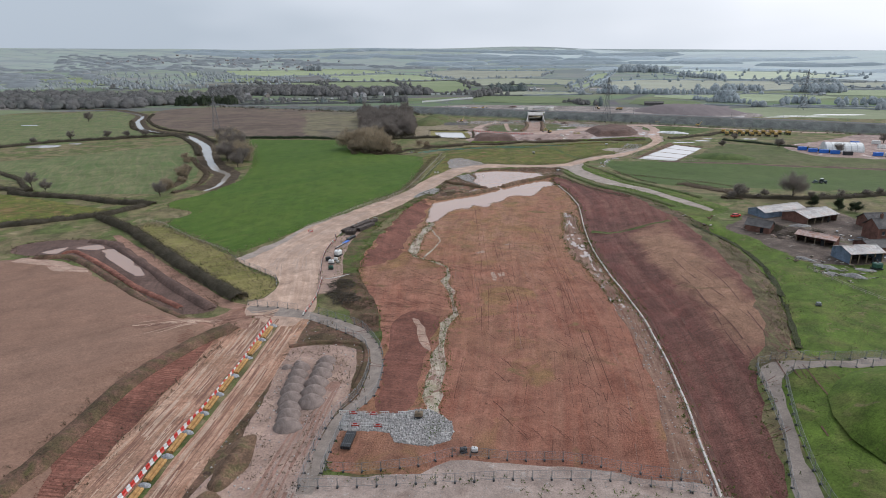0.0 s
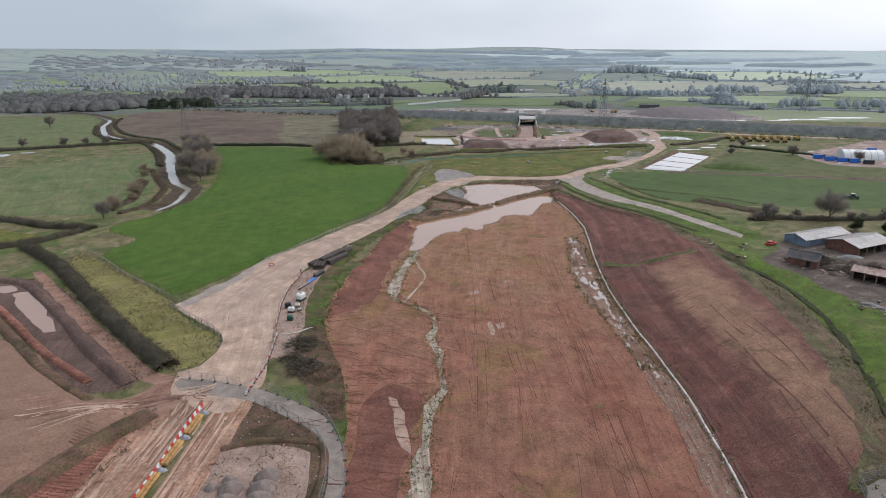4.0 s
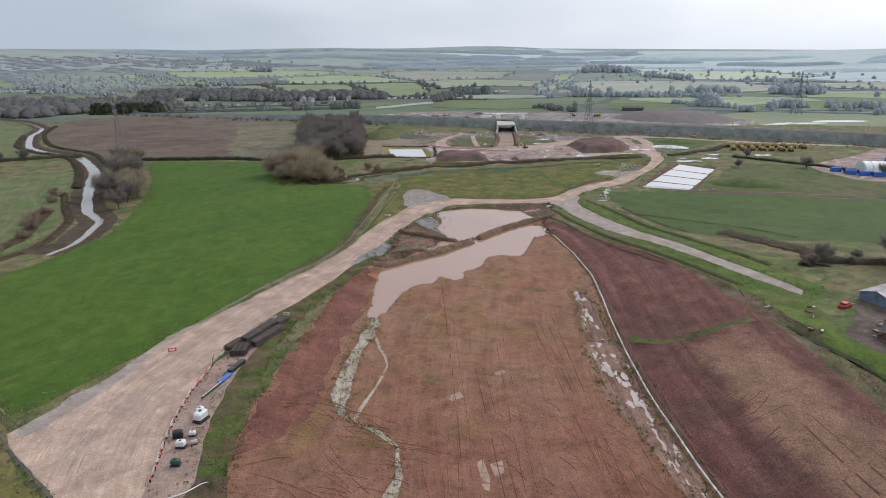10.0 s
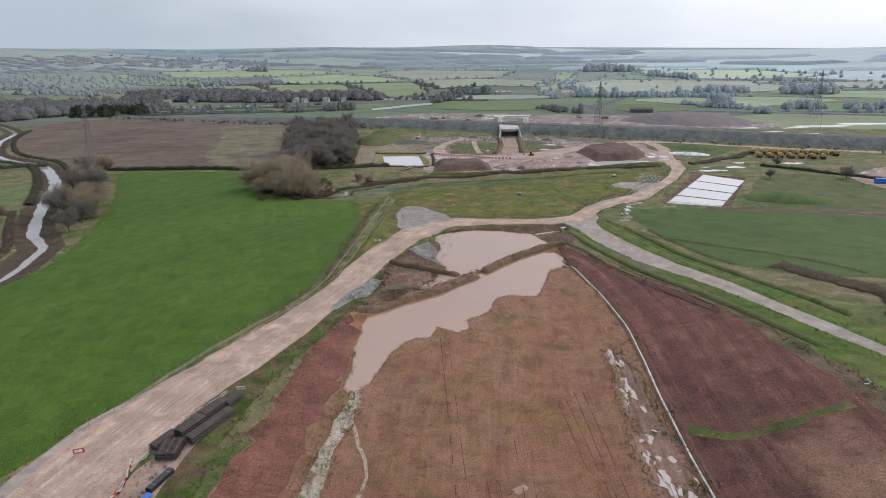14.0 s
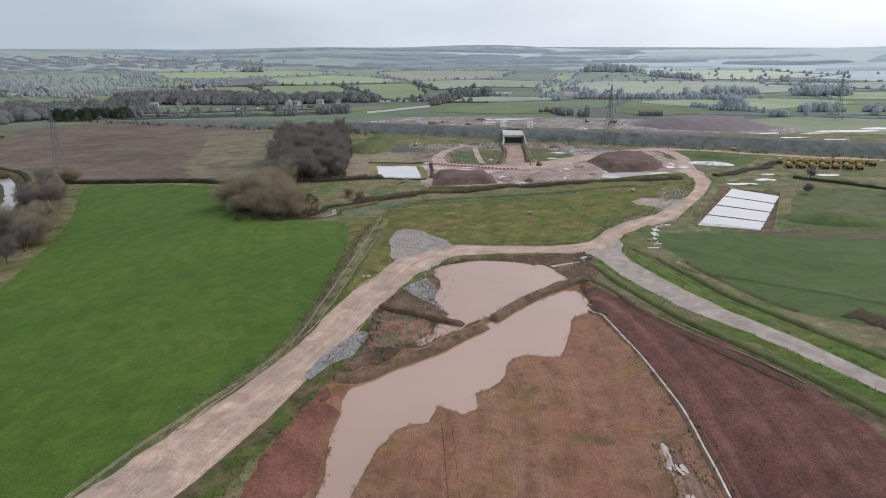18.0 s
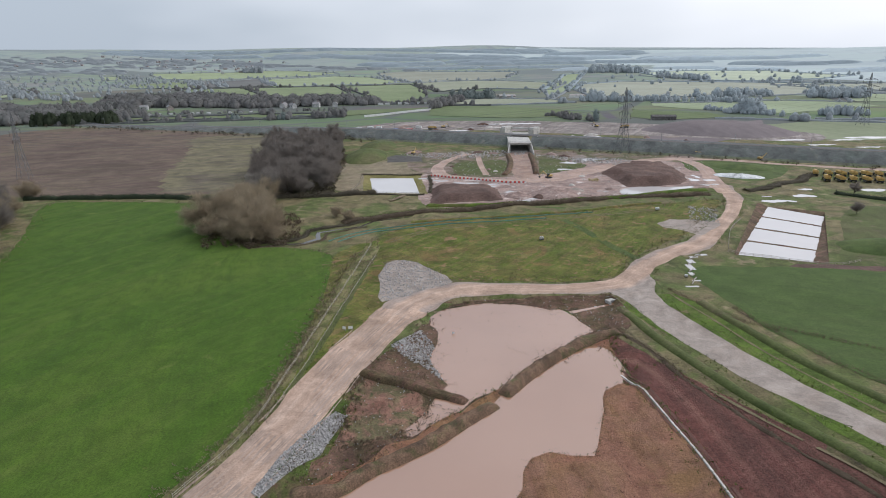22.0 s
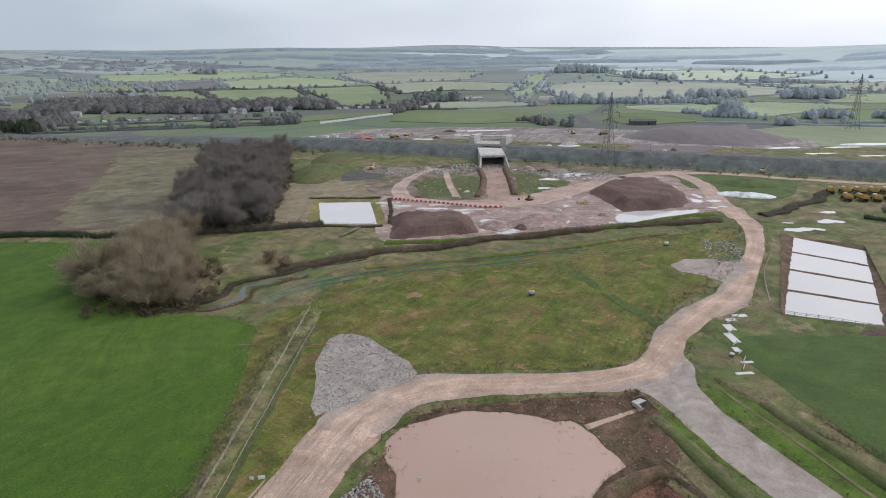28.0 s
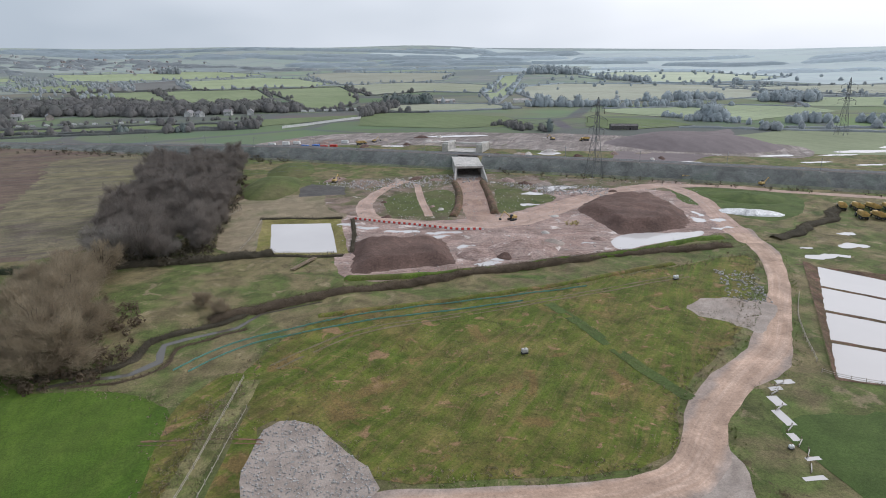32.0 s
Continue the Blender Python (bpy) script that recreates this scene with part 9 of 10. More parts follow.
# ---- fences ----
def fence_panel(label="grey mesh fence panel on weighted feet", group="mesh fence panels"):
    t = thing("fence_panel", 0, 0, 0, 0, label, "fence", group)
    for x in (-1.7, 1.7):
        part("upright", bar((x, 0, 0), (x, 0, 2.0), r=0.035, n=5), "steel", t)
        part("foot", box(x, 0, 0.07, 0.28, 0.7, 0.14, bevel=0.02), "black", t)
    for z in (0.25, 1.98):
        part("rail", bar((-1.7, 0, z), (1.7, 0, z), r=0.03, n=5), "steel", t)
    bm = bmesh.new()
    for k in range(13):
        x = -1.55 + k * 3.1 / 12
        add_bar(bm, (x, 0, 0.25), (x, 0, 1.98), 0.010, 3)
    for k in range(4):
        add_bar(bm, (-1.7, 0, 0.55 + 0.35 * k), (1.7, 0, 0.55 + 0.35 * k), 0.010, 3)
    part("mesh", bm, "steel", t)
    return t


def along_line(line, step, skip=()):
    c = curve(line, False, 0.5)
    s = np.concatenate([[0], np.cumsum(np.linalg.norm(np.diff(c, axis=0), axis=1))])
    out = []
    for k, t in enumerate(np.arange(step / 2, s[-1], step)):
        if k in skip:
            continue
        p, q = (np.array([np.interp(t + e, s, c[:, 0]), np.interp(t + e, s, c[:, 1])]) for e in (-step / 2, step / 2))
        out.append((*(p + q) / 2, math.degrees(math.atan2(*(q - p)[::-1]))))
    return out


pan = along_line([(-71, 166.5), (-60, 164), (-48, 161.2), (-40, 157), (-32, 152.3), (-25, 140.2), (-22.3, 130), (-21.8, 117), (-25.8, 107), (-26.8, 98), (-27, 90.5)], 3.5, (5, 6))
pan += along_line([(-48, 155.5), (-35, 147.6), (-29.2, 141.5), (-25.8, 130), (-25.8, 117), (-29.2, 107), (-30.2, 98), (-30, 86)], 3.5)
pan += along_line([(-30, 85.5), (-19, 86.6), (-9, 87.6), (7, 89.6), (18, 90.8), (28, 90.8), (42, 88.5)], 3.5)
pan += along_line([(-26.5, 90.8), (-19, 90.6), (-9, 92.8), (-3, 96), (8, 95.4), (18, 96), (28, 94), (42, 91.8)], 3.5)
pan += along_line([(54, 76), (56, 88), (61.6, 106), (64.7, 122), (66.5, 130.4), (73, 131.5), (82, 130.6), (118, 132.5)], 3.5)
pan += along_line([(60, 76), (61.4, 92), (64.6, 106), (68.4, 119), (71.5, 125.6), (82, 126.6), (118, 128.5)], 3.5)
pan += along_line([(-94, 209), (-85.5, 201.5), (-70.4, 189.4), (-67.4, 182)], 3.5)
copies(fence_panel(), pan)


def post_fence(line, label, step=3.0, tall=1.2, rails=2):
    pts = along_line(line, step)
    x0, y0, _ = pts[0]
    t = thing("post_fence", x0, y0, 0, 0, label, "fence", "field fences")
    post = bar((0, 0, -0.3), (0, 0, tall), r=0.09, n=5)
    me = bpy.data.meshes.new("post")
    post.to_mesh(me)
    post.free()
    me.materials.append(M["pale_wood"])
    for x, y, a in pts:
        o = obj("post", me, None, t)
        o.location = (x - x0, y - y0, z_at(x, y))
    for k in range(rails):
        h = tall * (0.45 + 0.4 * k)
        part("rail", tube(bmesh.new(), [Vector((p[0] - x0, p[1] - y0, z_at(p[0], p[1]) + h)) for p in pts], 0.06), "pale_wood", t)


post_fence([(-34, 465), (-37, 424), (-40, 386), (-42, 360), (-44.5, 335), (-52, 314)], "weathered post and rail fence along the crop field", 3.0)
post_fence([(-30.5, 452), (-33, 428), (-36, 394), (-38.6, 364), (-42, 338)], "weathered wire fence along the ditch", 3.5, 1.1, 1)
post_fence([(-52, 314), (-58, 302), (-67, 282), (-74, 262), (-80, 250)], "weathered post and rail fence along the haul road", 3.0)
post_fence([(-97, 216), (-120, 233), (-146, 256), (-156, 262)], "old field fence beside dry grass", 4.0)
post_fence([(-58, 565), (-57, 590), (-58, 615)], "pale post fence beside the square pond", 2.5)
post_fence([(-46, 563), (-32, 561), (-18, 560)], "pale post fence below the square pond", 2.5)
post_fence([(-72, 640), (-82, 600), (-88, 575)], "thin fence beside the wood", 4.0)
post_fence([(113, 140), (118, 160), (112, 178), (108, 196)], "wire field fence above the grass slope", 4.0)
post_fence([(108, 455), (120, 480), (134, 500)], "post fence between road and lagoons", 3.0)
post_fence([(28, 533), (65, 542), (92, 546), (124, 558), (142, 564)], "pale fence along the site edge", 3.0)
post_fence([(105, 452), (133, 434), (150, 438)], "post fence below the lagoons", 3.0)
M["teal"] = plain("teal_netting", (0.16, 0.34, 0.28), 0.7)
for line in ([(-54, 469), (-41, 484), (-14, 497), (12, 503), (40, 508), (70, 514)], [(-50, 468), (-36, 483), (-10, 493), (21, 499), (45, 504)]):
    pts = along_line(line, 3.0)
    x0, y0, _ = pts[0]
    t = thing("silt_fence", x0, y0, 0, 0, "low teal netting silt fence on stakes", "silt fence", "silt fences")
    bm = bmesh.new()
    for p, q in zip(pts, pts[1:]):
        z1, z2 = z_at(*p[:2]), z_at(*q[:2])
        m = Vector(((p[0] + q[0]) / 2 - x0, (p[1] + q[1]) / 2 - y0, (z1 + z2) / 2 + 0.25))
        add_box(bm, m.x, m.y, m.z, 3.0, 0.05, 0.45, turn=math.degrees(math.atan2(q[1] - p[1], q[0] - p[0])))
    part("netting", bm, "teal", t)
    for p in pts:
        part("stake", bar((p[0] - x0, p[1] - y0, z_at(*p[:2]) - 0.2), (p[0] - x0, p[1] - y0, z_at(*p[:2]) + 0.95), r=0.04, n=4), "wood", t)


# ---- roadside barriers and stores ----
def crowd_barrier():
    t = thing("road_barrier", 0, 0, 0, 0, "white plastic chapter barrier beside the haul road", "barrier", "roadside barriers")
    bm = bmesh.new()
    add_box(bm, 0, 0, 0.98, 2.0, 0.06, 0.12, bevel=0.02)
    add_box(bm, 0, 0, 0.32, 2.0, 0.06, 0.10, bevel=0.02)
    for x in (-0.96, -0.5, 0, 0.5, 0.96):
        add_box(bm, x, 0, 0.65, 0.07, 0.05, 0.62)
    part("frame", bm, "white", t)
    for x in (-0.75, 0.75):
        part("foot", box(x, 0, 0.12, 0.12, 0.55, 0.2, bevel=0.03), "black", t)
    return t


def red_plank():
    t = thing("barrier_plank", 0, 0, 0, 0, "red and white barrier plank between roadside barriers", "barrier", "roadside barrier planks")
    part("plank", box(0, 0, 0.75, 1.7, 0.05, 0.3, bevel=0.01), "red", t)
    part("plank", box(0, 0, 0.3, 1.7, 0.05, 0.22, bevel=0.01), "red", t)
    for x in (-0.6, 0.6):
        part("stripe", box(x, -0.032, 0.75, 0.3, 0.02, 0.28), "white", t)
        part("leg", box(x * 1.2, 0, 0.3, 0.06, 0.3, 0.6), "black", t)
    return t


rb = along_line([(-51, 158), (-51.5, 174), (-54, 190)], 1.9) + along_line([(-56, 195), (-59.2, 210), (-61, 226), (-60.5, 236), (-62.5, 243)], 1.9) + along_line([(-60, 250), (-57, 258), (-52.5, 268)], 1.9)
copies(crowd_barrier(), rb[0::2] + [(-60.5, 244.5, 80), (-50, 269, 0)])
copies(red_plank(), rb[1::2])
copies_extra = [(-27, 108.3, 4), (-23, 108.5, 2), (-18.4, 108.9, 5), (-14.4, 109, 0), (-26, 104.2, 0), (-21.4, 104.3, 0), (-16.6, 104.4, -8)]
pad = crowd_barrier()
pad["label"] = "white plastic barrier on the stone pad"
copies(pad, copies_extra)
pad2 = red_plank()
pad2["label"] = "faded red barrier plank on the stone pad"
copies(pad2, [(-25, 108.4, 3), (-20.7, 108.7, 3), (-23.7, 104.2, 0), (-19, 104.3, 0)])


def stones(name, poly, n, lo, hi, material, label, seed=0):
    """Loose broken stone over a patch."""
    r = np.random.default_rng(seed + 600)
    p = np.asarray(poly, float)
    q = r.uniform(p.min(0), p.max(0), (n * 3, 2))
    q = q[inside(p, q[:, 0], q[:, 1])]
    for k in ("pond_lower", "pond_upper"):
        q = q[~inside(OUT[k], q[:, 0], q[:, 1])]
    q = q[:n]
    z = ground_z(q[:, 0], q[:, 1])
    base = np.array([(1, 0, 0), (-1, 0, 0), (0, 1, 0), (0, -1, 0), (0, 0, 1), (0, 0, -0.6)])
    tri = np.array([(0, 2, 4), (2, 1, 4), (1, 3, 4), (3, 0, 4), (2, 0, 5), (1, 2, 5), (3, 1, 5), (0, 3, 5)])
    s = r.uniform(lo, hi, (len(q), 1, 1)) * r.uniform(0.6, 1.3, (len(q), 6, 3))
    v = base[None] * s + np.column_stack([q, z + 0.08])[:, None]
    f = tri[None] + 6 * np.arange(len(q))[:, None, None]
    return tagged(obj(name, mesh_np(name, v.reshape(-1, 3), f.reshape(-1, 3)), material), label, "stones", kind="stuff")


M["stone_var"] = surf("broken_stone", [(0.25, 0.235, 0.225, 1), (0.5, 0.48, 0.46, 1)], big=1.2, fine=3, bump=0.2, fine_amt=0.4)
stones("broken_stone", OUT["stone_pad"], 2600, 0.12, 0.38, "stone_var", "broken grey stone over the pad", 1)
stones("broken_stone", OUT["stone_ramp"], 900, 0.12, 0.35, "stone_var", "broken grey stone beside the road", 2)
stones("broken_stone", OUT["apron"], 1300, 0.1, 0.34, "stone_var", "broken grey stone on the turning place", 31)
stones("earth_clods", OUT["main_earth"], 1300, 0.05, 0.12, "rut_dark", "dark clods of red earth", 21)
stones("earth_clods", OUT["slope"], 1000, 0.05, 0.12, "rut_slope", "dark clods on the graded slope", 22)
stones("earth_clods", OUT["left_earth"], 500, 0.05, 0.11, "rut_track", "small clods on the stripped field", 23)
stones("earth_clods", OUT["bank"], 500, 0.06, 0.18, "rut_dark", "clods on the cut bank", 24)
stones("loose_stone", OUT["haul"], 700, 0.05, 0.1, "rut_road", "loose stone on the haul road", 25)
stones("loose_stone", OUT["main_earth"], 600, 0.06, 0.2, "rut_pale", "scattered pale stones on the red earth", 4)
stones("loose_stone", OUT["basin"], 500, 0.08, 0.25, "stone_var", "loose stones round the ponds", 5)
stones("broken_stone", [(-18, 374), (-10, 384), (-6, 376), (-3, 357), (-8, 364), (-15, 370)], 900, 0.12, 0.4, "stone_var", "pale rock armour on the pond bank", 8)
stones("broken_stone", [(108, 496), (120, 492), (131, 520), (118, 524)], 260, 0.15, 0.6, "stone_var", "pale broken stone in the grass", 12)
stones("broken_stone", [(-45, 700), (60, 716), (56, 690), (-4, 672)], 700, 0.2, 0.8, "stone_var", "rubble below the railway", 13)
stones("broken_stone", [(60, 690), (130, 664), (120, 640), (90, 650)], 500, 0.2, 0.8, "stone_var", "pale rubble beside the ramp", 14)
stones("loose_stone", OUT["margin"], 260, 0.08, 0.3, "stone_var", "pale stones beside the channel", 15)
stones("loose_stone", OUT["pit_side"], 400, 0.08, 0.28, "stone_var", "rubble along the edge of the stockpile yard", 16)
stones("loose_stone", OUT["fence_road"], 1200, 0.06, 0.16, "stone_var", "loose stone on the fenced track", 17)
stones("loose_stone", OUT["yard"], 1800, 0.1, 0.4, "stone_var", "rubble strewn over the site ground", 9)


def pipe_stack(x, y, turn, rows, layers, length, r=0.16):
    t = thing("pipe_stack", x, y, z_at(x, y) + 0.05, turn, "stack of dark ribbed pipes on timber bearers", "pipe stack", "pipe stacks")
    me = None
    for k in range(layers):
        for j in range(rows - (k % 2)):
            if me is None:
                bm = bmesh.new()
                add_bar(bm, (-length / 2, 0, 0), (length / 2, 0, 0), r, 8)
                n = int(length / 1.1)
                for q in range(n):
                    px = -length / 2 + (q + 0.5) * length / n
                    add_bar(bm, (px - 0.12, 0, 0), (px + 0.12, 0, 0), r * 1.14, 8)
                me = bpy.data.meshes.new("pipe")
                bm.to_mesh(me)
                bm.free()
                me.materials.append(M["pipe_dark"])
            o = obj("pipe", me, None, t)
            o.location = ((j * 0.37 % 0.3), (j - (rows - 1) / 2 + 0.5 * (k % 2)) * r * 2.35, r + 0.14 + k * r * 1.95)
    for q in (-0.35, 0, 0.35):
        part("bearer", box(length * q, 0, 0.06, 0.12, rows * r * 2.4, 0.12), "wood", t)
        part("strap", box(length * q + 0.25, 0, layers * r * 1.95 + 0.2, 0.08, rows * r * 2.2, 0.03), "wood", t)


M["pipe_dark"] = surf("dark_brown_pipe", [(0.05, 0.038, 0.033, 1), (0.085, 0.062, 0.052, 1)], big=1.0, fine=5, rough=0.6, bump=0.1)
for x, y, a, n, l_, ln in ((-59.3, 249.5, 68, 6, 4, 5.5), (-56.6, 246.5, 5, 14, 5, 4.0), (-55.6, 254, 66, 7, 5, 6.5), (-53.2, 260.5, 66, 7, 5, 6.5), (-52.6, 251.5, 66, 6, 5, 6.0), (-50.6, 257.5, 66, 6, 4, 6.0), (-50.2, 264.5, 66, 6, 4, 5.0)):
    pipe_stack(x, y, a, n, l_, ln)


def bundle(name, x, y, turn, length, width, tall, m_, label, n=5, category="bundle"):
    t = thing(name, x, y, z_at(x, y) + 0.05, turn, label, category)
    for k in range(n):
        part("length", box(0, (k - (n - 1) / 2) * width / n, tall / 2 + 0.1, length * (1 - 0.03 * (k % 2)), width / n * 0.9, tall, bevel=0.04), m_, t)
    for q in (-0.3, 0.3):
        part("band", box(length * q, 0, tall + 0.12, 0.08, width, 0.03), "steel", t)
        part("bearer", box(length * q, 0, 0.05, 0.12, width * 1.1, 0.1), "wood", t)
    return t


bundle("duct_bundle", -54.4, 237.5, 74, 6.0, 1.3, 0.9, "black", "banded bundle of black plastic ducts", 5)
bundle("duct_bundle", -55.3, 231.8, 74, 4.6, 1.2, 0.35, "blue", "bright blue plastic ducts in a bundle", 4)
bundle("duct_bundle", -24, 99.2, 88, 5.2, 1.9, 0.7, "black", "bundle of black corrugated ducts on the ground", 5)
t = thing("drain_pipe", -56.4, 226.5, z_at(-56.4, 226.5), 74, "long black pipe with a white strip", "pipe")
part("pipe", bar((-3.6, 0, 0.3), (3.6, 0, 0.3), r=0.27, n=10), "black", t)
part("strip", box(0, 0, 0.57, 7.0, 0.16, 0.03), "white", t)
t = thing("scaffold_rack", -54.6, 227, z_at(-54.6, 227), 74, "low grey steel frame lying on the ground", "rack")
for s in (-0.5, 0.5):
    part("rail", bar((-2.2, s, 0.2), (2.2, s, 0.2), r=0.06, n=5), "steel", t)
for k in (-1.8, -0.6, 0.6, 1.8):
    part("rung", bar((k, -0.5, 0.22), (k, 0.5, 0.22), r=0.05, n=5), "steel", t)


def bulk_tank(x, y, turn, s, body, label, name="water_tank"):
    t = thing(name, x, y, z_at(x, y) + 0.05, turn, label, "tank")
    part("tank", box(0, 0, 0.95 * s, 1.9 * s, 1.3 * s, 1.2 * s, bevel=0.22 * s), body, t)
    part("skid", box(0, 0, 0.18 * s, 2.0 * s, 1.4 * s, 0.3 * s, bevel=0.03), "black", t)
    part("lid", bar((0, 0, 1.53 * s), (0, 0, 1.64 * s), r=0.22 * s, n=10), "black", t)
    part("valve", bar((1.0 * s, 0, 0.4 * s), (1.2 * s, 0, 0.4 * s), r=0.08 * s, n=6), "steel", t)


M["green_paint"] = plain("green_paint", (0.03, 0.10, 0.07), 0.5)
bulk_tank(-54.2, 214.5, 70, 1.5, "white", "large white plastic water bowser tank")
bulk_tank(-55.4, 217, 70, 1.0, "white", "small white tank beside the bowser")
bulk_tank(-56.6, 208.5, 20, 1.0, "black", "dark grey pump set on a skid", "pump_set")
bulk_tank(-53.8, 209, 10, 0.7, "white", "white caged bulk container")
bulk_tank(-54.6, 205.3, 0, 1.0, "white", "white caged bulk container")
bulk_tank(-52.4, 206.2, 30, 0.6, "concrete", "pale concrete block beside the tanks", "ballast_block")
bulk_tank(-53.4, 200, 0, 0.9, "green_paint", "small dark green fuel store", "fuel_store")
bulk_tank(-1, 97.2, 20, 0.7, "black", "small dark pump with white covers", "pump_set")
bulk_tank(1.1, 97.4, 0, 0.65, "white", "small white cased pump on the red earth", "pump_set")
bulk_tank(96, 163, 0, 0.7, "steel", "small galvanised trough on the grass slope", "water_trough")
bulk_tank(36.5, 469, 10, 0.9, "concrete", "pale concrete trough in the meadow", "water_trough")
bulk_tank(100, 516, 10, 0.9, "white", "white cased cabinet on the bund", "cabinet")
bulk_tank(-11, 108.5, 0, 0.9, "wood", "brown timber crate on the stone pad", "timber_crate")
bulk_tank(130, 195, 5, 1.5, "green_paint", "green fuel tank beside the farm sheds", "fuel_tank")
bulk_tank(136, 206, 40, 1.3, "white", "white van-sized tank in the farm yard", "farm_tank")


def brush_pile(x, y, r, tall, n, seed, label):
    t = thing("brush_pile", x, y, z_at(x, y), 0, label, "brush pile", "brush piles")
    g = np.random.default_rng(seed)
    bm = bmesh.new()
    for _ in range(n):
        a, d = g.uniform(0, 6.28), r * math.sqrt(g.uniform(0, 1))
        c = Vector((math.cos(a) * d, math.sin(a) * d, g.uniform(0.1, tall) * (1 - (d / r) ** 2) + 0.15))
        u = Vector((g.normal(), g.normal(), g.normal() * 0.35)).normalized() * g.uniform(0.6, 1.8)
        add_bar(bm, c - u, c + u, g.uniform(0.05, 0.16), 5, 0.04)
    tagged(part("log_tangle", bm, "bark", t), kind="stuff")
    cs = np.column_stack([g.normal(size=(70, 2)) * r * 0.45, g.uniform(0.2, tall, 70)])
    v, f = twigs(g, cs, 0.4, 9, 1.1, 0.06)
    tagged(obj("brushwood", mesh_np("brushwood", v, f), "hedge", t), kind="stuff")


brush_pile(-45.5, 184, 4.2, 2.4, 90, 1, "dark pile of cut brushwood and roots")
brush_pile(-41.5, 171.5, 4.4, 2.2, 120, 2, "pile of pale broken logs and brushwood")
brush_pile(-46, 176, 2.6, 1.2, 40, 3, "low dark pile of brushwood")
for i, (x, y, r) in enumerate([(112, 243, 3), (117, 238, 4), (121, 233, 3.5), (126, 231, 3), (119, 243, 3), (131, 236, 3)]):
    brush_pile(x, y, r, 1.4, 40, 10 + i, "heap of rusting scrap and timber in the farm yard")
t = thing("hose", -50, 193, z_at(-50, 193), 0, "white flexible hose lying on the earth", "hose")
hp = curve([(-3, -2.4), (-1, -2), (1.4, -0.6), (3.4, 1.6), (4.6, 2.2)], False, 0.5)
part("tube", tube(bmesh.new(), [Vector((*p, 0.16)) for p in hp], 0.12, 6), "white", t)


# ---- signs, headwall ----
def board_sign(x, y, turn, m_, label, w=1.2, h=0.9):
    t = thing("sign_board", x, y, z_at(x, y), turn, label, "sign")
    part("board", box(0, 0, 1.0, w, 0.05, h, bevel=0.01), m_, t)
    part("face", box(0, -0.035, 1.0, w * 0.7, 0.02, h * 0.55), "white", t)
    for s in (-0.4, 0.4):
        part("post", bar((s * w, 0.06, -0.2), (s * w, 0.06, 1.5), r=0.04, n=5), "steel", t)


board_sign(-74, 245.5, 20, "red", "red and white warning board beside the road", 2.0, 1.0)
board_sign(-30.2, 383, 10, "white", "small white sign beside the road", 1.3, 0.8)
board_sign(-32, 383, -20, "white", "small white sign beside the road", 1.0, 0.8)
board_sign(-1, 384, 0, "white", "small white marker board on the bank", 0.6, 0.4)
t = thing("drain_headwall", 49.5, 406, z_at(49.5, 406) - 0.2, 25, "pale concrete drain headwall by the road junction", "headwall")
part("slab", box(0, 0, 0.35, 3.6, 1.6, 0.7, bevel=0.06), "concrete", t)
for s in (-1, 1):
    part("wing", box(s * 1.9, -1.1, 0.45, 0.35, 2.6, 0.9, bevel=0.04), "concrete", t)
part("grille", box(0, -0.82, 0.4, 1.4, 0.05, 0.5), "steel", t)
part("handrail", bar((-1.9, 0.7, 1.5), (1.9, 0.7, 1.5), r=0.04, n=5), "steel", t)
t = thing("inlet_channel", 44, 398, 0, 45, "pale stone drain channel into the pond", "channel")
part("lining", box(4.5, 3.5, z_at(49, 404) - 0.1, 4, 0.8, 0.25, bevel=0.05), "pipe_white", t)
for i, (x, y, m_) in enumerate([(80, 424, "white")]):
    bulk_tank(x, y, i * 30, 0.55, m_, "pale concrete block beside the lane", "concrete_block")
for i, (x, y) in enumerate([(93, 447.5), (89.5, 444), (86.8, 438), (84.2, 430.5), (83, 425.5), (82.5, 422.3), (80, 418)]):
    t = thing("timber_weir", x, y, z_at(x, y) - 0.2, 20 + i * 6, "short pale timber weir board across the ditch", "weir", "weir boards")
    part("board", box(0, 0, 0.45, 2.6, 0.16, 0.4, bevel=0.03), "pipe_white", t)
    for s in (-1.5, 1.5):
        part("stake", box(s, 0.2, 0.5, 0.14, 0.14, 0.9), "wood", t)
gw = thing("pipe_bridge", -30, 548, z_at(-30, 548), 62, "narrow timber footbridge over the stream", "bridge")
for k in range(14):
    part("plank", box(-7 + k * 1.05, 0, 0.9, 0.9, 1.6, 0.1), "wood", gw)
for s in (-0.75, 0.75):
    part("beam", box(0, s, 0.7, 15, 0.2, 0.3), "wood", gw)
    part("handrail", box(0, s, 1.9, 15, 0.07, 0.08), "wood", gw)
rb2 = along_line([(-14, 612), (0, 604), (14, 597), (30, 588), (44, 585)], 1.3)
r3, r4 = road_block("red"), road_block("white")
r3["group"] = r4["group"] = "barriers along the site track"
copies(r3, rb2[0::2])
copies(r4, rb2[1::2])
fw = along_line([(-108, 998), (-27, 1088)], 6)
wf = thing("white_fence", fw[0][0], fw[0][1], 0, 0, "long white hoarding fence beyond the railway", "fence")
for x, y, a in fw:
    part("panel", box(x - fw[0][0], y - fw[0][1], z_at(x, y) + 1.3, 6, 0.15, 2.6, turn=a), "white", wf)

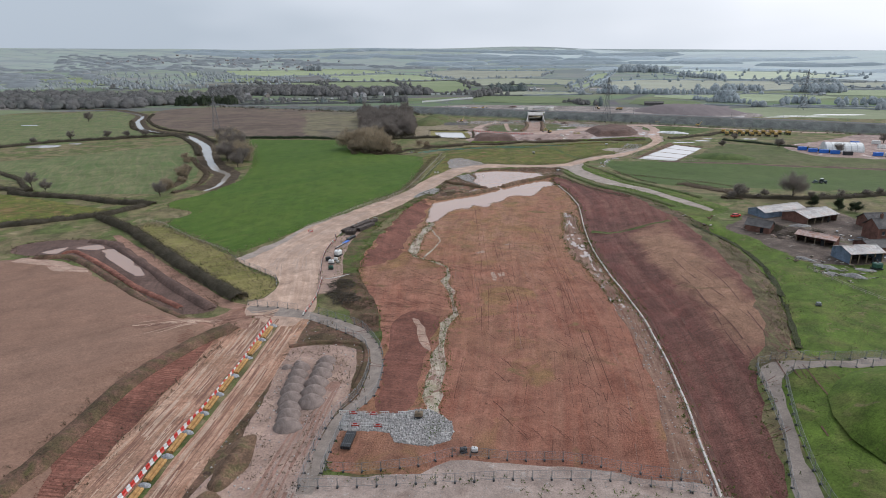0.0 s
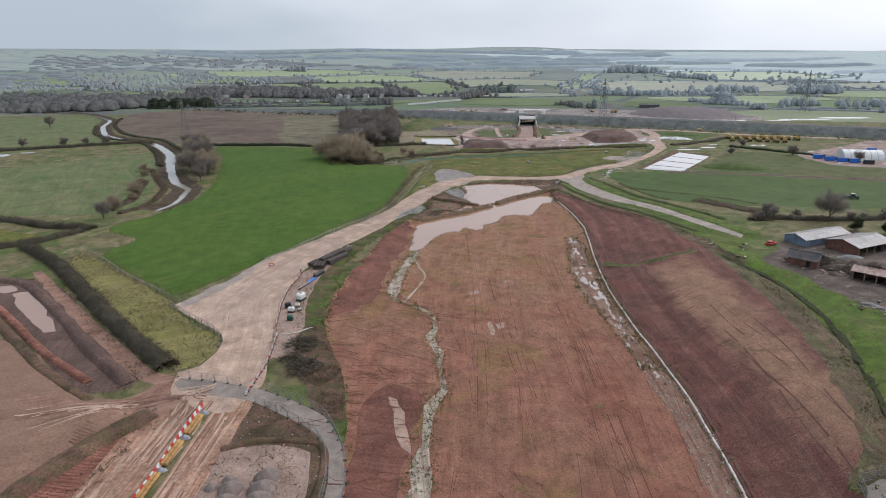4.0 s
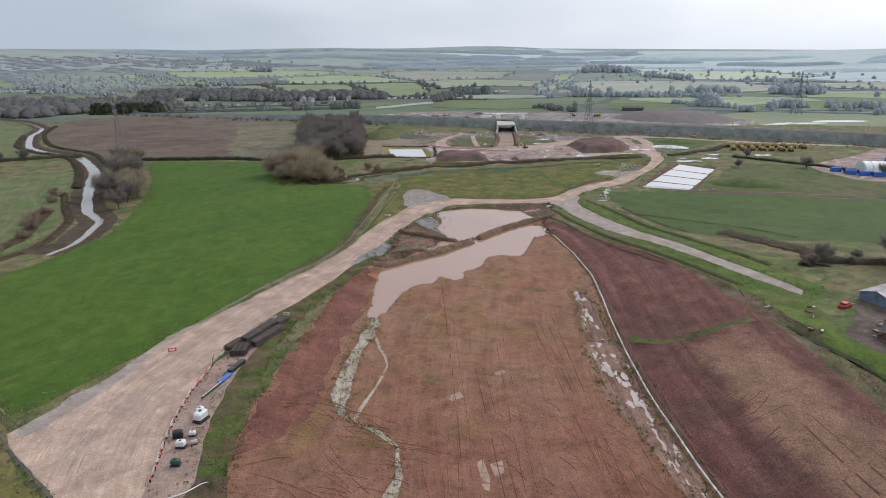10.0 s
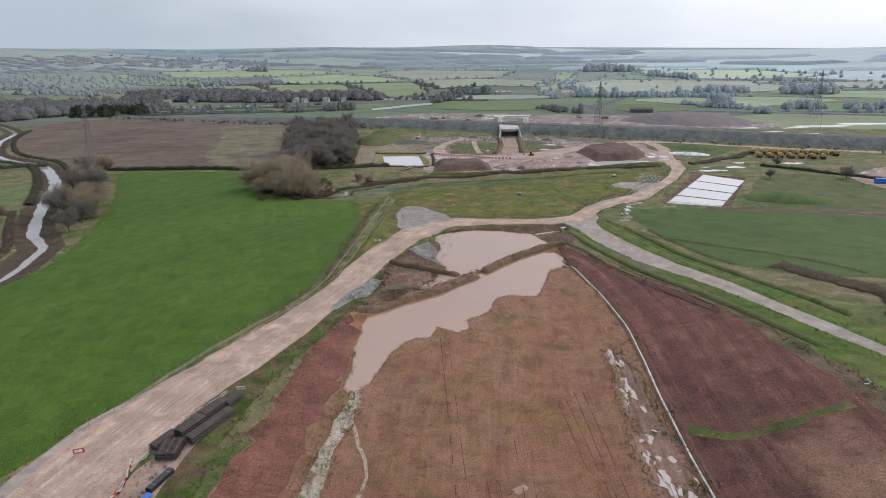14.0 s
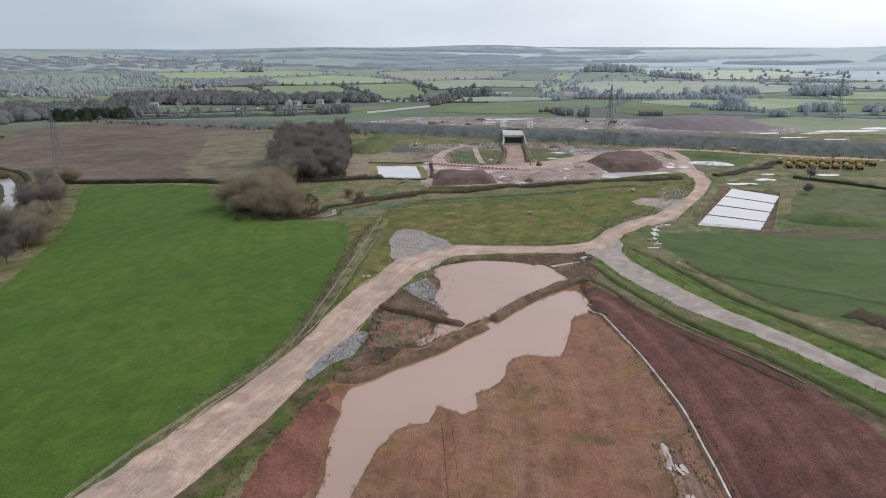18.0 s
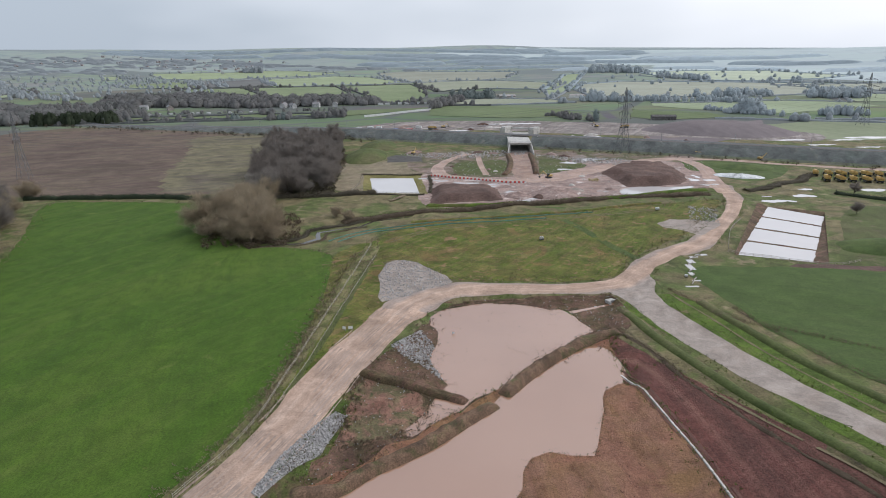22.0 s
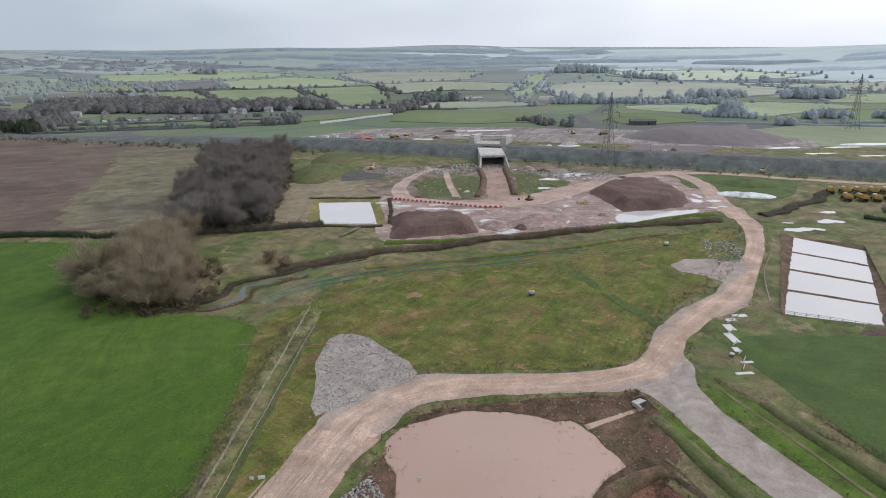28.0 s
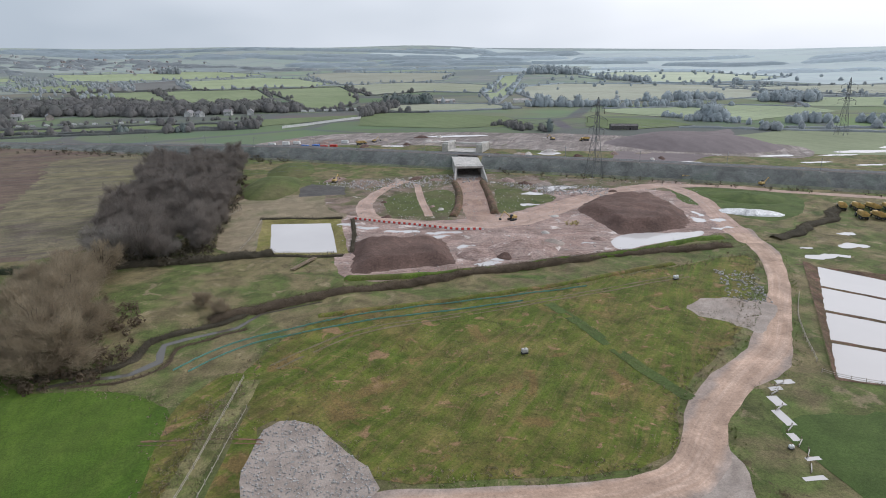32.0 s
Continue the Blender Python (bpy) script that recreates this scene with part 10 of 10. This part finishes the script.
for i, (x, y, a, b, h) in enumerate([(32, 699, 5, 3, 1.5), (20, 704, 6, 3, 1.4), (8, 700, 5, 3, 1.2), (76, 690, 6, 4, 2.0), (84, 680, 5, 3, 1.6), (95, 676, 6, 3, 1.5), (-30, 708, 9, 4, 1.8), (47, 548, 4, 4, 1.6), (70, 562, 5, 4, 1.4), (90, 566, 4, 3, 1.0), (128, 652, 3, 2, 0.9)]):
    heap("rubble_mound", x, y, a, b, h, ["site", "spoil", "gravel"][i % 3], "small tipped heap of rubble on the site", "heap", turn=i * 37, seed=i + 130, rough=0.9, group="small tipped heaps", res=18)
far_trees("straw_tufts", [(83, 588), (84.5, 587), (87, 587), (86, 589)], 2.4, "gorse", "yellow straw-coloured tufts beside the road", 31, 50)

for s, line in ((1, [(43, 690), (42, 660), (38, 630), (33, 610)]), (-1, [(60, 690), (58.5, 660), (56, 632), (54, 612)])):
    ridge("ramp_bank", line, 5, 1.8, "bankmix", "dark grassy bank beside the bridge ramp", "bank", step=2, rough=0.4)
rc = np.random.default_rng(41)
for i in range(26):
    x, y = (rc.uniform(-110, 60), rc.uniform(842, 915)) if i < 15 else (rc.uniform(75, 230), rc.uniform(735, 800))
    heap("rubble_mound", x, y, rc.uniform(3, 9), rc.uniform(1.5, 4), rc.uniform(0.8, 2.4), ["pipe_white", "gravel", "site", "spoil"][i % 4], "pale tipped heap beyond the railway", "heap", turn=rc.uniform(0, 90), seed=i + 160, rough=0.8, group="tipped heaps beyond the railway", res=14)
for i in range(22):
    x, y = rc.uniform(-6, 140), rc.uniform(545, 700)
    if any(inside(OUT[k], np.array([x]), np.array([y]))[0] for k in ("site_road", "ramp", "loop", "branch", "strip_pond", "spoil_a")) or (90 < x < 152 and 566 < y < 645):
        continue
    heap("rubble_mound", x, y, rc.uniform(1.5, 4), rc.uniform(1, 2.5), rc.uniform(0.5, 1.3), ["gravel", "site", "spoil", "pipe_white"][i % 4], "small tipped heap of rubble on the site", "heap", turn=rc.uniform(0, 90), seed=i + 200, rough=0.7, group="small tipped heaps", res=14)
